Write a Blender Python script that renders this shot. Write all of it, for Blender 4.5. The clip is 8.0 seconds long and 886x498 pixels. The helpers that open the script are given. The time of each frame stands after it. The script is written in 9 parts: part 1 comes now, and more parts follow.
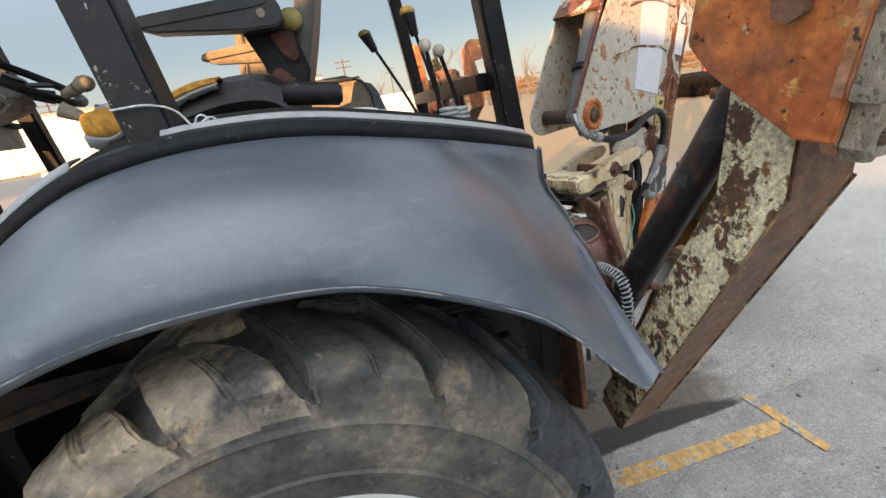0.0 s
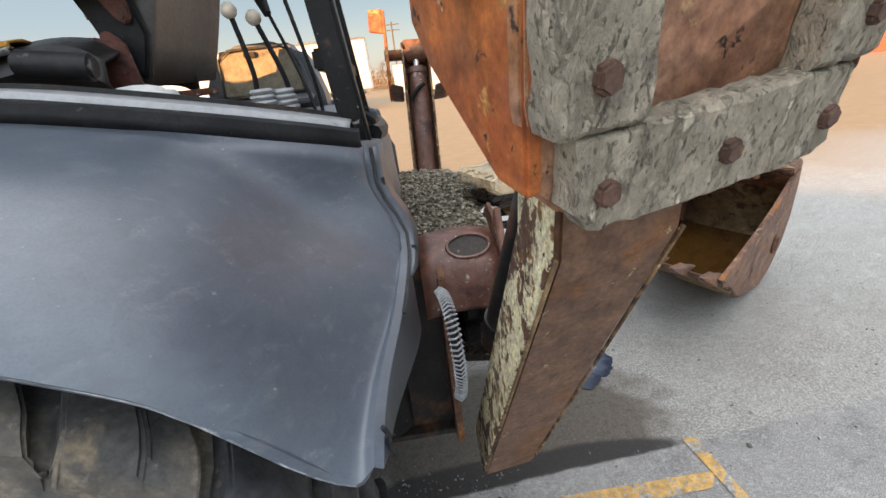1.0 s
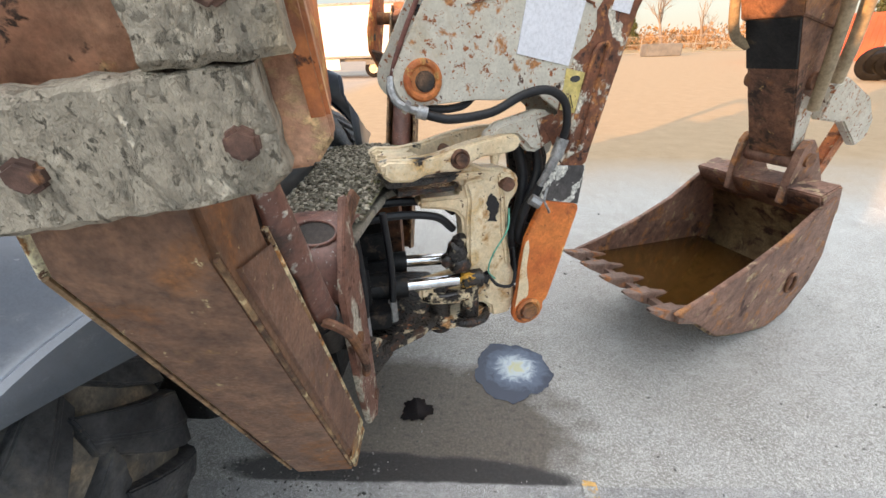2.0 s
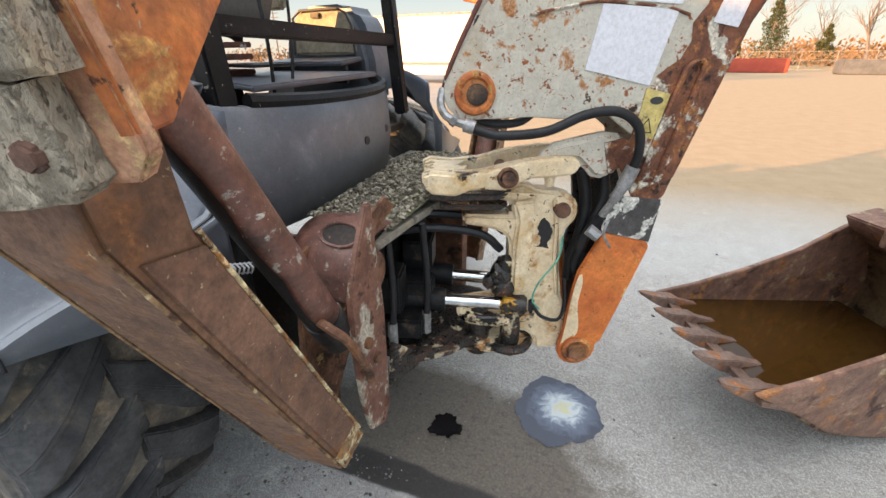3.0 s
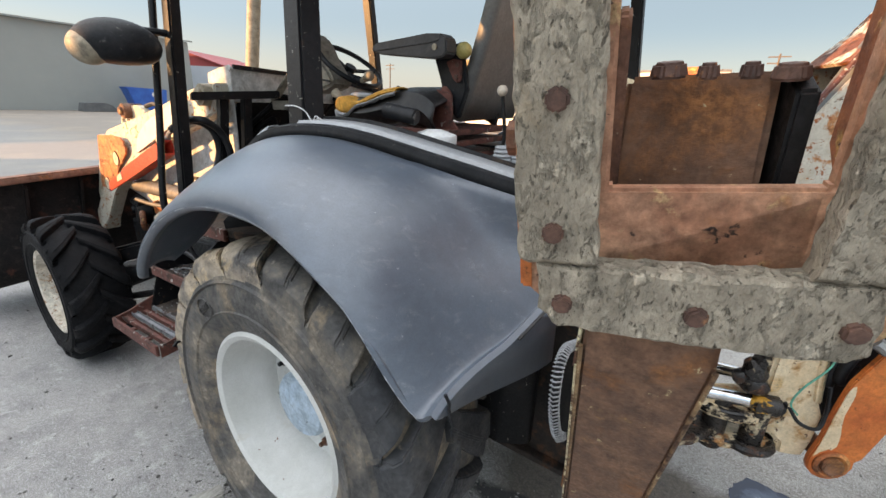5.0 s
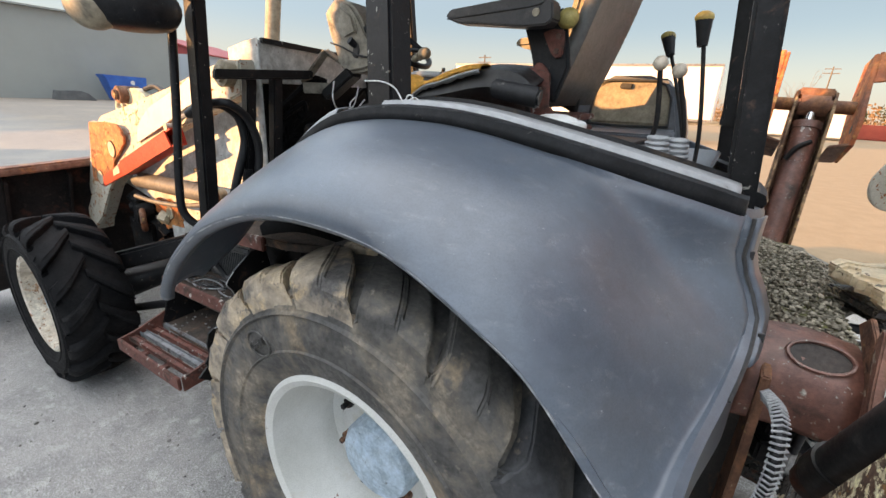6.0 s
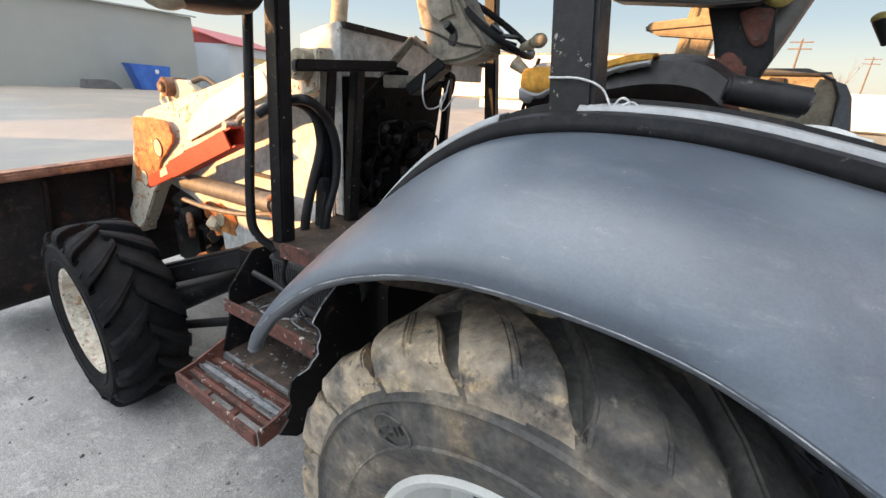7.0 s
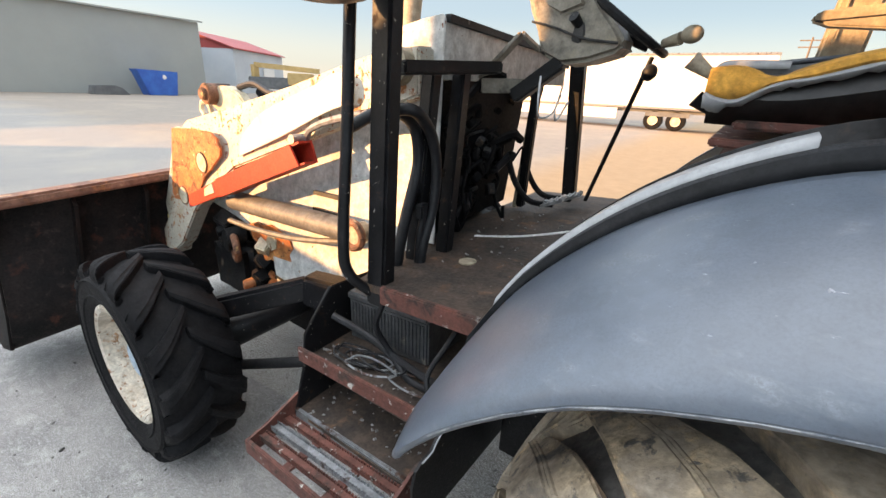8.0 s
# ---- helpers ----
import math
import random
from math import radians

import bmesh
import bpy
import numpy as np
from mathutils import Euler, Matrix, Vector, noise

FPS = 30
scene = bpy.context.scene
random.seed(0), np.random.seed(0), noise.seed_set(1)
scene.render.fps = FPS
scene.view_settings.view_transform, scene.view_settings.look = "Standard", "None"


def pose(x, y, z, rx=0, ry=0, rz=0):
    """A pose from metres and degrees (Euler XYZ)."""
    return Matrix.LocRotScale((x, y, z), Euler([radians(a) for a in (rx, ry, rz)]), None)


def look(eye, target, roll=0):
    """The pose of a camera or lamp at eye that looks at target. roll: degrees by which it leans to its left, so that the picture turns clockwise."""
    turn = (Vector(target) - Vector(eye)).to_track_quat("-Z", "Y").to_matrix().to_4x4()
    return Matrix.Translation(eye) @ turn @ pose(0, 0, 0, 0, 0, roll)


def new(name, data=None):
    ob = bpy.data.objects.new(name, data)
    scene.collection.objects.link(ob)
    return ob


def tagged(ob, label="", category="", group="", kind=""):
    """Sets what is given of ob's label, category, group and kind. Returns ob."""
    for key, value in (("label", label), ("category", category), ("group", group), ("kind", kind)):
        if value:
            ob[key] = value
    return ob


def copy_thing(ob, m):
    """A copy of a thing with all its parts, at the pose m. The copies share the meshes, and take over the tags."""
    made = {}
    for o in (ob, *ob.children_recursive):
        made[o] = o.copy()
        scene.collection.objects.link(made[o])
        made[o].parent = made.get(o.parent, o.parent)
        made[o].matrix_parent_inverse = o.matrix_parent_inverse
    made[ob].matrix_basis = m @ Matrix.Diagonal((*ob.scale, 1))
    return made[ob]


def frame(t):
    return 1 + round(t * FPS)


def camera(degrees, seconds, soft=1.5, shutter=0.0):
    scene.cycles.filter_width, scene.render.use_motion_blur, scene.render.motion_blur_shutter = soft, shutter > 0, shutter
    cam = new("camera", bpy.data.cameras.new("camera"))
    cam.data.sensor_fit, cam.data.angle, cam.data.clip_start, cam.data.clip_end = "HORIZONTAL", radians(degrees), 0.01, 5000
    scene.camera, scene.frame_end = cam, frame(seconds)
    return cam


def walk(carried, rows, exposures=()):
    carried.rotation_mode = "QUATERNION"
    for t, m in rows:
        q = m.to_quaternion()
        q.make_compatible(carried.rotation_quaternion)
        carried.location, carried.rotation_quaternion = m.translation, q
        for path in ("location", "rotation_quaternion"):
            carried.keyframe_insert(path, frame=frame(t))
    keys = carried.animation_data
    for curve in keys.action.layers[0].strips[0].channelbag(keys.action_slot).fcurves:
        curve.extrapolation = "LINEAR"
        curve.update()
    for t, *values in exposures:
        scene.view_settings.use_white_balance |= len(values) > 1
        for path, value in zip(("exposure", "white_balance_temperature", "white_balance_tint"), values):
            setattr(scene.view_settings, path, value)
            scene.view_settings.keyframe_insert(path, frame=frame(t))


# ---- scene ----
cam = camera(93.2, 8.0)
PATH = [
    (0, (0.291, -0.599, 1.602), (0.634, 1.256, 0.935), -9.2),
    (0.5, (0.584, -0.566, 1.58), (0.836, 1.297, 0.895), -8.9),
    (1, (0.87, -0.477, 1.567), (1.015, 1.364, 0.8), -6.6),
    (1.5, (1.282, -0.453, 1.551), (1.27, 1.363, 0.713), -4.1),
    (1.7, (1.395, -0.425, 1.542), (1.323, 1.383, 0.689), -3.1),
    (2.8, (1.72, -0.205, 1.537), (1.131, 1.496, 0.666), -0.8),
    (3, (1.758, -0.232, 1.549), (1.053, 1.445, 0.716), -0.3),
    (3.5, (1.754, -0.366, 1.636), (0.759, 1.218, 0.929), 0.8),
    (4, (1.637, -0.51, 1.694), (0.51, 1.015, 1.058), 1.6),
    (4.5, (1.407, -0.631, 1.704), (0.295, 0.909, 1.078), 2.0),
    (4.7, (1.324, -0.646, 1.703), (0.23, 0.903, 1.068), 2.2),
    (5.8, (0.816, -0.558, 1.639), (-0.192, 1.037, 0.975), 2.8),
    (6, (0.718, -0.577, 1.637), (-0.286, 1.016, 0.963), 3.0),
    (6.5, (0.498, -0.598, 1.644), (-0.523, 0.971, 0.94), 3.2),
    (7, (0.238, -0.511, 1.642), (-0.814, 1.031, 0.925), 3.3),
    (7.5, (0.012, -0.467, 1.633), (-1.053, 1.065, 0.911), 3.1),
    (8, (-0.25, -0.485, 1.634), (-1.32, 1.048, 0.925), 2.7),
]

def key_rows(path):
    return [(t, look(eye, target, roll)) for t, eye, target, roll in path]


walk(cam, key_rows(PATH), [(0.0, 2.4, 7900, 13), (1.0, 2.5, 7900, 13), (1.5, 2.75, 7900, 13), (3.0, 2.78, 7900, 13), (4.5, 2.52, 7900, 13), (6.0, 2.57, 7900, 13), (8.0, 2.8, 7900, 13)])

# ---- light: a low warm sun and a clear evening sky ----
SUN_EL, SUN_AZ = 10.0, 222.0
world = bpy.data.worlds.new("world")
scene.world = world
world.use_nodes = True
wn = world.node_tree
sky = wn.nodes.new("ShaderNodeTexSky")
sky.sky_type = "NISHITA"
sky.sun_disc = False
sky.sun_elevation = radians(SUN_EL)
sky.sun_rotation = radians(SUN_AZ)
sky.air_density, sky.dust_density, sky.ozone_density = 1.0, 1.6, 2.0
hz = wn.nodes.new("ShaderNodeMix")
hz.data_type = "RGBA"
hz.inputs[0].default_value = 0.92
tcw = wn.nodes.new("ShaderNodeTexCoord")
spz = wn.nodes.new("ShaderNodeSeparateXYZ")
grad = wn.nodes.new("ShaderNodeValToRGB")
grad.color_ramp.interpolation = "EASE"
stops = [(0.0, (0.84, 0.82, 0.79)), (0.05, (0.66, 0.74, 0.80)), (0.16, (0.44, 0.62, 0.83)), (0.5, (1.05, 1.41, 1.88)), (1.0, (2.8, 3.25, 3.85))]
while len(grad.color_ramp.elements) < len(stops):
    grad.color_ramp.elements.new(0.5)
for e, (q, c) in zip(grad.color_ramp.elements, stops):
    e.position, e.color = q, (*c, 1)
wn.links.new(tcw.outputs["Generated"], spz.inputs[0])
wn.links.new(spz.outputs[2], grad.inputs[0])
wn.links.new(grad.outputs[0], hz.inputs[7])
wn.links.new(sky.outputs[0], hz.inputs[6])
# the evening sky is brighter on the sun's side
side_dot = wn.nodes.new("ShaderNodeVectorMath")
side_dot.operation = "DOT_PRODUCT"
side_dot.inputs[1].default_value = (math.sin(radians(SUN_AZ)), math.cos(radians(SUN_AZ)), 0.0)
wn.links.new(tcw.outputs["Generated"], side_dot.inputs[0])
lift_z = wn.nodes.new("ShaderNodeMapRange")
lift_z.inputs[1].default_value, lift_z.inputs[2].default_value, lift_z.inputs[4].default_value = 0.05, 0.45, 0.6
wn.links.new(spz.outputs[2], lift_z.inputs[0])
glow = wn.nodes.new("ShaderNodeMath")
glow.operation = "MULTIPLY_ADD"
glow.inputs[2].default_value = 1.0
wn.links.new(side_dot.outputs["Value"], glow.inputs[0])
wn.links.new(lift_z.outputs[0], glow.inputs[1])
lit_sky = wn.nodes.new("ShaderNodeVectorMath")
lit_sky.operation = "SCALE"
wn.links.new(hz.outputs[2], lit_sky.inputs[0])
wn.links.new(glow.outputs[0], lit_sky.inputs["Scale"])
wn.links.new(lit_sky.outputs[0], wn.nodes["Background"].inputs[0])
wn.nodes["Background"].inputs[1].default_value = 0.15
sun = bpy.data.lights.new("sun", "SUN")
sun.energy, sun.angle, sun.color = 1.9, radians(0.5), (1.0, 0.56, 0.26)
sun_ob = new("sun", sun)
az = radians(SUN_AZ)
TO_SUN = Vector((math.sin(az) * math.cos(radians(SUN_EL)), math.cos(az) * math.cos(radians(SUN_EL)), math.sin(radians(SUN_EL))))
sun_ob.matrix_world = look(TO_SUN * 60, (0, 0, 0))


# ---- materials ----
def ramp_node(nt, x, stops):
    n = nt.nodes.new("ShaderNodeValToRGB")
    el = n.color_ramp.elements
    while len(el) < len(stops):
        el.new(0.5)
    for e, (p, c) in zip(el, stops):
        e.position, e.color = p, (*c, 1) if len(c) == 3 else c
    nt.links.new(x, n.inputs[0])
    return n.outputs[0]


def noise_out(nt, co, scale, detail=6, rough=0.6, stretch=None, warp=0.0):
    if stretch:
        m = nt.nodes.new("ShaderNodeMapping")
        m.inputs["Scale"].default_value = stretch
        nt.links.new(co, m.inputs[0])
        co = m.outputs[0]
    n = nt.nodes.new("ShaderNodeTexNoise")
    n.inputs["Scale"].default_value = scale
    n.inputs["Detail"].default_value = detail
    n.inputs["Roughness"].default_value = rough
    n.inputs["Distortion"].default_value = warp
    nt.links.new(co, n.inputs["Vector"])
    return n.outputs["Fac"]


def mixed(nt, fac, a, b):
    n = nt.nodes.new("ShaderNodeMix")
    n.data_type = "RGBA"
    for sock, v in ((n.inputs[0], fac), (n.inputs[6], a), (n.inputs[7], b)):
        if isinstance(v, (int, float)):
            sock.default_value = v
        elif isinstance(v, tuple):
            sock.default_value = (*v, 1)
        else:
            nt.links.new(v, sock)
    return n.outputs[2]


def mat(name, dark, light, scale=6.0, rough=(0.55, 0.8), metal=0.0, bump=0.25, bscale=90.0, patches=(), per_object=0.0, stretch=None, coat=0.0, bdist=0.004, spec=0.5, mottle=0.3, drag=None):
    """A worn surface: two tones by noise, then layers of patches (colour, scale, threshold, softness, roughness)."""
    m = bpy.data.materials.new(name)
    m.use_nodes = True
    nt = m.node_tree
    p = nt.nodes["Principled BSDF"]
    tc = nt.nodes.new("ShaderNodeTexCoord")
    co = tc.outputs["Object"]
    base = ramp_node(nt, noise_out(nt, co, scale, 9, 0.65, stretch), [(0.38, dark), (0.62, light)])
    fine = noise_out(nt, co, bscale, 5, 0.7, stretch)
    if bscale <= 20:
        mottle = 0
    else:
        base = mixed(nt, ramp_node(nt, fine, [(0.42, (0, 0, 0)), (0.66, (0.38, 0.38, 0.38))]), base, tuple(c * 0.55 for c in dark))
    rgh = ramp_node(nt, fine, [(0.3, (rough[0],) * 3), (0.7, (rough[1],) * 3)])
    height = fine
    met = metal
    for colour, sc, thr, soft, pr in patches:
        f = ramp_node(nt, noise_out(nt, co, sc, 8, 0.62, drag, 0.3), [(thr - 0.05, (0, 0, 0)), (min(1.0, thr + soft * 0.8 - 0.045), (1, 1, 1))])
        tone = mixed(nt, ramp_node(nt, fine, [(0.4, (0, 0, 0)), (0.62, (1, 1, 1))]), tuple(c * 0.62 for c in colour), tuple(min(1, c * 1.25) for c in colour))
        base = mixed(nt, f, base, tone)
        rgh = mixed(nt, f, rgh, (pr,) * 3)
        h = nt.nodes.new("ShaderNodeMath")
        h.operation = "MULTIPLY_ADD"
        h.inputs[1].default_value = 0.6
        nt.links.new(f, h.inputs[0])
        nt.links.new(height, h.inputs[2])
        height = h.outputs[0]
    if mottle:
        md = noise_out(nt, co, (scale * bscale) ** 0.5, 7, 0.7, stretch)
        lo, hi = 1 - mottle, 1 + mottle * 0.7
        mm = nt.nodes.new("ShaderNodeMix")
        mm.data_type, mm.blend_type = "RGBA", "MULTIPLY"
        mm.inputs[0].default_value = 1.0
        nt.links.new(base, mm.inputs[6])
        nt.links.new(ramp_node(nt, md, [(0.36, (lo, lo, lo)), (0.64, (hi, hi, hi))]), mm.inputs[7])
        base = mm.outputs[2]
    if per_object:
        oi = nt.nodes.new("ShaderNodeObjectInfo")
        v = nt.nodes.new("ShaderNodeMapRange")
        v.inputs[3].default_value, v.inputs[4].default_value = 1 - per_object, 1 + per_object
        nt.links.new(oi.outputs["Random"], v.inputs[0])
        hs = nt.nodes.new("ShaderNodeHueSaturation")
        nt.links.new(v.outputs[0], hs.inputs["Value"])
        nt.links.new(base, hs.inputs["Color"])
        base = hs.outputs[0]
    nt.links.new(base, p.inputs["Base Color"])
    nt.links.new(rgh, p.inputs["Roughness"])
    p.inputs["Metallic"].default_value = met
    p.inputs["Coat Weight"].default_value = coat
    p.inputs["Coat Roughness"].default_value = 0.38
    p.inputs["Specular IOR Level"].default_value = spec
    if bump:
        b = nt.nodes.new("ShaderNodeBump")
        b.inputs["Strength"].default_value = bump
        b.inputs["Distance"].default_value = bdist
        nt.links.new(height, b.inputs["Height"])
        nt.links.new(b.outputs[0], p.inputs["Normal"])
    return m


RUST = (0.20, 0.075, 0.03)
DARKRUST = (0.075, 0.035, 0.022)
M_FENDER = mat("fender_plastic", (0.066, 0.087, 0.119), (0.091, 0.116, 0.152), 3.0, (0.38, 0.50), bump=0.06, bscale=260, mottle=0.10, spec=0.65, coat=0.95,
               drag=(0.5, 1.0, 1.6),
               patches=[((0.115, 0.139, 0.173), 5.0, 0.57, 0.4, 0.46), ((0.14, 0.162, 0.192), 24, 0.60, 0.22, 0.54), ((0.050, 0.064, 0.087), 9, 0.64, 0.25, 0.42), ((0.24, 0.26, 0.29), 75, 0.725, 0.05, 0.6)])
M_SCRATCH = mat("scratched_dark_plastic", (0.05, 0.06, 0.078), (0.07, 0.082, 0.105), 20, (0.5, 0.6), bump=0)
M_SCUFF = mat("scuffed_pale_plastic", (0.26, 0.28, 0.31), (0.42, 0.43, 0.45), 30, (0.5, 0.7), bump=0.2, bscale=200, patches=[((0.12, 0.14, 0.175), 14, 0.55, 0.1, 0.5)])
M_BLACKPLASTIC = mat("black_plastic", (0.012, 0.013, 0.015), (0.023, 0.024, 0.027), 8, (0.4, 0.6), bump=0.1, bscale=200, spec=0.25, patches=[((0.16, 0.15, 0.14), 30, 0.69, 0.08, 0.7)])
M_GREYPLASTIC = mat("grey_console_plastic", (0.10, 0.112, 0.135), (0.135, 0.15, 0.178), 6, (0.34, 0.48), bump=0.06, bscale=220, mottle=0.12, spec=0.9, patches=[((0.20, 0.21, 0.23), 8, 0.60, 0.25, 0.55), ((0.30, 0.30, 0.30), 30, 0.70, 0.1, 0.6)])
M_LIGHTPAD = mat("weathered_light_pad", (0.34, 0.355, 0.37), (0.40, 0.41, 0.425), 10, (0.5, 0.7), bump=0.06, bscale=160, mottle=0.08, patches=[((0.25, 0.245, 0.24), 30, 0.68, 0.15, 0.7)])
M_BLACKPAINT = mat("black_painted_steel", (0.006, 0.006, 0.007), (0.013, 0.013, 0.015), 7, (0.3, 0.5), bump=0.15, bscale=150, spec=0.28,
                   patches=[((0.40, 0.38, 0.35), 55, 0.71, 0.03, 0.7), ((0.07, 0.045, 0.035), 14, 0.68, 0.08, 0.8)])
M_TYRE = mat("tyre_rubber", (0.05, 0.048, 0.047), (0.12, 0.112, 0.104), 9, (0.5, 0.8), bump=0.35, bscale=70, bdist=0.003, mottle=0.25,
             patches=[((0.28, 0.232, 0.18), 5, 0.54, 0.22, 0.9), ((0.46, 0.335, 0.21), 3.2, 0.615, 0.2, 0.95), ((0.26, 0.225, 0.19), 24, 0.66, 0.12, 0.95)])
# two lug tones over the dust, with the fall of light painted in
M_TYRELUG = mat("dusty_lit_tyre_lug", (0.29, 0.238, 0.184), (0.46, 0.372, 0.285), 9, (0.65, 0.9), bump=0.5, bscale=60, bdist=0.004, mottle=0.3,
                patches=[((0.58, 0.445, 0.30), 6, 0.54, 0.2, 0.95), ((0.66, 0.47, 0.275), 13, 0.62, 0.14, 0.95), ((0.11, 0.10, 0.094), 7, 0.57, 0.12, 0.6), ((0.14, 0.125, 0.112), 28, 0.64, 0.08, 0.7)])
M_TYREDARK = mat("shaded_tyre_lug", (0.030, 0.032, 0.037), (0.075, 0.075, 0.077), 8, (0.4, 0.7), bump=0.5, bscale=70, bdist=0.003,
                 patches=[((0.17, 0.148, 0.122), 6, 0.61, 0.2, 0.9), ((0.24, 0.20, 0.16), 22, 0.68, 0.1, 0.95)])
M_TYRE2 = mat("front_tyre_rubber", (0.005, 0.005, 0.006), (0.012, 0.012, 0.0135), 7, (0.6, 0.85), bump=0.4, bscale=80, bdist=0.004, spec=0.18,
              patches=[((0.024, 0.023, 0.023), 7, 0.62, 0.25, 0.9)])
M_RIM = mat("white_rim_paint", (0.60, 0.595, 0.56), (0.68, 0.675, 0.65), 5, (0.35, 0.55), bump=0.05, bscale=300, mottle=0.03, patches=[((0.58, 0.51, 0.40), 5, 0.66, 0.2, 0.7), (RUST, 30, 0.735, 0.04, 0.85)])
M_RIM2 = mat("stained_cream_rim", (0.56, 0.47, 0.37), (0.74, 0.68, 0.58), 9, (0.5, 0.7), bump=0.15, patches=[((0.40, 0.20, 0.10), 22, 0.62, 0.1, 0.85), (RUST, 40, 0.64, 0.05, 0.85)])
M_HUBBLUE = mat("pale_blue_hub_paint", (0.36, 0.46, 0.55), (0.45, 0.54, 0.61), 9, (0.5, 0.7), bump=0.08, patches=[((0.15, 0.16, 0.17), 40, 0.70, 0.06, 0.7)])
M_WHITEPAINT = mat("chipped_white_paint", (0.51, 0.465, 0.38), (0.61, 0.57, 0.485), 4, (0.4, 0.6), bump=0.25, bscale=120, mottle=0.1,
                   patches=[((0.46, 0.36, 0.24), 5, 0.62, 0.2, 0.65), ((0.44, 0.19, 0.075), 16, 0.64, 0.07, 0.8), ((0.30, 0.10, 0.04), 34, 0.64, 0.03, 0.85), ((0.36, 0.13, 0.05), 80, 0.67, 0.03, 0.85), ((0.10, 0.05, 0.035), 22, 0.70, 0.03, 0.85)])
M_CREAMCAST = mat("oily_cream_casting", (0.74, 0.55, 0.34), (0.84, 0.69, 0.48), 5, (0.35, 0.55), bump=0.3, bscale=110, mottle=0.14,
                  patches=[((0.50, 0.25, 0.09), 9, 0.63, 0.10, 0.7), ((0.60, 0.37, 0.15), 5, 0.60, 0.16, 0.6), ((0.020, 0.015, 0.012), 7, 0.67, 0.03, 0.3), ((0.13, 0.055, 0.028), 40, 0.68, 0.03, 0.6)])
M_YOKE = mat("cream_casting_soaked_in_grease", (0.62, 0.47, 0.29), (0.76, 0.62, 0.42), 7, (0.3, 0.5), bump=0.4, bscale=110, mottle=0.2,
             patches=[((0.40, 0.19, 0.07), 9, 0.60, 0.08, 0.7), ((0.014, 0.011, 0.010), 10, 0.545, 0.05, 0.25), ((0.03, 0.02, 0.015), 34, 0.62, 0.04, 0.4)])
M_OILCAST = mat("oil_black_casting", (0.010, 0.009, 0.009), (0.035, 0.028, 0.024), 9, (0.18, 0.42), bump=0.5, patches=[((0.52, 0.42, 0.28), 13, 0.64, 0.04, 0.5), (DARKRUST, 20, 0.6, 0.1, 0.8), ((0.30, 0.12, 0.05), 24, 0.66, 0.05, 0.8)])
M_BOOMRUST = mat("rusting_boom_edge", (0.13, 0.045, 0.024), (0.24, 0.085, 0.04), 9, (0.6, 0.85), bump=0.4, mottle=0.4,
                 patches=[((0.62, 0.56, 0.46), 8, 0.565, 0.04, 0.55), ((0.36, 0.14, 0.05), 22, 0.60, 0.08, 0.85), ((0.05, 0.026, 0.02), 26, 0.62, 0.08, 0.9)])
M_RUST = mat("brown_rusted_steel", (0.13, 0.058, 0.036), (0.26, 0.12, 0.068), 7, (0.55, 0.85), bump=0.5, bscale=110, mottle=0.4,
             patches=[((0.34, 0.145, 0.055), 5, 0.58, 0.18, 0.85), ((0.42, 0.32, 0.21), 50, 0.69, 0.06, 0.8), ((0.045, 0.025, 0.018), 9, 0.60, 0.12, 0.85), ((0.46, 0.30, 0.13), 18, 0.69, 0.05, 0.8)])
M_SHOERUST = mat("orange_brown_worn_steel", (0.42, 0.19, 0.11), (0.64, 0.35, 0.22), 9, (0.5, 0.8), bump=0.5, bscale=90, mottle=0.4,
                 patches=[((0.20, 0.085, 0.052), 7, 0.61, 0.14, 0.85), ((0.64, 0.41, 0.21), 20, 0.64, 0.08, 0.75), ((0.58, 0.235, 0.08), 6, 0.60, 0.15, 0.8), ((0.08, 0.045, 0.032), 40, 0.68, 0.05, 0.85)])
M_SHINERUST = mat("oily_red_brown_steel", (0.145, 0.058, 0.042), (0.26, 0.11, 0.08), 6, (0.35, 0.55), bump=0.3, bscale=80, mottle=0.3, spec=0.8,
                  patches=[((0.06, 0.028, 0.02), 8, 0.60, 0.12, 0.5), ((0.46, 0.43, 0.38), 22, 0.68, 0.05, 0.6), ((0.42, 0.40, 0.36), 70, 0.69, 0.04, 0.6)])
M_PLATE = mat("rusted_plate_with_cream_remains", (0.16, 0.070, 0.048), (0.27, 0.125, 0.088), 7, (0.45, 0.7), bump=0.4, bscale=110, mottle=0.3,
              patches=[((0.52, 0.46, 0.37), 5, 0.575, 0.05, 0.65), ((0.48, 0.42, 0.33), 22, 0.64, 0.04, 0.7), ((0.09, 0.042, 0.03), 14, 0.62, 0.06, 0.85)])
M_LEGFLAKE = mat("leg_rust_with_cream_flakes", (0.15, 0.076, 0.052), (0.27, 0.142, 0.092), 6, (0.42, 0.62), bump=0.4, bscale=120, mottle=0.3,
                 patches=[((0.34, 0.15, 0.06), 5, 0.62, 0.16, 0.75), ((0.075, 0.042, 0.03), 6, 0.62, 0.14, 0.6), ((0.68, 0.56, 0.36), 26, 0.70, 0.03, 0.65), ((0.55, 0.42, 0.25), 85, 0.70, 0.03, 0.7)])
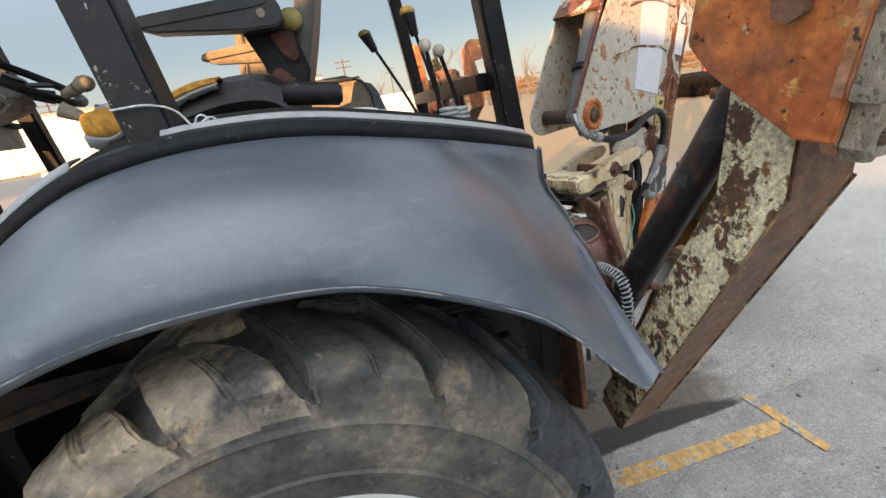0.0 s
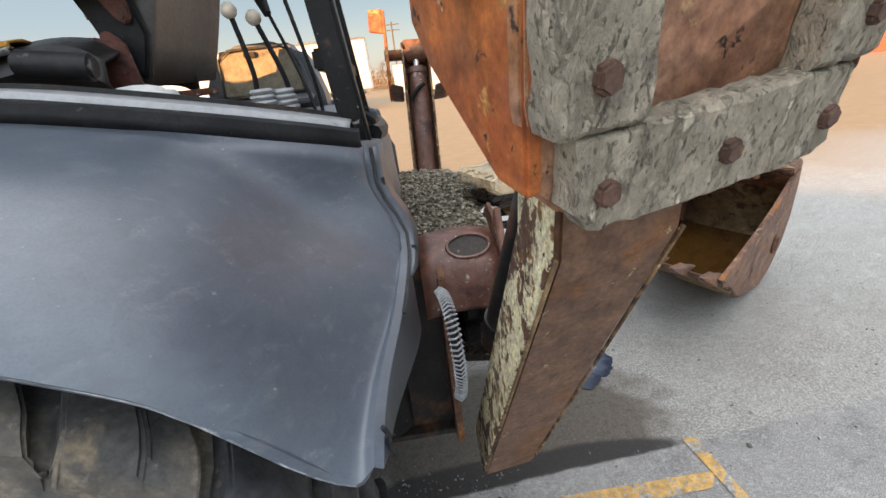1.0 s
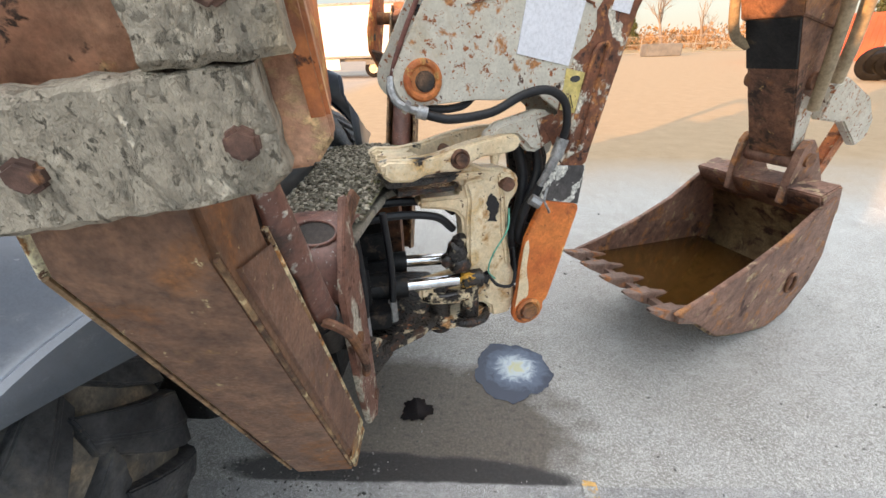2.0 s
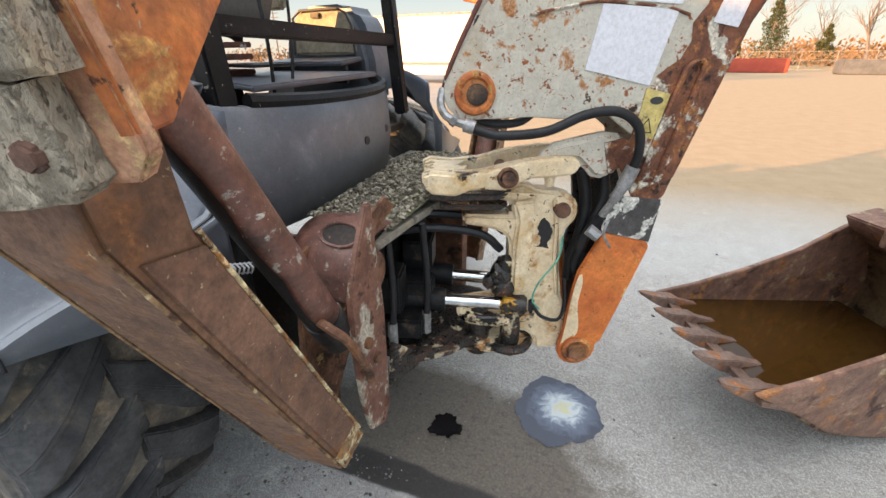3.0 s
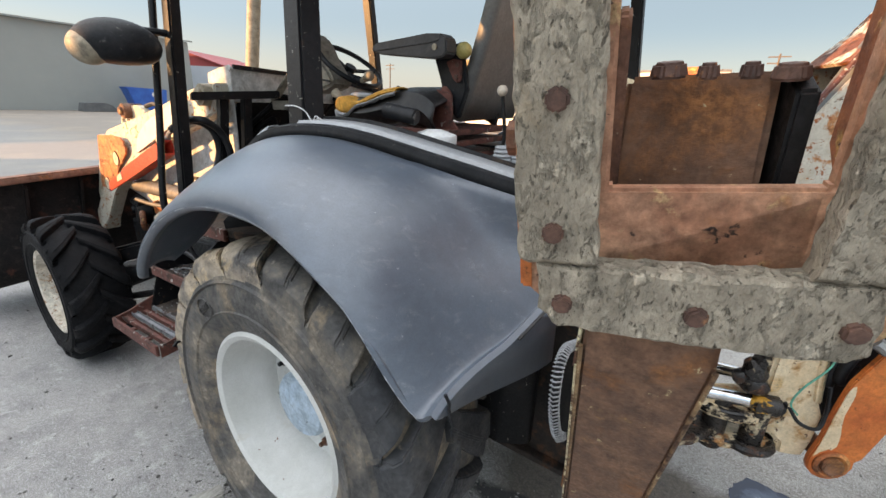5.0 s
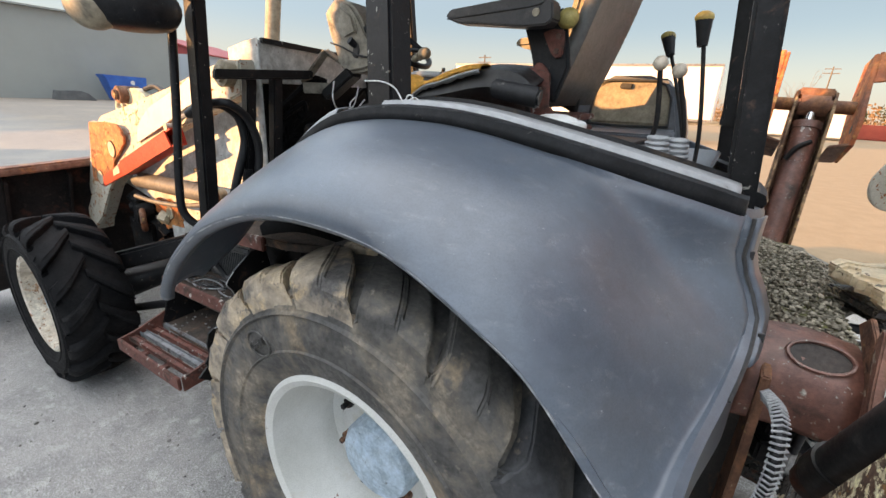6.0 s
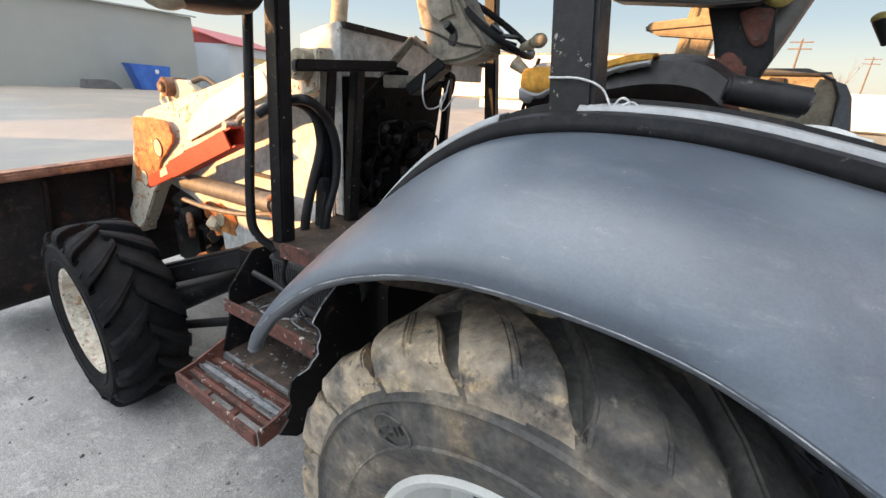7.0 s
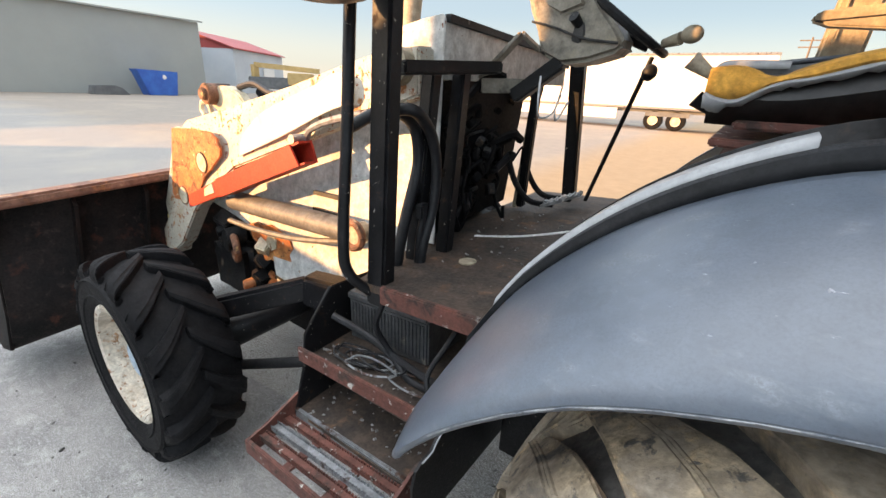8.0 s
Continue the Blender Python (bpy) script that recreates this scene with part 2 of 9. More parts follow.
M_FOOT = mat("foot_worn_to_cream_paint", (0.20, 0.10, 0.05), (0.40, 0.23, 0.11), 14, (0.5, 0.7), bump=0.6, bscale=90, mottle=0.4,
             patches=[((0.74, 0.60, 0.36), 17, 0.54, 0.04, 0.6), ((0.50, 0.22, 0.07), 26, 0.60, 0.06, 0.8), ((0.10, 0.05, 0.03), 40, 0.63, 0.05, 0.85)])
M_LEG = mat("leg_rust_and_old_yellow", (0.14, 0.07, 0.043), (0.27, 0.138, 0.08), 6, (0.42, 0.65), bump=0.4, bscale=110, mottle=0.35,
            patches=[((0.33, 0.135, 0.05), 5, 0.60, 0.16, 0.8), ((0.065, 0.036, 0.026), 6, 0.62, 0.14, 0.65), ((0.48, 0.29, 0.12), 9, 0.70, 0.1, 0.75), ((0.62, 0.48, 0.27), 34, 0.71, 0.03, 0.7)])
M_LEGEDGE = mat("edge_worn_to_bright_rust", (0.20, 0.105, 0.05), (0.40, 0.25, 0.13), 14, (0.5, 0.75), bump=0.5, bscale=100, mottle=0.4,
                patches=[((0.10, 0.05, 0.03), 12, 0.55, 0.1, 0.8), ((0.60, 0.46, 0.26), 30, 0.66, 0.05, 0.7)])
M_LEGYELLOW = mat("flaking_cream_yellow_paint_on_rust", (0.085, 0.042, 0.026), (0.17, 0.082, 0.046), 8, (0.55, 0.8), bump=0.5, bscale=90, mottle=0.2,
                  patches=[((0.92, 0.74, 0.49), 13, 0.535, 0.03, 0.65), ((0.88, 0.70, 0.45), 38, 0.60, 0.03, 0.65), ((0.34, 0.16, 0.06), 22, 0.635, 0.05, 0.85), ((0.08, 0.044, 0.028), 60, 0.66, 0.05, 0.85)])
M_ORANGE = mat("burnt_orange_rust", (0.44, 0.105, 0.03), (0.68, 0.215, 0.055), 8, (0.55, 0.85), bump=0.6, bscale=65, mottle=0.4,
               patches=[((0.25, 0.098, 0.06), 3.4, 0.53, 0.2, 0.75), ((0.70, 0.36, 0.115), 15, 0.62, 0.08, 0.8), ((0.64, 0.53, 0.33), 24, 0.71, 0.03, 0.7), ((0.10, 0.045, 0.03), 32, 0.68, 0.04, 0.9)])
M_ORANGEPAINT = mat("orange_paint", (0.40, 0.10, 0.028), (0.58, 0.19, 0.055), 9, (0.45, 0.65), bump=0.4, mottle=0.35,
                    patches=[((0.20, 0.075, 0.035), 14, 0.59, 0.07, 0.85), ((0.62, 0.27, 0.09), 5, 0.58, 0.2, 0.6), ((0.64, 0.45, 0.26), 30, 0.70, 0.05, 0.65), ((0.64, 0.55, 0.42), 16, 0.72, 0.03, 0.6), (DARKRUST, 40, 0.66, 0.04, 0.85)])
M_REDPAINT = mat("red_paint", (0.36, 0.022, 0.012), (0.45, 0.035, 0.016), 5, (0.4, 0.55), bump=0.1, patches=[((0.16, 0.03, 0.02), 30, 0.70, 0.05, 0.7)])
M_RUBBERPAD = mat("cracked_grey_rubber", (0.34, 0.288, 0.222), (0.49, 0.418, 0.325), 20, (0.82, 0.96), bump=1.0, bscale=70, bdist=0.012, mottle=0.25, stretch=(1.0, 1.0, 0.6), drag=(1.2, 1.2, 0.6),
                  patches=[((0.62, 0.535, 0.42), 36, 0.59, 0.12, 0.95), ((0.52, 0.385, 0.235), 5, 0.58, 0.2, 0.95), ((0.27, 0.228, 0.175), 75, 0.665, 0.05, 0.95), ((0.26, 0.22, 0.168), 150, 0.65, 0.05, 0.95)])
M_STEELDARK = mat("dark_grimy_steel", (0.006, 0.006, 0.007), (0.016, 0.016, 0.017), 8, (0.4, 0.65), bump=0.2, spec=0.25, patches=[((0.07, 0.052, 0.04), 12, 0.63, 0.1, 0.8)])
M_GRIMESHADE = mat("black_brown_grime_and_shade", (0.012, 0.010, 0.009), (0.05, 0.032, 0.024), 5, (0.4, 0.7), bump=0.3, patches=[((0.14, 0.07, 0.04), 8, 0.62, 0.1, 0.8)])
M_BOLT = mat("dark_rusted_bolt", (0.085, 0.045, 0.035), (0.17, 0.085, 0.06), 30, (0.55, 0.8), bump=0.4, patches=[((0.30, 0.14, 0.07), 45, 0.64, 0.08, 0.8)])
M_LINKORANGE = mat("smooth_burnt_orange_paint", (0.56, 0.125, 0.028), (0.70, 0.20, 0.045), 5, (0.4, 0.6), bump=0.25, mottle=0.2,
                   patches=[((0.30, 0.075, 0.03), 9, 0.64, 0.12, 0.8), ((0.78, 0.52, 0.24), 11, 0.70, 0.06, 0.6), ((0.10, 0.04, 0.025), 36, 0.70, 0.04, 0.85)])
M_CHROME = mat("chrome_rod", (0.70, 0.71, 0.73), (0.78, 0.79, 0.80), 4, (0.08, 0.16), metal=1.0, bump=0.0)
M_CYL = mat("black_cylinder_paint", (0.014, 0.014, 0.016), (0.03, 0.03, 0.03), 6, (0.3, 0.5), bump=0.2, patches=[((0.15, 0.06, 0.04), 3.2, 0.66, 0.08, 0.7), ((0.10, 0.095, 0.09), 14, 0.62, 0.15, 0.7)])
M_HOSE = mat("rubber_hose", (0.008, 0.008, 0.010), (0.018, 0.019, 0.022), 12, (0.4, 0.58), bump=0.1, spec=0.4)
M_FITTING = mat("grey_steel_fitting", (0.30, 0.30, 0.30), (0.42, 0.42, 0.42), 30, (0.4, 0.6), metal=0.7, bump=0.1)
M_SPRING = mat("grey_wire_spring", (0.40, 0.41, 0.43), (0.52, 0.53, 0.55), 30, (0.4, 0.55), bump=0.1)
M_PAPER = mat("faded_white_decal", (0.70, 0.70, 0.74), (0.74, 0.74, 0.78), 5, (0.5, 0.65), bump=0.04, mottle=0.04, patches=[((0.50, 0.50, 0.53), 26, 0.76, 0.05, 0.6)])
M_YELLOWLABEL = mat("old_yellow_label", (0.58, 0.44, 0.14), (0.68, 0.54, 0.22), 14, (0.5, 0.65), bump=0.05, patches=[((0.3, 0.2, 0.1), 60, 0.68, 0.05, 0.7)])
# dark print, also the painted shade inside holes, slots and gaps
M_DARKMARK = mat("dark_print_and_hole_shade", (0.03, 0.03, 0.032), (0.05, 0.05, 0.05), 20, (0.5, 0.6), bump=0)
M_SIDEWHITE = mat("pale_grey_body_panel", (0.50, 0.51, 0.50), (0.60, 0.60, 0.58), 4, (0.4, 0.55), bump=0.08, patches=[((0.33, 0.29, 0.24), 9, 0.62, 0.2, 0.7), (RUST, 30, 0.71, 0.03, 0.85)])
M_LIFTGREY = mat("dull_grey_cylinder_paint", (0.10, 0.098, 0.094), (0.14, 0.136, 0.128), 6, (0.5, 0.65), bump=0.12, patches=[((0.06, 0.05, 0.042), 9, 0.62, 0.15, 0.75), ((0.18, 0.165, 0.14), 20, 0.64, 0.1, 0.7)])
M_CREAMPANEL = mat("cream_cowl_paint", (0.56, 0.48, 0.34), (0.66, 0.58, 0.43), 4, (0.45, 0.6), bump=0.1, patches=[((0.3, 0.24, 0.16), 10, 0.62, 0.2, 0.7)])
M_SEATFOAM = mat("yellow_seat_foam", (0.62, 0.29, 0.045), (0.74, 0.37, 0.07), 14, (0.85, 0.95), bump=0.4, patches=[((0.30, 0.16, 0.04), 12, 0.6, 0.15, 0.95)])
M_SEATVINYL = mat("torn_black_vinyl", (0.018, 0.017, 0.018), (0.038, 0.035, 0.034), 8, (0.4, 0.6), bump=0.3, bscale=40)
M_TAN = mat("tan_plastic", (0.34, 0.29, 0.21), (0.42, 0.36, 0.27), 6, (0.5, 0.65), bump=0.08, patches=[((0.2, 0.17, 0.13), 14, 0.62, 0.15, 0.7)])
M_COLUMN = mat("weathered_grey_tan_plastic", (0.24, 0.215, 0.175), (0.33, 0.30, 0.25), 7, (0.45, 0.6), bump=0.1, patches=[((0.12, 0.105, 0.085), 12, 0.60, 0.15, 0.65), ((0.40, 0.33, 0.22), 5, 0.62, 0.2, 0.6)])
M_SEATGREY = mat("grey_moulded_seat_plastic", (0.15, 0.147, 0.14), (0.195, 0.19, 0.18), 5, (0.45, 0.6), bump=0.05, mottle=0.08, patches=[((0.24, 0.235, 0.22), 12, 0.64, 0.2, 0.6)])
M_ARMREST = mat("dark_grey_armrest_plastic", (0.034, 0.034, 0.037), (0.052, 0.052, 0.055), 6, (0.4, 0.55), bump=0.05, mottle=0.1, patches=[((0.09, 0.085, 0.08), 14, 0.65, 0.15, 0.6)])
M_KNOBTAN = mat("ivory_knob", (0.54, 0.45, 0.35), (0.62, 0.53, 0.43), 10, (0.3, 0.45), bump=0.03)
M_KNOBYELLOW = mat("dull_yellow_knob", (0.46, 0.36, 0.11), (0.56, 0.45, 0.16), 10, (0.4, 0.5), bump=0.03)
M_DECK = mat("grimy_floor_plate", (0.030, 0.022, 0.018), (0.075, 0.050, 0.037), 7, (0.6, 0.85), bump=0.3, patches=[((0.15, 0.085, 0.052), 9, 0.62, 0.1, 0.85), ((0.26, 0.24, 0.21), 42, 0.74, 0.04, 0.8)])
M_STEP = mat("red_brown_step_paint", (0.11, 0.038, 0.028), (0.17, 0.058, 0.042), 8, (0.55, 0.8), bump=0.25, patches=[((0.52, 0.50, 0.46), 26, 0.67, 0.03, 0.6), ((0.06, 0.035, 0.028), 12, 0.6, 0.1, 0.85)])
M_GREASYSTEEL = mat("scuffed_bare_steel", (0.20, 0.21, 0.22), (0.32, 0.33, 0.35), 12, (0.4, 0.6), metal=0.4, bump=0.15, patches=[(DARKRUST, 12, 0.58, 0.1, 0.85)])
# black of the open dash, darkened for the shade in its recess
M_DASHSHADE = mat("shaded_black_dash", (0.003, 0.003, 0.0035), (0.007, 0.007, 0.008), 9, (0.55, 0.8), bump=0.1, spec=0.12, patches=[((0.05, 0.035, 0.025), 14, 0.70, 0.08, 0.85)])
M_BATTERY = mat("battery_case", (0.05, 0.051, 0.054), (0.08, 0.081, 0.085), 10, (0.45, 0.6), bump=0.1, patches=[((0.20, 0.185, 0.16), 18, 0.66, 0.1, 0.8)])
M_BUCKET = mat("rust_brown_bucket_steel", (0.17, 0.082, 0.056), (0.31, 0.165, 0.115), 6, (0.5, 0.75), bump=0.4, patches=[((0.08, 0.04, 0.03), 7, 0.61, 0.12, 0.85), ((0.46, 0.33, 0.20), 12, 0.645, 0.06, 0.8), ((0.42, 0.18, 0.07), 10, 0.60, 0.12, 0.85)])
M_BUCKETIN = mat("ochre_stained_bucket_inside", (0.17, 0.10, 0.045), (0.30, 0.21, 0.11), 8, (0.6, 0.85), bump=0.3, patches=[(DARKRUST, 9, 0.57, 0.1, 0.9)])
M_LOADERBUCKET = mat("dark_loader_bucket", (0.006, 0.005, 0.005), (0.016, 0.011, 0.010), 4, (0.6, 0.85), bump=0.25, spec=0.2, patches=[((0.08, 0.03, 0.02), 5, 0.63, 0.15, 0.85), ((0.03, 0.022, 0.02), 18, 0.62, 0.1, 0.8)])
M_TOOTH = mat("worn_tooth_steel", (0.17, 0.098, 0.072), (0.29, 0.185, 0.145), 14, (0.4, 0.65), metal=0.2, bump=0.25, patches=[((0.40, 0.16, 0.065), 12, 0.6, 0.1, 0.85)])
M_WHITEPLASTIC = mat("white_plastic", (0.76, 0.76, 0.75), (0.80, 0.80, 0.79), 3, (0.35, 0.5), bump=0.0, bscale=40, mottle=0.03)
M_ROPE = mat("white_cord", (0.62, 0.62, 0.62), (0.72, 0.72, 0.72), 60, (0.8, 0.9), bump=0.2)
M_WIREGREEN = mat("green_wire", (0.08, 0.36, 0.26), (0.10, 0.42, 0.31), 30, (0.5, 0.6), bump=0)
M_STRAP = mat("dusty_tan_hose", (0.28, 0.21, 0.13), (0.38, 0.29, 0.19), 9, (0.7, 0.85), bump=0.15)
M_GRAVEL = mat("deck_gravel", (0.11, 0.095, 0.065), (0.30, 0.27, 0.215), 45, (0.8, 0.95), bump=0.3, patches=[((0.15, 0.145, 0.05), 6, 0.55, 0.1, 0.95), ((0.44, 0.42, 0.38), 70, 0.64, 0.1, 0.9)])
M_MOSS = mat("dry_moss", (0.10, 0.075, 0.02), (0.26, 0.19, 0.06), 30, (0.85, 0.95), bump=0)
M_PEBBLE = mat("yard_pebbles", (0.16, 0.155, 0.15), (0.36, 0.35, 0.34), 35, (0.8, 0.95), bump=0.2)
M_WOOD = mat("weathered_grey_timber", (0.30, 0.28, 0.25), (0.46, 0.44, 0.40), 5, (0.8, 0.95), bump=0.4, stretch=(6, 1, 6))
M_LINE = mat("worn_yellow_line_paint", (0.64, 0.36, 0.115), (0.74, 0.45, 0.17), 8, (0.7, 0.85), bump=0.5, patches=[((0.40, 0.385, 0.36), 9, 0.585, 0.06, 0.85), ((0.42, 0.405, 0.38), 55, 0.60, 0.06, 0.85)])


def flat_water(name, colour, rough):
    m = bpy.data.materials.new(name)
    m.use_nodes = True
    p = m.node_tree.nodes["Principled BSDF"]
    p.inputs["Base Color"].default_value = (*colour, 1)
    p.inputs["Roughness"].default_value = rough
    p.inputs["IOR"].default_value = 1.33
    return m


M_RUSTWATER = flat_water("brown_rusty_water", (0.055, 0.024, 0.006), 0.03)


def oil_puddle():
    m = bpy.data.materials.new("milky_oil_puddle")
    m.use_nodes = True
    nt = m.node_tree
    p = nt.nodes["Principled BSDF"]
    tc = nt.nodes.new("ShaderNodeTexCoord")
    sub = nt.nodes.new("ShaderNodeVectorMath")
    sub.operation = "SUBTRACT"
    sub.inputs[1].default_value = (1.70, 1.39, 0.0)
    nt.links.new(tc.outputs["Object"], sub.inputs[0])
    ln = nt.nodes.new("ShaderNodeVectorMath")
    ln.operation = "LENGTH"
    nt.links.new(sub.outputs[0], ln.inputs[0])
    add = nt.nodes.new("ShaderNodeMath")
    add.operation = "MULTIPLY_ADD"
    add.inputs[1].default_value = 0.16
    nt.links.new(noise_out(nt, tc.outputs["Object"], 16, 6, 0.65, None, 1.2), add.inputs[0])
    nt.links.new(ln.outputs["Value"], add.inputs[2])
    col = ramp_node(nt, add.outputs[0], [(0.105, (0.56, 0.55, 0.36)), (0.135, (0.52, 0.58, 0.62)), (0.19, (0.12, 0.15, 0.21)), (0.26, (0.045, 0.053, 0.08))])
    nt.links.new(col, p.inputs["Base Color"])
    p.inputs["Roughness"].default_value = 0.12
    return m


M_PUDDLE = oil_puddle()
M_OILSPOT = mat("black_oil", (0.008, 0.007, 0.008), (0.018, 0.016, 0.017), 10, (0.06, 0.12), bump=0.0)


def ground_material():
    m = bpy.data.materials.new("yard_concrete")
    m.use_nodes = True
    nt = m.node_tree
    p = nt.nodes["Principled BSDF"]
    co = nt.nodes.new("ShaderNodeTexCoord").outputs["Object"]
    big = noise_out(nt, co, 0.35, 8, 0.6)
    mid = noise_out(nt, co, 3.2, 8, 0.68)
    coarse = noise_out(nt, co, 26, 6, 0.72)
    fine = noise_out(nt, co, 85, 5, 0.75)
    grit = noise_out(nt, co, 260, 3, 0.65)

    def over(base, f, lo, hi, top, colour):
        return mixed(nt, ramp_node(nt, f, [(lo, (0, 0, 0)), (hi, (top,) * 3)]), base, colour)

    def math2(op, a, b, c=None):
        n = nt.nodes.new("ShaderNodeMath")
        n.operation = op
        for k, v in enumerate((a, b, c)):
            if v is None:
                continue
            if isinstance(v, (int, float)):
                n.inputs[k].default_value = v
            else:
                nt.links.new(v, n.inputs[k])
        return n.outputs[0]

    base = ramp_node(nt, big, [(0.3, (0.35, 0.335, 0.315)), (0.7, (0.44, 0.425, 0.40))])
    base = over(base, mid, 0.46, 0.62, 0.85, (0.30, 0.28, 0.255))
    base = over(base, noise_out(nt, co, 9, 7, 0.7), 0.53, 0.66, 0.7, (0.58, 0.565, 0.54))
    base = over(base, noise_out(nt, co, 17, 7, 0.7, None, 0.4), 0.57, 0.66, 0.7, (0.20, 0.18, 0.16))
    base = over(base, coarse, 0.54, 0.62, 0.8, (0.25, 0.23, 0.205))
    base = over(base, fine, 0.48, 0.57, 0.85, (0.64, 0.62, 0.585))
    base = over(base, noise_out(nt, co, 48, 4, 0.6), 0.62, 0.66, 0.85, (0.66, 0.645, 0.61))
    base = over(base, grit, 0.50, 0.58, 0.9, (0.13, 0.12, 0.11))
    sep = nt.nodes.new("ShaderNodeSeparateXYZ")
    nt.links.new(co, sep.inputs[0])
    # asphalt strip on the near side, split from the slab by a joint
    edge = math2("MULTIPLY_ADD", sep.outputs[0], -0.045, math2("MULTIPLY_ADD", mid, 0.04, sep.outputs[1]))
    strip = ramp_node(nt, edge, [(0.672, (1, 1, 1)), (0.684, (0, 0, 0))])
    asph = over((0.352, 0.333, 0.32), noise_out(nt, co, 1.4, 7, 0.6), 0.4, 0.75, 0.8, (0.435, 0.416, 0.40))
    asph = over(asph, mid, 0.49, 0.60, 0.85, (0.25, 0.24, 0.235))
    asph = over(asph, noise_out(nt, co, 11, 7, 0.7), 0.54, 0.64, 0.75, (0.56, 0.545, 0.52))
    asph = over(asph, noise_out(nt, co, 17, 7, 0.7, None, 0.4), 0.57, 0.66, 0.75, (0.19, 0.175, 0.165))
    asph = over(asph, coarse, 0.52, 0.66, 0.65, (0.26, 0.25, 0.24))
    asph = over(asph, fine, 0.49, 0.58, 0.6, (0.53, 0.53, 0.53))
    asph = over(asph, noise_out(nt, co, 48, 4, 0.6), 0.62, 0.66, 0.8, (0.60, 0.59, 0.57))
    asph = over(asph, grit, 0.50, 0.58, 0.9, (0.115, 0.11, 0.105))
    # tan of the low sun painted into the back of the yard
    sm = nt.nodes.new("ShaderNodeMapRange")
    sm.inputs[1].default_value, sm.inputs[2].default_value = 5.2, 7.6
    nt.links.new(math2("MULTIPLY_ADD", big, 3.0, sep.outputs[1]), sm.inputs[0])
    base = mixed(nt, sm.outputs[0], base, over(over((0.30, 0.205, 0.12), mid, 0.4, 0.7, 0.9, (0.37, 0.255, 0.155)), coarse, 0.5, 0.7, 0.7, (0.23, 0.155, 0.09)))
    # concrete towards -x darkened in its colour for the shade there
    sx = nt.nodes.new("ShaderNodeMapRange")
    sx.inputs[1].default_value, sx.inputs[2].default_value, sx.inputs[4].default_value = -3.6, -5.0, 0.75
    nt.links.new(sep.outputs[0], sx.inputs[0])
    base = mixed(nt, sx.outputs[0], base, over(over((0.215, 0.20, 0.19), mid, 0.4, 0.7, 0.8, (0.28, 0.257, 0.235)), big, 0.5, 0.62, 0.7, (0.32, 0.28, 0.235)))
    # oil-soaked patch under the swing frame, pooling along the joint
    def blot(cx, cy, kx, ky, amp, n0, n1, top, scale):
        sub = nt.nodes.new("ShaderNodeVectorMath")
        sub.operation = "SUBTRACT"
        sub.inputs[1].default_value = (cx, cy, 0)
        nt.links.new(co, sub.inputs[0])
        scl = nt.nodes.new("ShaderNodeVectorMath")
        scl.operation = "MULTIPLY"
        scl.inputs[1].default_value = (kx, ky, 0)
        nt.links.new(sub.outputs[0], scl.inputs[0])
        ln = nt.nodes.new("ShaderNodeVectorMath")
        ln.operation = "LENGTH"
        nt.links.new(scl.outputs[0], ln.inputs[0])
        return ramp_node(nt, math2("MULTIPLY_ADD", noise_out(nt, co, scale, 6, 0.6, None, 0.5), amp, ln.outputs["Value"]), [(n0, (top,) * 3), (n1, (0, 0, 0))])

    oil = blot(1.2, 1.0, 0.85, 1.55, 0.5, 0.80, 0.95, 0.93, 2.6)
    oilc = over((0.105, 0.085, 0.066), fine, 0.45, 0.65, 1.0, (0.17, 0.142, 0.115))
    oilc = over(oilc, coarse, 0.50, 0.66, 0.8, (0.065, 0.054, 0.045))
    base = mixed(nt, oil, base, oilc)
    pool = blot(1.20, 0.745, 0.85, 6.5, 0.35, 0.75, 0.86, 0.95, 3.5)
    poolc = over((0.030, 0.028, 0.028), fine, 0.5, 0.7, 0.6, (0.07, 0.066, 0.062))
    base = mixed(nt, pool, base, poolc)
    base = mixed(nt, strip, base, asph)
    stain = blot(2.55, 1.35, 0.9, 1.6, 0.9, 0.72, 1.05, 0.15, 3.0)
    base = mixed(nt, stain, base, (0.24, 0.20, 0.16))
    nt.links.new(base, p.inputs["Base Color"])
    rgh = mixed(nt, oil, (0.88,) * 3, (0.55,) * 3)
    nt.links.new(mixed(nt, pool, rgh, (0.35,) * 3), p.inputs["Roughness"])
    b = nt.nodes.new("ShaderNodeBump")
    b.inputs["Strength"].default_value = 0.8
    b.inputs["Distance"].default_value = 0.005
    nt.links.new(math2("ADD", fine, math2("MULTIPLY", coarse, 0.6)), b.inputs["Height"])
    nt.links.new(b.outputs[0], p.inputs["Normal"])
    return m


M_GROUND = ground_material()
M_WALLCREAM = mat("pale_metal_cladding", (0.33, 0.345, 0.33), (0.37, 0.385, 0.365), 0.15, (0.5, 0.65), bump=0.05, bscale=3)
M_WALLBLUE = mat("pale_blue_cladding", (0.46, 0.51, 0.56), (0.54, 0.58, 0.62), 0.2, (0.5, 0.65), bump=0.05, bscale=3)
M_ROOFRED = mat("red_roof_sheet", (0.36, 0.055, 0.055), (0.43, 0.075, 0.07), 0.4, (0.45, 0.6), bump=0.05, bscale=3)
M_WHITETRAILER = mat("white_trailer_skin", (0.72, 0.71, 0.69), (0.80, 0.79, 0.77), 0.6, (0.4, 0.55), bump=0.04, bscale=6)
M_BINBLUE = mat("blue_bin_paint", (0.02, 0.10, 0.42), (0.03, 0.15, 0.52), 1.2, (0.45, 0.6), bump=0.1, bscale=8)
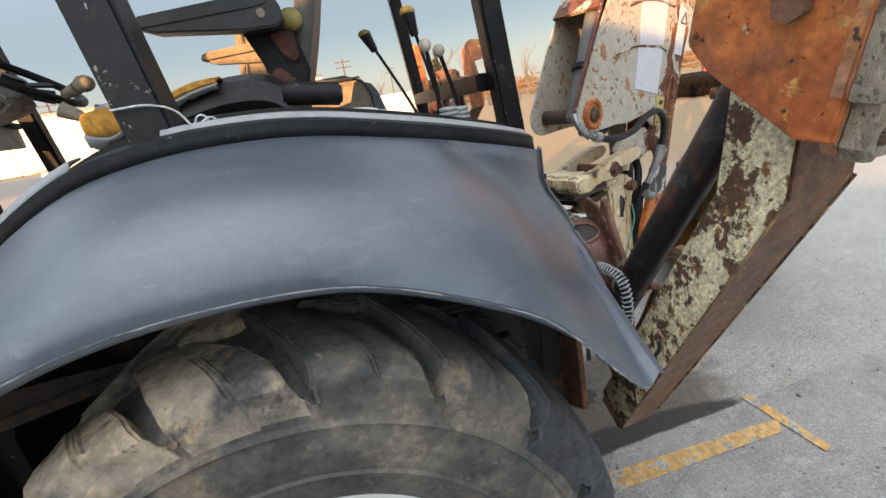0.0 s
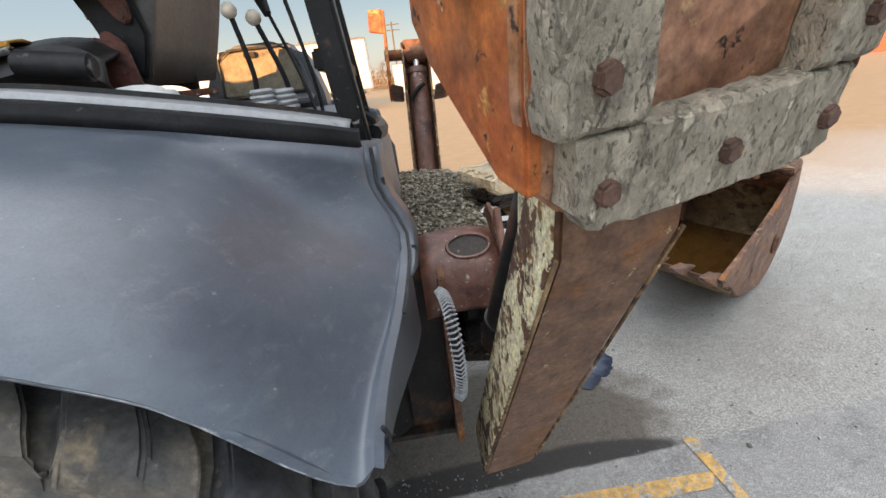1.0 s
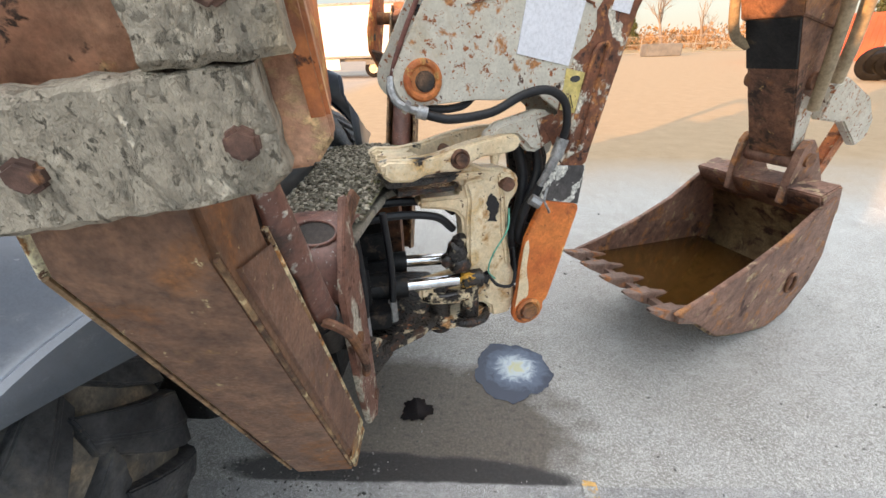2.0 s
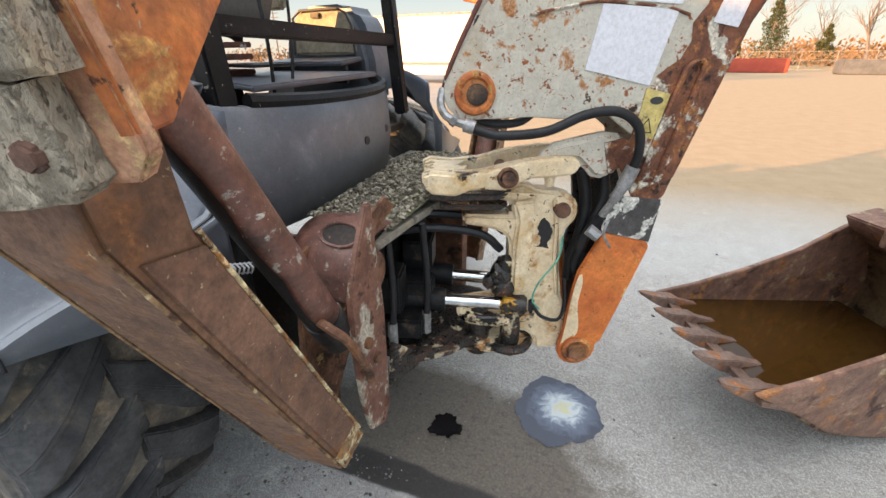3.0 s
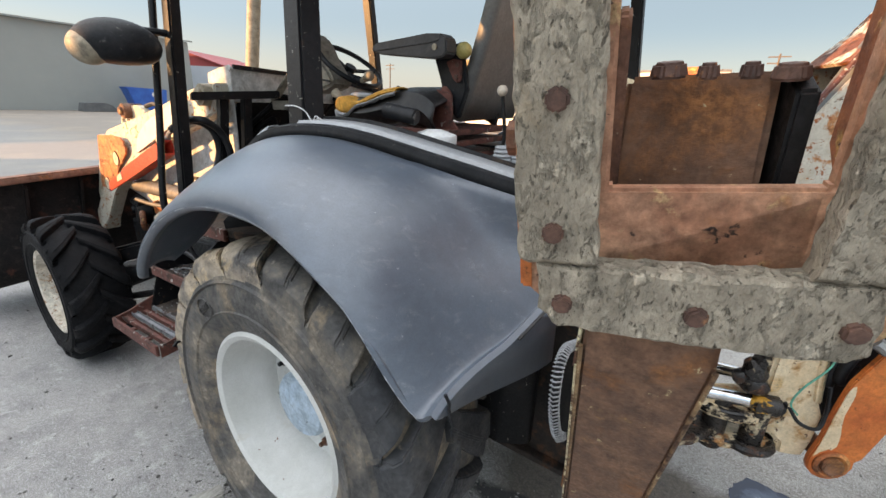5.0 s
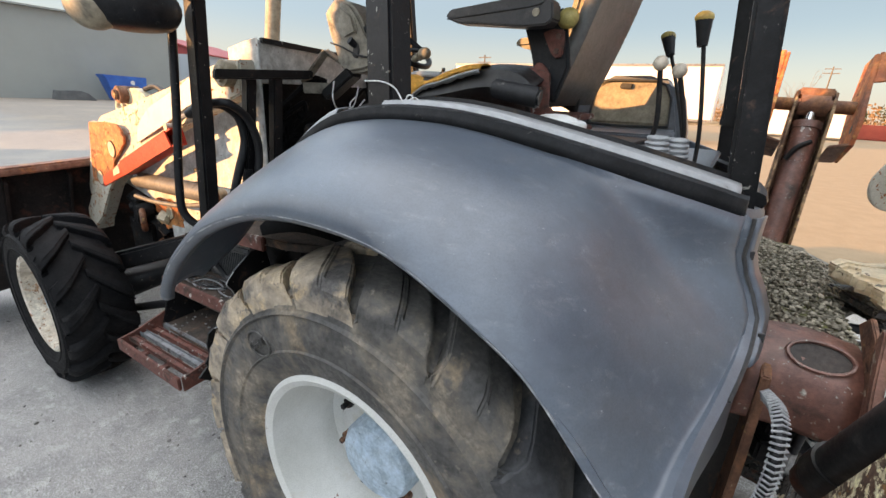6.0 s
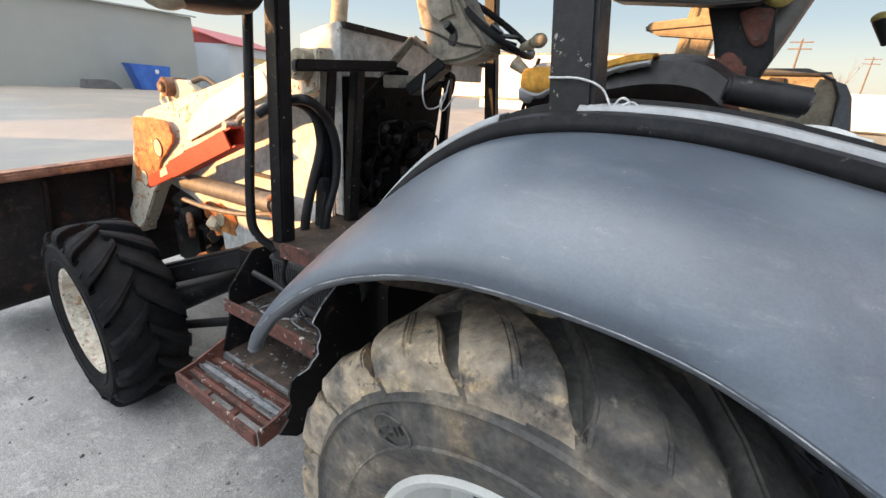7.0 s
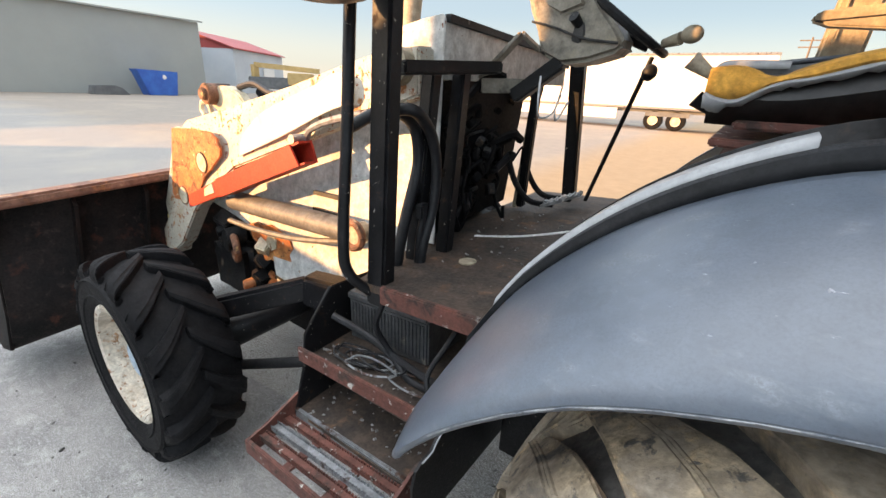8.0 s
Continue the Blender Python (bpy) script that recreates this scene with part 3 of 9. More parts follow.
M_CONTRED = mat("red_container_paint", (0.42, 0.06, 0.035), (0.52, 0.09, 0.05), 0.8, (0.5, 0.65), bump=0.1, bscale=8)
M_GREYPAINT = mat("grey_painted_steel", (0.10, 0.105, 0.11), (0.15, 0.155, 0.16), 2, (0.5, 0.7), bump=0.1, bscale=20)
M_TARP = mat("white_tarp", (0.68, 0.68, 0.68), (0.78, 0.78, 0.77), 2, (0.6, 0.75), bump=0.2, bscale=6, bdist=0.03)
M_BARK = mat("grey_bark", (0.14, 0.115, 0.10), (0.22, 0.185, 0.165), 6, (0.8, 0.95), bump=0.3, bscale=20)
M_LEAFGREEN = mat("cedar_foliage", (0.035, 0.05, 0.018), (0.075, 0.085, 0.03), 1.2, (0.7, 0.9), bump=0)
M_LEAFBROWN = mat("dry_brush", (0.17, 0.10, 0.05), (0.30, 0.18, 0.09), 0.8, (0.8, 0.95), bump=0)
M_GRASS = mat("dry_verge_grass", (0.20, 0.14, 0.07), (0.32, 0.23, 0.12), 0.5, (0.8, 0.95), bump=0.1, bscale=4)
M_GALV = mat("galvanised_wire", (0.24, 0.24, 0.23), (0.33, 0.33, 0.32), 3, (0.5, 0.7), metal=0.3, bump=0)
M_POLE = mat("weathered_utility_pole", (0.14, 0.11, 0.085), (0.21, 0.165, 0.13), 3, (0.8, 0.95), bump=0.2)
M_CRANE = mat("faded_yellow_crane_paint", (0.46, 0.31, 0.12), (0.55, 0.38, 0.17), 2, (0.5, 0.65), bump=0.1, bscale=20)
M_GLASSDARK = mat("dark_window_glass", (0.02, 0.022, 0.025), (0.03, 0.032, 0.036), 3, (0.05, 0.1), bump=0)


# ---- mesh tools ----
def box(bm, c, s, r=None):
    m = Matrix.Translation(c) @ (r.to_4x4() if r else Matrix()) @ Matrix.Diagonal((*s, 1))
    return bmesh.ops.create_cube(bm, size=1, matrix=m)["verts"]


def span(bm, a, b):
    """A box from one corner to the other."""
    return box(bm, [(p + q) / 2 for p, q in zip(a, b)], [abs(q - p) for p, q in zip(a, b)])


def bar(bm, a, b, w, h, up=(0, 0, 1)):
    """A rectangular bar from a to b, w wide and h along up."""
    a, b = Vector(a), Vector(b)
    z = (b - a).normalized()
    x = Vector(up).cross(z)
    x = x.normalized() if x.length > 1e-4 else Vector((1, 0, 0))
    y = z.cross(x)
    r = Matrix((x, y, z)).transposed()
    return box(bm, (a + b) / 2, (w, h, (b - a).length), r)


def rod(bm, a, b, r, r2=None, seg=16):
    a, b = Vector(a), Vector(b)
    q = (b - a).to_track_quat("Z", "Y").to_matrix().to_4x4()
    return bmesh.ops.create_cone(bm, cap_ends=True, segments=seg, radius1=r, radius2=r if r2 is None else r2, depth=(b - a).length, matrix=Matrix.Translation((a + b) / 2) @ q)["verts"]


def ball(bm, c, r, s=(1, 1, 1), seg=14):
    return bmesh.ops.create_uvsphere(bm, u_segments=seg, v_segments=max(6, seg // 2 + 1), radius=r, matrix=Matrix.Translation(c) @ Matrix.Diagonal((*s, 1)))["verts"]


def slab(bm, pts, off):
    """A plate: the outline pts pushed along off."""
    off = Vector(off)
    lo = [bm.verts.new(p) for p in pts]
    hi = [bm.verts.new(Vector(p) + off) for p in pts]
    bm.faces.new(lo)
    bm.faces.new(hi[::-1])
    for i in range(len(pts)):
        j = (i + 1) % len(pts)
        bm.faces.new((lo[i], hi[i], hi[j], lo[j]))
    bmesh.ops.recalc_face_normals(bm, faces=bm.faces)
    return lo + hi


def smooth_path(pts, n=6):
    """A Catmull-Rom curve through pts."""
    p = [Vector(q) for q in pts]
    p = [2 * p[0] - p[1]] + p + [2 * p[-1] - p[-2]]
    out = []
    for i in range(1, len(p) - 2):
        for k in range(n):
            t = k / n
            a, b, c, d = p[i - 1:i + 3]
            out.append(0.5 * ((2 * b) + (c - a) * t + (2 * a - 5 * b + 4 * c - d) * t * t + (3 * b - a - 3 * c + d) * t ** 3))
    return out + [p[-2]]


def tube(bm, pts, r, n=6, seg=10, raw=False):
    path = [Vector(q) for q in pts] if raw else smooth_path(pts, n)
    rings = []
    side = None
    for i, c in enumerate(path):
        d = (path[min(i + 1, len(path) - 1)] - path[max(i - 1, 0)]).normalized()
        if side is None:
            side = d.orthogonal().normalized()
        side = (side - d * side.dot(d)).normalized()
        up = d.cross(side)
        rr = r(i / (len(path) - 1)) if callable(r) else r
        rings.append([bm.verts.new(c + (side * math.cos(a) + up * math.sin(a)) * rr) for a in [2 * math.pi * k / seg for k in range(seg)]])
    for u, v in zip(rings, rings[1:]):
        for k in range(seg):
            bm.faces.new((u[k], u[(k + 1) % seg], v[(k + 1) % seg], v[k]))
    bm.faces.new(rings[0][::-1])
    bm.faces.new(rings[-1])


def lathe(bm, prof, centre, seg=64, closed=False):
    """prof: (radius, y offset) turned round the axis along y through centre."""
    cx, cy, cz = centre
    rings = [[bm.verts.new((cx + r * math.cos(a), cy + y, cz + r * math.sin(a))) for a in [2 * math.pi * k / seg for k in range(seg)]] for r, y in prof]
    pairs = list(zip(rings, rings[1:])) + ([(rings[-1], rings[0])] if closed else [])
    for u, v in pairs:
        for k in range(seg):
            bm.faces.new((u[k], u[(k + 1) % seg], v[(k + 1) % seg], v[k]))
    bmesh.ops.recalc_face_normals(bm, faces=bm.faces)
    return rings


def grid_mesh(bm, rows):
    vs = [[bm.verts.new(p) for p in row] for row in rows]
    for a, b in zip(vs, vs[1:]):
        for i in range(len(a) - 1):
            bm.faces.new((a[i], a[i + 1], b[i + 1], b[i]))
    return vs


def soft(bm, w=0.004, angle=40, seg=2):
    es = [e for e in bm.edges if len(e.link_faces) == 2 and e.calc_face_angle(0) > radians(angle)]
    if es:
        bmesh.ops.bevel(bm, geom=es, offset=w, segments=seg, affect="EDGES", clamp_overlap=True)
    return bm


def mesh_of(name, bm, material, angle=38):
    me = bpy.data.meshes.new(name)
    bm.to_mesh(me)
    bm.free()
    for p in me.polygons:
        p.use_smooth = True
    me.set_sharp_from_angle(angle=radians(angle))
    me.materials.append(material)
    return me


SIT = None  # how the section being built sits on the machine


def part(name, bm, material, parent, label=""):
    if SIT:
        for v in bm.verts:
            v.co = SIT(v.co)
    ob = new(name, mesh_of(name, bm, material))
    ob.parent = parent
    if label:
        tagged(ob, label)
    return ob


def thing(name, label, category, bm=None, material=None, group="", kind=""):
    ob = new(name, mesh_of(name, bm, material) if bm else None)
    if not bm:
        ob.empty_display_size = 0.1
    return tagged(ob, label, category, group, kind)


def B():
    return bmesh.new()


def solid(ob, t, offset=0.0):
    md = ob.modifiers.new("thick", "SOLIDIFY")
    md.thickness, md.offset = t, offset
    return ob


def lerp(a, b, t):
    return a + (b - a) * t


def sstep(a, b, x):
    t = max(0.0, min(1.0, (x - a) / (b - a)))
    return t * t * (3 - 2 * t)

# ---- ground ----
bm = B()
R = 2500.0
edges = [-R, -300, -60, -20, -6, 0, 6, 20, 60, 300, R]
grid_mesh(bm, [[(x, y, 0) for x in edges] for y in edges])
bmesh.ops.recalc_face_normals(bm, faces=bm.faces)
thing("ground", "pale worn concrete yard with asphalt strip", "ground", bm, M_GROUND, kind="structure")

# ================= the machine =================
loader = thing("backhoe_loader", "old grey and white backhoe loader with rusted steel and chipped paint", "backhoe loader")


def wheel(name, c, R, rim_r, half, lugs, lug_h, tyre_mat, rim_mat, sweep, label, phase=0.0):
    """A wheel turned about y at c; the outer face looks to -y."""
    cx, cy, cz = c
    prof = [(rim_r - 0.004, -half * 0.80), (rim_r + 0.018, -half * 0.88), (lerp(rim_r, R, 0.28), -half * 0.98), (lerp(rim_r, R, 0.48), -half * 1.0),
            (lerp(rim_r, R, 0.66), -half * 0.97), (R - lug_h - 0.03, -half * 0.90), (R - lug_h - 0.006, -half * 0.72), (R - lug_h, -half * 0.35), (R - lug_h + 0.004, 0)]
    prof = prof + [(r, -y) for r, y in prof[-2::-1]]
    # fine steps on the wall
    bm = B()
    lathe(bm, prof, c, 72)
    for ring_r, ring_y in ((lerp(rim_r, R, 0.30), -half * 0.985), (lerp(rim_r, R, 0.62), -half * 0.99)):
        lathe(bm, [(ring_r - 0.007, ring_y + 0.004), (ring_r, ring_y - 0.005), (ring_r + 0.007, ring_y + 0.004)], c, 72)
    treads = []
    da = 2 * math.pi / lugs
    big = R > 0.6
    # along the lug: place, radius, reach out, lead width, width of the worn shelf behind it
    stations = [(0.0, lerp(rim_r, R, 0.63), 0.965, 0.50, 0.50), (0.08, lerp(rim_r, R, 0.78), 0.985, 0.45, 0.46), (0.15, R - 0.034, 0.955, 0.43, 0.43), (0.21, R - 0.014, 0.88, 0.41, 0.41),
                (0.3, R - 0.005, 0.76, 0.41, 0.41), (0.5, R, 0.50, 0.37, 0.37), (0.75, R, 0.22, 0.30, 0.30), (1.0, R, -0.06, 0.24, 0.24)]
    scale = 1.0 if big else 0.50
    for side in (-1, 1):
        for k in range(lugs):
            a0 = k * da + math.radians(phase) + (da / 2 if side > 0 else 0)
            lb2 = B()
            rings = []
            for s, r, yy, lead, shelf in stations:
                a = a0 + sweep * da * s * s ** 0.2
                hi, lo = a + lead * da * scale, a - shelf * da * scale
                y = side * half * yy
                sink = 0.055
                if s < 0.12:
                    yb, ys = side * half * (yy - 0.16), y - side * (0.0 if s == 0 else 0.009 if big else 0.004)
                    pts = [(r, lo, ys), (r, a - 0.07 * da, ys), (r, a - 0.03 * da, y), (r, hi, y), (r, hi, yb), (r, lo, yb)]
                else:
                    d = 0.010 if big else 0.004
                    pts = [(r - d, lo, y), (r - d, a - 0.07 * da, y), (r, a - 0.03 * da, y), (r, hi, y), (r - sink, hi + 0.03 * da, y), (r - sink, lo - 0.03 * da, y)]
                rings.append([lb2.verts.new((cx + q * math.cos(b), cy + yv, cz + q * math.sin(b))) for q, b, yv in pts])
            for u, v in zip(rings, rings[1:]):
                for i in range(6):
                    lb2.faces.new((u[i], u[(i + 1) % 6], v[(i + 1) % 6], v[i]))
            lb2.faces.new(rings[0])
            lb2.faces.new(rings[-1][::-1])
            bmesh.ops.recalc_face_normals(lb2, faces=lb2.faces)
            soft(lb2, 0.005, 50, 2)
            treads.append((lb2, a0))
    rim = B()
    d = half
    lathe(rim, [(rim_r + 0.012, -d * 0.80), (rim_r + 0.016, -d * 0.87), (rim_r + 0.002, -d * 0.90), (rim_r - 0.016, -d * 0.86), (rim_r - 0.022, -d * 0.72), (rim_r - 0.03, -d * 0.45),
                (rim_r - 0.055, -d * 0.3), (rim_r - 0.06, -d * 0.02), (rim_r - 0.085, d * 0.05), (0.16 if rim_r > 0.3 else 0.12, d * 0.02), (0.0001, d * 0.02)], c, 56)
    w = part(name, rim, rim_mat, loader, label)
    part("tyre", bm, tyre_mat, w)
    # lug tone set by angle: dusty ones paler where light falls, the rest darker
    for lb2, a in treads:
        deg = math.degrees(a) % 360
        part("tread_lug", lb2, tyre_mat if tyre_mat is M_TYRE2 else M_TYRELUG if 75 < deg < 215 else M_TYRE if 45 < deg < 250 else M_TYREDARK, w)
    return w


RW = (0.08, 0.215, 0.637)
rw = wheel("rear_wheel", RW, 0.637, 0.323, 0.24, 17, 0.036, M_TYRE, M_RIM, 0.95, "white painted rear wheel with a muddy lugged tyre", 7.4)
bm = B()
lathe(bm, [(0.0001, -0.105), (0.06, -0.104), (0.115, -0.095), (0.125, -0.08), (0.128, 0.0)], RW, 40)
part("hub_cap", bm, M_HUBBLUE, rw, "pale blue dished hub cap")
for k in range(8):
    a = 2 * math.pi * k / 8 + 0.3
    bm = B()
    p = (RW[0] + 0.185 * math.cos(a), RW[1], RW[2] + 0.185 * math.sin(a))
    rod(bm, (p[0], p[1] - 0.035, p[2]), (p[0], p[1] + 0.02, p[2]), 0.017, seg=6)
    rod(bm, (p[0], p[1] - 0.055, p[2]), (p[0], p[1], p[2]), 0.009, seg=8)
    part("lug_nut", bm, M_STEELDARK if k % 2 else M_RUST, rw)
# raised mark on the tyre wall
curve = bpy.data.curves.new("mark", "FONT")
curve.body, curve.size, curve.extrude, curve.align_x, curve.align_y = "OHT", 0.036, 0.004, "CENTER", "CENTER"
tmp = bpy.data.objects.new("tmp", curve)
scene.collection.objects.link(tmp)
me = bpy.data.meshes.new_from_object(tmp.evaluated_get(bpy.context.evaluated_depsgraph_get()))
bpy.data.objects.remove(tmp)
me.materials.append(M_TYRE)
mark = new("tyre_mark", me)
mark.matrix_world = pose(-0.191, -0.027, 1.003, 90, 0, 0) @ pose(0, 0, 0, 0, 0, 35)
mark.parent = rw
bm = B()
ring = [(-0.191 + 0.047 * math.cos(a), -0.0255, 1.003 + 0.034 * math.sin(a)) for a in [2 * math.pi * k / 24 for k in range(25)]]
tube(bm, ring, 0.0028, raw=True, seg=6)
part("tyre_mark_ring", bm, M_TYRE, rw)

FW = (-2.20, 0.10, 0.472)
fw = wheel("front_wheel", FW, 0.472, 0.26, 0.165, 16, 0.040, M_TYRE2, M_RIM2, 1.0, "cream front wheel with rust stains and a black lugged tyre")
bm = B()
lathe(bm, [(0.0001, -0.10), (0.075, -0.098), (0.085, -0.085), (0.095, 0.0)], FW, 28)
part("hub_cap", bm, M_HUBBLUE, fw, "pale blue hub")
for k in range(8):
    a = 2 * math.pi * k / 8
    bm = B()
    p = (FW[0] + 0.14 * math.cos(a), FW[1], FW[2] + 0.14 * math.sin(a))
    rod(bm, (p[0], p[1] - 0.05, p[2]), (p[0], p[1] + 0.01, p[2]), 0.016, seg=6)
    part("lug_nut", bm, M_STEELDARK, fw)
# far-side wheels, seen between the frame parts
copies = [(rw, pose(0, 2.36, 0)), (fw, pose(0, 2.36, 0))]
for src, m in copies:
    far = copy_thing(src, m)
    far.parent = loader

# ---- rear fender ----
LIP = [(-0.641, 0.991, -0.053), (-0.599, 1.051, -0.061), (-0.506, 1.152, -0.064), (-0.353, 1.268, -0.059), (-0.182, 1.342, -0.057), (-0.033, 1.375, -0.057), (0.116, 1.382, -0.058), (0.234, 1.373, -0.058),
       (0.311, 1.352, -0.058), (0.386, 1.322, -0.06), (0.468, 1.281, -0.06), (0.539, 1.236, -0.056), (0.628, 1.159, -0.051), (0.694, 1.079, -0.043), (0.742, 1.023, -0.034), (0.77, 1.047, -0.024)]
TOP = [(-0.676, 1.024, 0.094), (-0.641, 1.124, 0.217), (-0.576, 1.239, 0.27), (-0.456, 1.369, 0.268), (-0.327, 1.47, 0.25), (-0.177, 1.546, 0.237), (-0.025, 1.577, 0.248), (0.126, 1.58, 0.274),
       (0.246, 1.568, 0.292), (0.356, 1.547, 0.314), (0.475, 1.521, 0.341), (0.561, 1.5, 0.372), (0.657, 1.475, 0.409), (0.73, 1.454, 0.446), (0.782, 1.437, 0.481), (0.792, 1.436, 0.504)]
lip = smooth_path([(x, y, z + 0.02) for x, z, y in LIP], 4)
top = smooth_path([(x, y, z) for x, z, y in TOP], 4)
rows = []
for i, (q, p) in enumerate(zip(lip, top)):
    c1 = p.lerp(q, 0.33) + Vector((0, 0, 0.045))
    c2 = Vector((q.x, q.y + 0.01, lerp(q.z, p.z, 0.62)))
    row = []
    for k in range(19):
        t = k / 18
        row.append((1 - t) ** 3 * p + 3 * (1 - t) ** 2 * t * c1 + 3 * (1 - t) * t * t * c2 + t ** 3 * q)
    # towards the rear an upright wall, then a flare that starts at a crease
    drop = 0.20 * sstep(0.42, 0.84, p.x)
    crease = Vector((p.x, p.y - 0.012, p.z - drop))
    reach = (q - crease).length
    tk = drop / (drop + reach)
    bent = []
    for k in range(19):
        t = k / 18
        if t < tk:
            bent.append(p.lerp(crease, t / tk))
        else:
            v = (t - tk) / (1 - tk)
            bent.append(crease.lerp(q, v) + Vector((0, -0.030, 0.042)) * math.sin(math.pi * v))
    for _ in range(2):
        bent = [bent[0]] + [(a + b * 2 + c) / 4 for a, b, c in zip(bent, bent[1:], bent[2:])] + [bent[-1]]
    row = [a.lerp(b, sstep(0.0, 0.60, p.x)) for a, b in zip(row, bent)]
    # the rear end rolls over towards its lower edge
    roll = 0.42 * sstep(0.56, 0.82, p.x)
    for v in row:
        low = lerp(1.045, 0.975, max(0.0, min(1.0, v.y / 0.476)))
        if v.z > low:
            v.z = lerp(v.z, low, roll * sstep(crease.z + 0.03, crease.z - 0.05, v.z))
    back_set = 0.055 * sstep(0.50, 0.79, p.x)
    row = [v + Vector((back_set * sstep(0.0, 0.45, v.y) * sstep(1.36, 1.22, v.z), 0, 0)) for v in row]
    # rolled lip
    row.append(q + Vector((0, 0.004, -0.009)))
    row.append(q + Vector((0, 0.014, -0.016)))
    row.append(q + Vector((0, 0.034, -0.015)))
    rows.append(row)
tail = [v + Vector((0.012, 0, -0.005)) for v in rows[-1]]
rows.append(tail)
rows.append([Vector((v.x + 0.004, max(v.y, 0.0), min(v.z - 0.003, lerp(1.045, 0.975, min(1.0, v.y / 0.476)) if v.y < 0.49 else v.z - 0.02))) for v in tail])
FENDER_ROWS = [list(r) for r in rows]
bm = B()
grid_mesh(bm, rows)
bmesh.ops.recalc_face_normals(bm, faces=bm.faces)
fender = solid(part("rear_fender", bm, M_FENDER, loader, "scuffed grey moulded plastic rear fender with scratches"), 0.007)
# worn lip and long scratches
bm = B()
tube(bm, [r[18] + Vector((0, -0.0005, -0.004)) for r in rows[6:-6:2]], 0.0022, raw=True, seg=6)
part("worn_lip", bm, M_SCUFF, fender, "lip rubbed pale")
for pts, rr, mt in (([(-0.095, -0.041, 1.403), (-0.051, -0.038, 1.415), (-0.013, -0.035, 1.424)], 0.0013, M_SCRATCH),
                    ([(-0.023, -0.033, 1.425), (0.013, -0.032, 1.430), (0.055, -0.031, 1.433), (0.093, -0.030, 1.433), (0.12, -0.027, 1.436)], 0.0014, M_SCRATCH),
                    ([(-0.012, -0.036, 1.422), (0.04, -0.035, 1.427), (0.08, -0.035, 1.427), (0.109, -0.036, 1.426)], 0.0013, M_SCRATCH),
                    ([(-0.006, -0.042, 1.411), (0.02, -0.044, 1.4095), (0.046, -0.045, 1.406)], 0.0014, M_SCUFF),
                    ([(-0.213, 0.026, 1.430), (-0.171, 0.020, 1.443), (-0.135, 0.011, 1.448), (-0.111, 0.005, 1.449)], 0.0013, M_SCRATCH)):
    bm = B()
    tube(bm, [Vector(p) + Vector((0, -0.0003, 0.0003)) for p in pts], rr * 0.62, n=4, seg=5)
    part("scratch", bm, mt, fender)
# black gap and bolted flange behind the rear edge
edge = tail[:11]
# black tube drawn along the edge for the shade in the gap
bm = B()
tube(bm, [v + Vector((0.006, 0.0, 0)) for v in edge], 0.0045, raw=True, seg=6)
part("gap_shade", bm, M_DARKMARK, fender)
bm = B()
grid_mesh(bm, [[v + Vector((0.006, 0.006, 0)), v + Vector((0.018, 0.016, 0)), v + Vector((0.030, 0.06, 0))] for v in edge[:9]])
bmesh.ops.recalc_face_normals(bm, faces=bm.faces)
flange = solid(part("rear_flange", bm, M_FENDER, fender, "bolted grey rear flange"), 0.005)
for k in (2, 6):
    bm = B()
    box(bm, edge[k] + Vector((0.019, 0.016, 0)), (0.012, 0.008, 0.018))
    part("flange_hole", bm, M_DARKMARK, flange)
# crack at the rear corner
bm = B()
tube(bm, [(0.79, -0.002, 1.105), (0.796, 0.006, 1.08), (0.792, 0.012, 1.06), (0.80, 0.01, 1.035)], 0.004, seg=6)
part("crack", bm, M_BLACKPLASTIC, fender)
# black rubber strip and the pale armrest pad above it
def along_top(dy0, dz0, dy1, dz1, lo, hi, mat_, name, label, th=0.004):
    pts = [p for p in top if lo <= p.x <= hi]
    bm = B()
    out = []
    for p in pts:
        a = Vector((p.x, p.y + dy0, p.z + dz0))
        b = Vector((p.x, p.y + dy1, p.z + dz1))
        m = Vector((p.x, p.y + dy0 + 0.2 * (dy1 - dy0), p.z + dz1 - 0.15 * (dz1 - dz0)))
        out.append([a, a.lerp(m, 0.6), m, b])
    grid_mesh(bm, out)
    bmesh.ops.recalc_face_normals(bm, faces=bm.faces)
    return solid(part(name, bm, mat_, loader, label), th)


along_top(0.004, 0.0, 0.03, 0.038, -0.66, 0.79, M_BLACKPLASTIC, "fender_strip", "black rubber strip along the fender top")
along_top(0.024, 0.034, 0.10, 0.050, -0.03, 0.78, M_LIGHTPAD, "fender_pad", "weathered pale grey side pad")
along_top(0.024, 0.034, 0.075, 0.055, -0.64, -0.16, M_LIGHTPAD, "front_pad", "weathered pale grey front pad")
along_top(0.10, 0.048, 0.16, 0.012, -0.05, 0.78, M_GREYPLASTIC, "side_console", "grey plastic side console")
bm = B()
inner = [p for p in top if p.x > -0.66]
grid_mesh(bm, [[(p.x, p.y + 0.12, p.z + 0.06), (p.x, p.y + 0.15, p.z - 0.1), (p.x, p.y + 0.15, min(1.06, p.z - 0.12))] for p in inner])
solid(part("inner_panel", bm, M_STEELDARK, loader), 0.006)
# dark inner wheel arch
bm = B()
grid_mesh(bm, [[(p.x, max(0.50, p.y + 0.07), p.z - 0.07), (p.x, max(0.50, p.y + 0.07), 0.55)] for p in top])
solid(part("wheel_arch", bm, M_BLACKPAINT, loader, "black inner wheel arch"), 0.01)

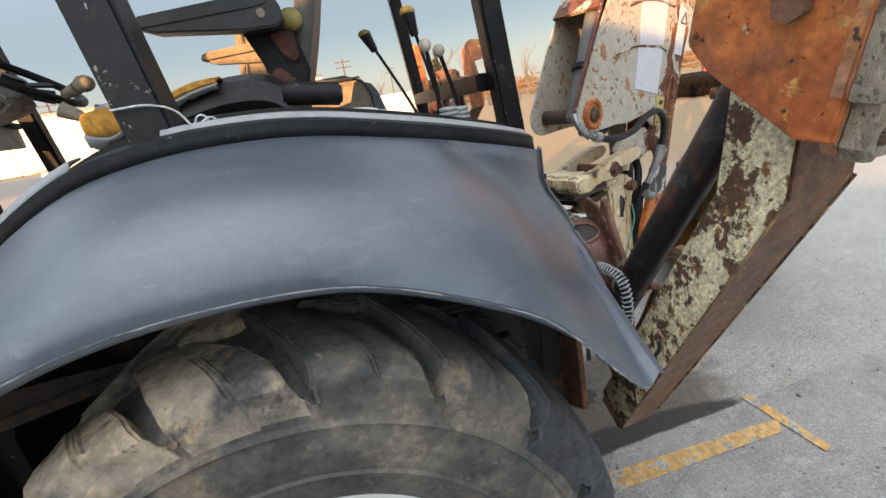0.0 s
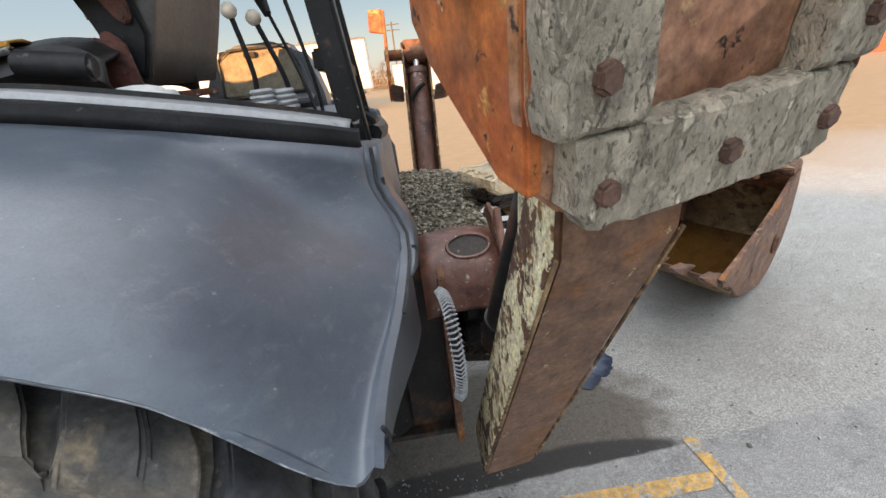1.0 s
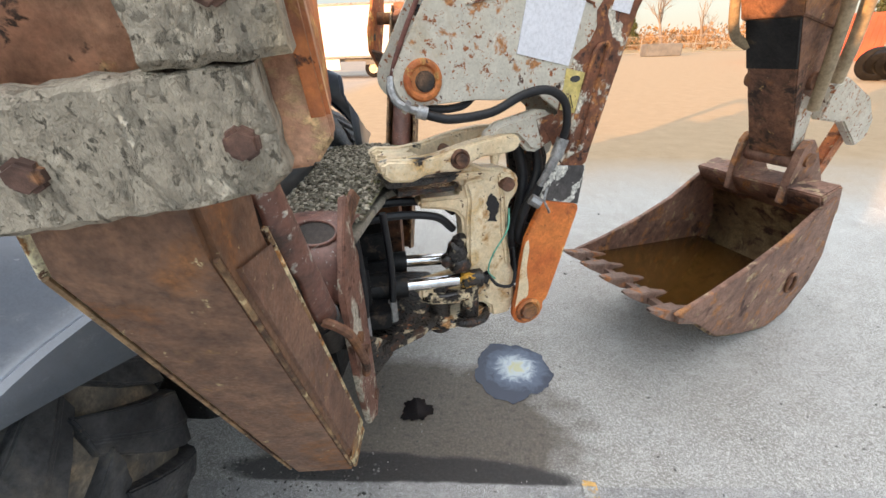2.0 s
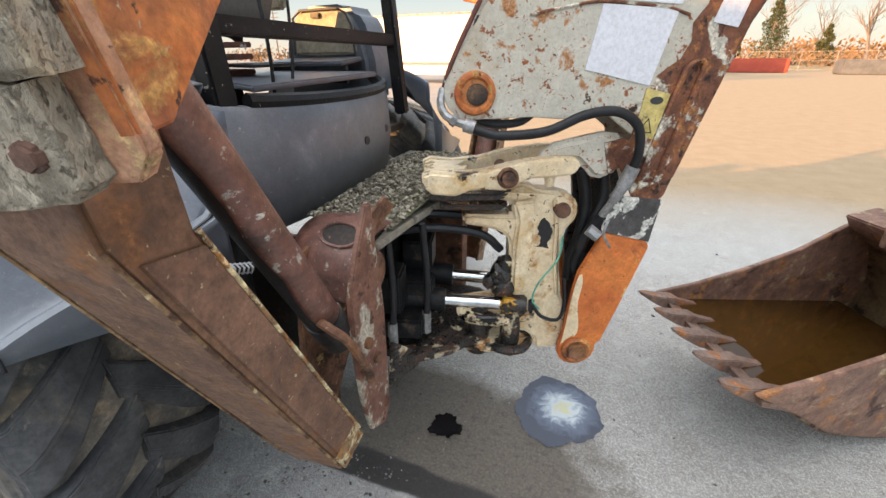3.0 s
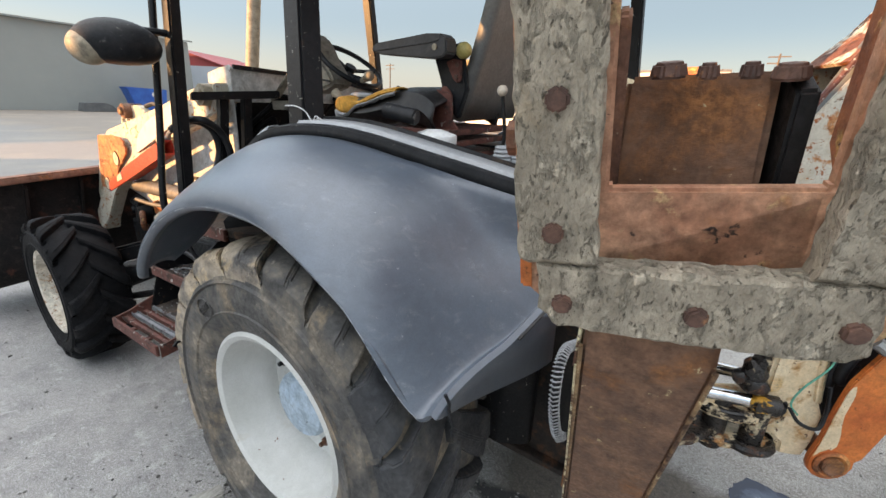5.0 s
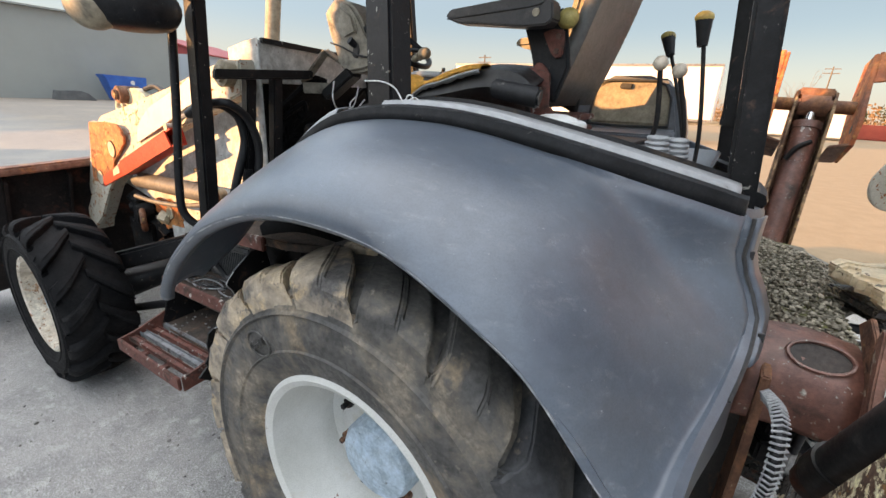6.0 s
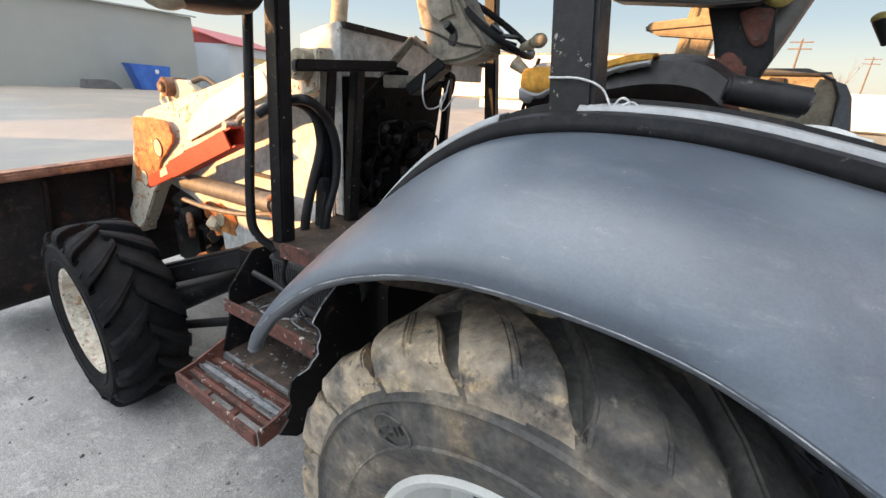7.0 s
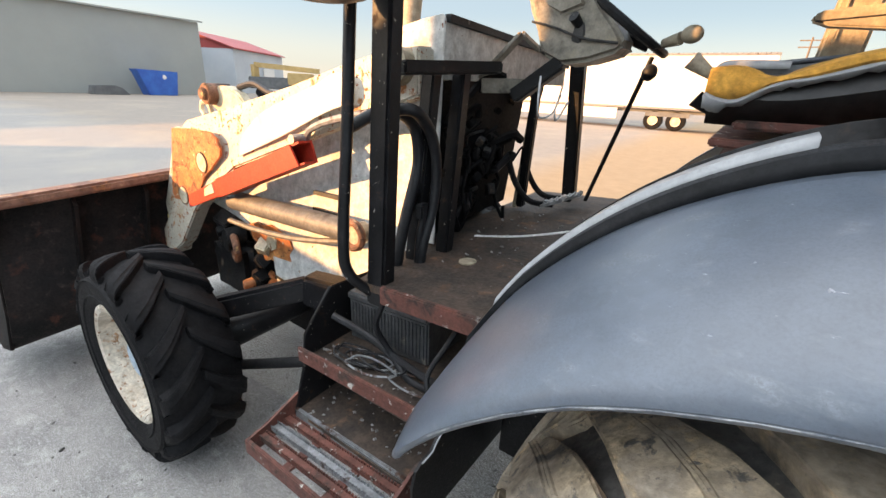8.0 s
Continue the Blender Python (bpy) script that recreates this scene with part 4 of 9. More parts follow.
# ---- roof frame posts ----
def post(a, b, w, d, label="black painted steel frame post"):
    bm = B()
    bar(bm, a, b, w, d, up=(1, 0, 0))
    soft(bm, 0.008)
    return part("frame_post", bm, M_BLACKPAINT, loader, label)


post((-1.045, 0.335, 1.02), (-1.10, 0.46, 2.45), 0.055, 0.07)
post((-0.037, 0.325, 1.575), (-0.18, 0.455, 2.45), 0.09, 0.085)
post((0.783, 0.605, 1.40), (0.675, 0.635, 2.45), 0.072, 0.06)
post((0.75, 1.66, 1.30), (0.63, 1.68, 2.45), 0.055, 0.055)
post((-1.0, 1.80, 1.05), (-1.06, 1.66, 2.45), 0.055, 0.07)
bm = B()
bar(bm, (0.725, 0.65, 1.63), (0.71, 1.66, 1.62), 0.05, 0.05)
soft(bm, 0.006)
part("frame_rail", bm, M_BLACKPAINT, loader)
# roof, above the view
bm = B()
span(bm, (-1.15, 0.45, 2.45), (0.70, 1.80, 2.52))
soft(bm, 0.02)
part("canopy_roof", bm, M_BLACKPAINT, loader)

# ---- stabiliser on the near side ----
bm = B()
# leg: a box beam, bent near the foot shoe
def leg_ring(x0, x1, yo, zo, yi, zi):
    return [(x0, yo, zo), (x1, yo, zo), (x1, yi, zi), (x0, yi, zi)]


EA, EB, EC, ED = (0.986, 0.406, 0.462), (1.146, 0.445, 0.438), (1.152, 0.548, 0.49), (0.99, 0.52, 0.51)
FA, FB, FC, FD = (1.05, -0.005, 1.33), (1.235, 0.015, 1.345), (1.218, 0.145, 1.325), (1.05, 0.14, 1.33)


def leg_at(t):
    return [tuple(Vector(p).lerp(Vector(q), t)) for p, q in zip((EA, EB, EC, ED), (FA, FB, FC, FD))]


sections = [leg_at(-0.02), leg_at(0.04), leg_at(0.3), leg_at(0.6), leg_at(0.85), leg_at(1.0), [(1.055, -0.01, 1.50), (1.228, 0.0, 1.50), (1.222, 0.13, 1.50), (1.055, 0.13, 1.50)], [(1.055, -0.02, 1.735), (1.215, -0.01, 1.742), (1.215, 0.12, 1.742), (1.055, 0.12, 1.735)]]
rings = [[bm.verts.new(p) for p in s] for s in sections]
for u, v in zip(rings, rings[1:]):
    for i in range(4):
        bm.faces.new((u[i], u[(i + 1) % 4], v[(i + 1) % 4], v[i]))
bm.faces.new(rings[0][::-1])
bm.faces.new(rings[-1])
bmesh.ops.recalc_face_normals(bm, faces=bm.faces)
soft(bm, 0.008)
leg = part("stabilizer_leg", bm, M_LEG, loader, "rusted steel stabilizer leg with flaking old yellow paint")
bm = B()
grid_mesh(bm, [[Vector(u[0]).lerp(Vector(u[3]), k / 3) + Vector((-0.006, 0, 0)) for k in range(4)] for u in sections[1:]])
bmesh.ops.recalc_face_normals(bm, faces=bm.faces)
solid(part("front_web", bm, M_LEGYELLOW, leg, "flaking yellow paint over rust"), 0.004)
# raised plate on the side turned to the boom, and the worn foot
def side_panel(t0, t1, lo, hi, th, n=8):
    out = []
    for k in range(n + 1):
        q = leg_at(lerp(t0, t1, k / n))
        u, v = Vector(q[1]), Vector(q[2])
        out.append([u.lerp(v, lo), u.lerp(v, lo + 0.03) + Vector((th, -th * 0.2, th * 0.2)), u.lerp(v, hi - 0.03) + Vector((th, -th * 0.2, th * 0.2)), u.lerp(v, hi)])
    bm = B()
    grid_mesh(bm, out)
    bmesh.ops.recalc_face_normals(bm, faces=bm.faces)
    return bm


part("side_plate", side_panel(0.10, 0.97, 0.16, 0.97, 0.006), M_LEGFLAKE, leg, "rusty side with cream flakes")
part("worn_foot", side_panel(-0.01, 0.10, 0.04, 0.98, 0.006, 3), M_FOOT, leg, "foot rubbed to cream paint")
bm = B()
tube(bm, [Vector(s[2]) + Vector((0.002, 0, 0.001)) for s in sections[1:6]], 0.005, n=3, seg=6)
part("edge_weld", bm, M_FOOT, leg)
for pick in (0, 1):
    bm = B()
    tube(bm, [Vector(s[pick]) for s in sections[1:6]], 0.004, n=3, seg=6)
    part("edge_weld", bm, M_LEGEDGE, leg)

# pad shoe
E1 = Vector((0.96, 0.265, 0.086)).normalized()
E2 = Vector((-0.05, -0.196, 0.98))
E2 = (E2 - E1 * E2.dot(E1)).normalized()
E3 = E1.cross(E2).normalized()
if E3.y > 0:
    E3 = -E3
PO = Vector((1.196, -0.101, 1.466)) - E3 * 0.045


def PP(a, b, c=0.0):
    return PO + E1 * a + E2 * b + E3 * c


def rough_block(bm, outline, c0, c1, amp, seed, n=7, rr=0.0):
    """A worn slab in the shoe's plane: outline in (a, b), from depth c0 to c1, with a lumpy face."""
    rnd = random.Random(seed)
    dense = []
    for i, (a, b) in enumerate(outline):
        a2, b2 = outline[(i + 1) % len(outline)]
        m = max(2, int(math.hypot(a2 - a, b2 - b) / 0.014))
        for k in range(m):
            dense.append((lerp(a, a2, k / m) + rnd.uniform(-amp, amp) * 0.7, lerp(b, b2, k / m) + rnd.uniform(-amp, amp) * 0.7))
    ca = sum(p[0] for p in dense) / len(dense)
    cb = sum(p[1] for p in dense) / len(dense)
    back = [bm.verts.new(PP(a, b, c0)) for a, b in dense]
    front = [bm.verts.new(PP(a, b, c1 - 0.006 + rnd.uniform(-amp, amp) * 0.5)) for a, b in dense]
    inset = []
    for a, b in dense:
        da, db = ca - a, cb - b
        k = 0.007 / max(1e-4, math.hypot(da, db))
        inset.append(bm.verts.new(PP(a + da * k, b + db * k, c1 + rnd.uniform(-amp, amp) * 0.3)))
    nn = len(dense)
    for i in range(nn):
        j = (i + 1) % nn
        bm.faces.new((back[i], back[j], front[j], front[i]))
        bm.faces.new((front[i], front[j], inset[j], inset[i]))
    bm.faces.new(inset)
    bm.faces.new(back[::-1])
    bmesh.ops.recalc_face_normals(bm, faces=bm.faces)


bm = B()
# steel base plate with a slot for the leg
outer = [(-0.215, 0.08), (-0.20, -0.005), (-0.17, -0.035), (0.19, -0.045), (0.212, -0.02), (0.215, 0.56), (0.115, 0.60), (0.108, 0.145), (-0.105, 0.142), (-0.11, 0.60), (-0.215, 0.56)]
slab(bm, [PP(a, b, -0.002) for a, b in outer], -E3 * 0.022)
soft(bm, 0.004)
shoe = part("stabilizer_shoe", bm, M_SHOERUST, loader, "rusty flip-over stabilizer pad with worn rubber blocks")
for outline, seed in (([(-0.184, 0.052), (-0.182, -0.012), (-0.165, -0.037), (-0.05, -0.047), (0.10, -0.050), (0.155, -0.046), (0.172, -0.032), (0.172, 0.052)], 1),
                      ([(-0.208, 0.056), (-0.112, 0.054), (-0.116, 0.20), (-0.118, 0.42), (-0.12, 0.57), (-0.20, 0.57), (-0.21, 0.3)], 2),
                      ([(0.102, 0.054), (0.198, 0.054), (0.203, 0.25), (0.21, 0.57), (0.122, 0.57), (0.116, 0.3)], 3)):
    bm = B()
    rough_block(bm, outline, 0.0, 0.036, 0.0035, seed)
    part("rubber_block", bm, M_RUBBERPAD, shoe, "cracked weathered grey rubber block")
for a, b in ((-0.152, 0.0), (0.0, 0.0), (0.148, 0.0), (-0.165, 0.10), (0.162, 0.10), (-0.163, 0.253), (0.163, 0.255), (-0.165, 0.42), (0.165, 0.42)):
    bm = B()
    rod(bm, PP(a, b, 0.02), PP(a, b, 0.045), 0.0165, 0.014, seg=6)
    soft(bm, 0.003)
    part("bolt", bm, M_BOLT, shoe, "rusted hex bolt head")
# side lugs of the shoe
for sgn, mt in ((-1, M_ORANGE), (1, M_ORANGE)):
    bm = B()
    a0 = sgn * 0.212
    outl = [(0.0, -0.005), (0.0, 0.58), (-0.12, 0.58), (-0.235, 0.42), (-0.245, 0.13), (-0.20, 0.085), (-0.05, -0.005)]
    slab(bm, [PP(a0, b, c) for c, b in outl], E1 * (-sgn * 0.02))
    soft(bm, 0.004)
    lug = part("side_lug", bm, mt, shoe, "burnt orange rusted side plate")
    bm = B()
    if sgn > 0:
        box(bm, PP(a0 + 0.02, 0.19, -0.085), (0.035, 0.040, 0.040), Matrix((E1, E3, E2)).transposed())
        soft(bm, 0.005)
    else:
        rod(bm, PP(a0 - 0.004, 0.185, -0.09), PP(a0 - 0.028, 0.185, -0.09), 0.024, seg=6)
    part("pin_end", bm, M_RUST, shoe, "rusty pivot pin end")
bm = B()
slab(bm, [PP(-0.191, b, c) for c, b in ((-0.02, 0.06), (-0.02, 0.56), (-0.11, 0.56), (-0.225, 0.41), (-0.235, 0.14), (-0.19, 0.09))], E1 * 0.005)
part("inner_liner", bm, M_RUST, shoe, "dark brown inner side of the shoe")
# ear and flange of the leg head inside the shoe
for a0, th, mt, outl in ((-0.108, 0.016, M_RUST, ((-0.075, 0.10), (-0.075, 0.30), (-0.08, 0.325), (-0.095, 0.335), (-0.11, 0.325), (-0.125, 0.28), (-0.125, 0.10))),
                         (0.072, 0.022, M_STEELDARK, ((-0.05, 0.10), (-0.05, 0.235), (-0.09, 0.25), (-0.18, 0.24), (-0.18, 0.10)))):
    bm = B()
    slab(bm, [PP(a0, b, c) for c, b in outl], E1 * th)
    soft(bm, 0.004)
    part("leg_cheek", bm, mt, shoe)
# dry moss caught in the gap
rnd = random.Random(77)
bm = B()
for k in range(260):
    p = PP(rnd.uniform(-0.155, -0.112), rnd.uniform(0.10, 0.26), rnd.uniform(-0.16, -0.11))
    d = Vector((rnd.uniform(-1, 1), rnd.uniform(-1, 1), rnd.uniform(-1, 1))).normalized() * rnd.uniform(0.005, 0.012)
    rod(bm, p - d, p + d, 0.0016, 0.0006, seg=4)
tagged(part("caught_moss", bm, M_MOSS, shoe, "dry brown moss caught in the shoe"), kind="stuff")
bm = B()
box(bm, PP(0, 0.093, -0.012), (0.21, 0.02, 0.092), Matrix((E1, E3, E2)).transposed())
soft(bm, 0.004)
part("cross_plate", bm, M_SHOERUST, shoe, "orange rusted cross plate")
for a, b, r in ((-0.049, 0.272, 0.022), (-0.009, 0.268, 0.013), (0.032, 0.266, 0.013), (0.069, 0.262, 0.020)):
    bm = B()
    rod(bm, PP(a, b - 0.018, -0.07), PP(a, b - 0.001, -0.07), r, r * 0.8, seg=8)
    soft(bm, 0.003)
    part("leg_cap", bm, M_BOLT, shoe)

# stabiliser cylinder
bm = B()
rod(bm, (1.085, 0.579, 0.80), (1.148, 0.14, 1.60), 0.047, seg=24)
rod(bm, (1.089, 0.55, 0.855), (1.094, 0.515, 0.92), 0.053, seg=24)
cyl = part("stabilizer_cylinder", bm, M_CYL, loader, "black and rust hydraulic stabilizer cylinder")
# the paint is gone on the side turned to the boom
bm = B()
ca, cb = Vector((1.0952, 0.508, 0.93)), Vector((1.148, 0.14, 1.60))
ax = (cb - ca).normalized()
sx = (Vector((1, 0, 0)) - ax * ax.x).normalized()
sy = ax.cross(sx)
grid_mesh(bm, [[ca.lerp(cb, k / 10) + (sx * math.cos(a) + sy * math.sin(a)) * 0.0485 for a in [radians(-62 + 124 * j / 12 + 7 * math.sin(k * 1.9 + 2)) for j in range(13)]] for k in range(11)])
bmesh.ops.recalc_face_normals(bm, faces=bm.faces)
solid(part("bare_side", bm, M_SHINERUST, cyl, "side with the paint worn to red rust"), 0.001)
bm = B()
tube(bm, [(1.17, 0.60, 0.66), (1.185, 0.56, 0.74), (1.18, 0.50, 0.87), (1.165, 0.46, 0.93), (1.13, 0.46, 0.945)], 0.013, seg=8)
part("oil_pipe", bm, M_RUST, cyl)
# spring guard over a hose
bm = B()
path = smooth_path([(0.925, 0.47, 1.055), (0.927, 0.38, 1.085), (0.932, 0.315, 1.07), (0.937, 0.295, 0.985), (0.94, 0.32, 0.89), (0.94, 0.375, 0.80), (0.94, 0.42, 0.77)], 36)
helix = []
tube(bm, path[::4], 0.011, raw=True, seg=8)
core = part("spring_hose", bm, M_HOSE, loader, "hydraulic hose in a grey wire spring")
bm = B()
for i, p in enumerate(path):
    d = (path[min(i + 1, len(path) - 1)] - path[max(i - 1, 0)]).normalized()
    s = d.cross(Vector((1, 0.01, 0))).normalized()
    n2 = d.cross(s)
    a = i * 2 * math.pi / 5
    helix.append(p + (s * math.cos(a) + n2 * math.sin(a)) * 0.0145)
tube(bm, helix, 0.0026, raw=True, seg=5)
part("spring", bm, M_SPRING, core, "grey wire spring")

# ---- rear frame ----
bm = B()
slab(bm, [(1.125, 0.69, 1.185), (1.125, 0.715, 1.185), (1.126, 0.722, 1.05), (1.13, 0.735, 0.83), (1.138, 0.718, 0.59), (1.142, 0.708, 0.46), (1.145, 0.665, 0.415), (1.145, 0.59, 0.455), (1.143, 0.562, 0.60), (1.135, 0.56, 0.80), (1.13, 0.57, 0.95), (1.125, 0.635, 1.08)], (0.020, 0, 0))
soft(bm, 0.004)
fplate = part("mount_plate", bm, M_PLATE, loader, "dull cream stabilizer mounting plate peeling to rust")
for y, z in ((0.615, 0.78), (0.655, 0.70), (0.685, 0.49)):
    bm = B()
    rod(bm, (1.14, y, z), (1.168, y, z), 0.018, seg=10)
    part("bolt", bm, M_RUST, fplate)
bm = B()
slab(bm, [(0.93, 0.80, 1.09), (0.93, 0.62, 1.02), (0.93, 0.58, 0.80), (0.93, 0.545, 0.45), (0.93, 0.66, 0.38), (0.93, 0.82, 0.6), (0.93, 0.88, 0.95)], (0.022, 0, 0))
soft(bm, 0.004)
part("mount_plate", bm, M_RUST, loader)
bm = B()
span(bm, (0.38, 0.70, 0.385), (0.94, 0.725, 1.04))
bar(bm, (0.38, 0.69, 0.39), (0.94, 0.69, 0.385), 0.05, 0.03)
soft(bm, 0.004)
part("frame_wall", bm, M_GRIMESHADE, loader, "black oily frame wall behind the wheel")
bm = B()
rod(bm, (0.90, 0.72, 0.955), (1.13, 0.72, 0.955), 0.07, seg=28)
part("cross_tube", bm, M_RUST, loader, "brown rusted cross tube")
# bent bracket sheet with an oval pocket above the tube
bm = B()
bend = smooth_path([(0, 0.88, 1.062), (0, 0.80, 1.078), (0, 0.72, 1.068), (0, 0.665, 1.02), (0, 0.64, 0.95), (0, 0.635, 0.88)], 5)
grid_mesh(bm, [[(lerp(0.885, 1.13, k / 6), p.y, p.z + 0.012 * math.sin(k / 6 * math.pi)) for k in range(7)] for p in bend])
bmesh.ops.recalc_face_normals(bm, faces=bm.faces)
lift = solid(part("lift_bracket", bm, M_SHINERUST, loader, "glossy red-brown bent bracket with an oval pocket"), 0.012)
bm = B()
oval = [Vector((1.04, 0.697, 1.078)) + Vector((0.066 * math.cos(a), 0.030 * math.sin(a), 0.026 * math.sin(a))) for a in [2 * math.pi * k / 24 for k in range(25)]]
tube(bm, oval, 0.005, raw=True, seg=6)
part("pocket_rim", bm, M_SHINERUST, lift)
# flat dark plate on the bracket, painted shade instead of a hollow
bm = B()
slab(bm, [p + Vector((0, 0.002, -0.002)) for p in oval[:24]], (0, 0.012, -0.0135))
part("pocket", bm, M_GRIMESHADE, lift, "oval plate painted dark as the shaded pocket")
bm = B()
slab(bm, [(1.125, 0.63, 1.03), (1.125, 0.86, 1.13), (1.125, 0.80, 1.175), (1.125, 0.72, 1.15)], (0.012, 0, 0))
soft(bm, 0.003)
part("bracket_ear", bm, M_RUST, loader)
# top plate that carries gravel
bm = B()
slab(bm, [(1.148, 0.725, 1.028), (1.15, 0.94, 1.028), (1.162, 1.14, 1.028), (1.21, 1.23, 1.028), (1.30, 1.25, 1.028), (1.30, 1.55, 1.028), (1.12, 1.98, 1.028), (0.62, 1.98, 1.028), (0.66, 0.90, 1.028), (1.10, 0.88, 1.028), (1.13, 0.725, 1.028)], (0, 0, 0.025))
soft(bm, 0.003)
part("frame_top_plate", bm, M_COLUMN, loader, "steel top plate of the rear frame")
# body of the frame below
bm = B()
slab(bm, [(0.95, 0.78, 1.03), (0.95, 1.42, 1.03), (0.95, 1.42, 0.42), (0.95, 0.85, 0.40)], (0.03, 0, 0))
part("frame_back_plate", bm, M_STEELDARK, loader, "black grimy frame plate")
bm = B()
slab(bm, [(0.95, 0.90, 0.50), (1.15, 0.86, 0.50), (1.28, 0.98, 0.50), (1.36, 1.12, 0.50), (1.40, 1.3, 0.50), (1.25, 1.45, 0.50), (0.95, 1.45, 0.50)], (0, 0, 0.045))
slab(bm, [(1.10, 0.80, 0.44), (1.16, 0.90, 0.48), (1.16, 0.93, 0.52), (1.10, 0.83, 0.62)], (0.02, 0, 0))
soft(bm, 0.004)
part("lower_swing_plate", bm, M_OILCAST, loader, "oily dark lower swing plate")
for (x, y, z), s in (((1.06, 0.93, 0.78), (0.10, 0.12, 0.16)), ((1.10, 1.06, 0.70), (0.14, 0.10, 0.14)), ((1.05, 1.2, 0.82), (0.12, 0.14, 0.12)), ((1.08, 0.98, 0.62), (0.16, 0.16, 0.08))):
    bm = B()
    box(bm, (x, y, z), s, Euler((0, 0, 0.3)).to_matrix())
    soft(bm, 0.008)
    part("valve_block", bm, M_STEELDARK, loader)
for a, b, r in (((1.10, 0.86, 0.62), (1.10, 0.86, 1.03), 0.013), ((1.17, 1.0, 0.60), (1.17, 0.98, 1.03), 0.013)):
    bm = B()
    tube(bm, [a, ((a[0] + b[0]) / 2 + 0.01, (a[1] + b[1]) / 2, (a[2] + b[2]) / 2), b], r, seg=10)
    hose = part("hydraulic_hose", bm, M_HOSE, loader)
    bm = B()
    rod(bm, (a[0], a[1], a[2] - 0.03), (a[0], a[1], a[2] + 0.06), 0.018, seg=8)
    part("hose_fitting", bm, M_FITTING, hose)

# ---- rear grey wrap-round panel ----
WRAP = smooth_path([(0.795, 0.51, 0), (0.835, 0.66, 0), (0.85, 0.90, 0), (0.835, 1.18, 0), (0.79, 1.42, 0), (0.70, 1.60, 0), (0.57, 1.72, 0)], 5)
bm = B()
rows = []
for i, p in enumerate(WRAP):
    t = i / (len(WRAP) - 1)
    zt = 1.436 - 0.035 * math.sin(t * math.pi)
    zb = lerp(1.17, 1.065, sstep(0, 0.12, t))
    rows.append([(p.x - 0.03, p.y, zt + 0.012), (p.x - 0.008, p.y, zt + 0.008), (p.x, p.y, zt - 0.01), (p.x + 0.008, p.y, (zt + zb) / 2), (p.x - 0.02, p.y, zb)])
grid_mesh(bm, rows)
bmesh.ops.recalc_face_normals(bm, faces=bm.faces)
wrap = solid(part("rear_panel", bm, M_GREYPLASTIC, loader, "grey plastic rear cab panel with oval holes"), 0.006)
for y, z, x in ((1.181, 1.256, 0.842), (1.40, 1.27, 0.80)):
    bm = B()
    rod(bm, (x - 0.01, y, z), (x + 0.008, y, z), 0.016, seg=14)
    part("panel_hole", bm, M_DARKMARK, wrap)
bm = B()
tube(bm, [(p.x - 0.02, p.y, 1.461 - 0.035 * math.sin(i / (len(WRAP) - 1) * math.pi)) for i, p in enumerate(WRAP) if i > 4], 0.022, raw=True, seg=8)
part("panel_rail", bm, M_BLACKPAINT, loader, "scratched black rail over the rear panel")

# ---- swing post, boom and dipper: a frame of its own, swung aside ----
BO = Vector((1.31, 1.056, 0.1328))
BU = Vector((0.912, 0.410, 0)).normalized()
BV = Vector((-BU.y, BU.x, 0))


def Q(u, w, v=0.0):
    return BO + BU * (0.952 * u) + BV * v + Vector((0, 0, 0.941 * w))


def plate(bm, outline, v0, v1):
    slab(bm, [Q(u, w, v0) for u, w in outline], BV * (v1 - v0))


def arc(cu, cw, r, a0, a1, n=8):
    return [(cu + r * math.cos(radians(lerp(a0, a1, k / n))), cw + r * math.sin(radians(lerp(a0, a1, k / n)))) for k in range(n + 1)]


boom_out = arc(0.0, 1.40, 0.086, 150, 270, 8) + [(0.20, 1.322), (0.298, 1.314), (0.45, 1.332), (0.56, 1.25), (0.577, 1.14), (0.585, 1.03), (0.655, 1.0), (0.70, 1.04), (0.767, 1.31), (0.85, 1.60), (0.93, 1.79), (1.12, 2.2), (1.45, 2.85), (1.50, 3.1), (1.42, 3.2), (1.25, 3.1), (0.80, 2.75), (0.27, 2.007), (0.105, 1.767)]
bm = B()
plate(bm, boom_out, 0.0, 0.012)
plate(bm, boom_out, 0.25, 0.262)
soft(bm, 0.003)
boom = part("boom", bm, M_WHITEPAINT, loader, "chipped white boom plates with rust spots")
bm = B()
je = random.Random(17)
inner_edge = [(lerp(0.52, 0.95, k / 22) + je.uniform(-0.035, 0.03) - 0.05 * math.exp(-((k - 4) / 3.5) ** 2), lerp(1.16, 2.28, (k / 22) ** 1.05)) for k in range(22, -1, -1)]
plate(bm, [(0.59, 1.03), (0.655, 1.003), (0.70, 1.045), (0.765, 1.31), (0.848, 1.60), (0.928, 1.79), (1.115, 2.2)] + inner_edge, -0.003, -0.0005)
part("boom_edge", bm, M_BOOMRUST, boom, "rusted boom edge")
bm = B()
for p0, p1 in (((0.12, 1.83), (1.40, 3.15)), ((0.72, 1.1), (0.86, 1.6)), ((0.86, 1.6), (1.46, 2.85))):
    a, b = Q(*p0, 0.131), Q(*p1, 0.131)
    d = (b - a).normalized()
    bar(bm, a, b, 0.012, 0.238, up=BV)
part("boom_web", bm, M_BOOMRUST, boom, "rusted inner boom web")
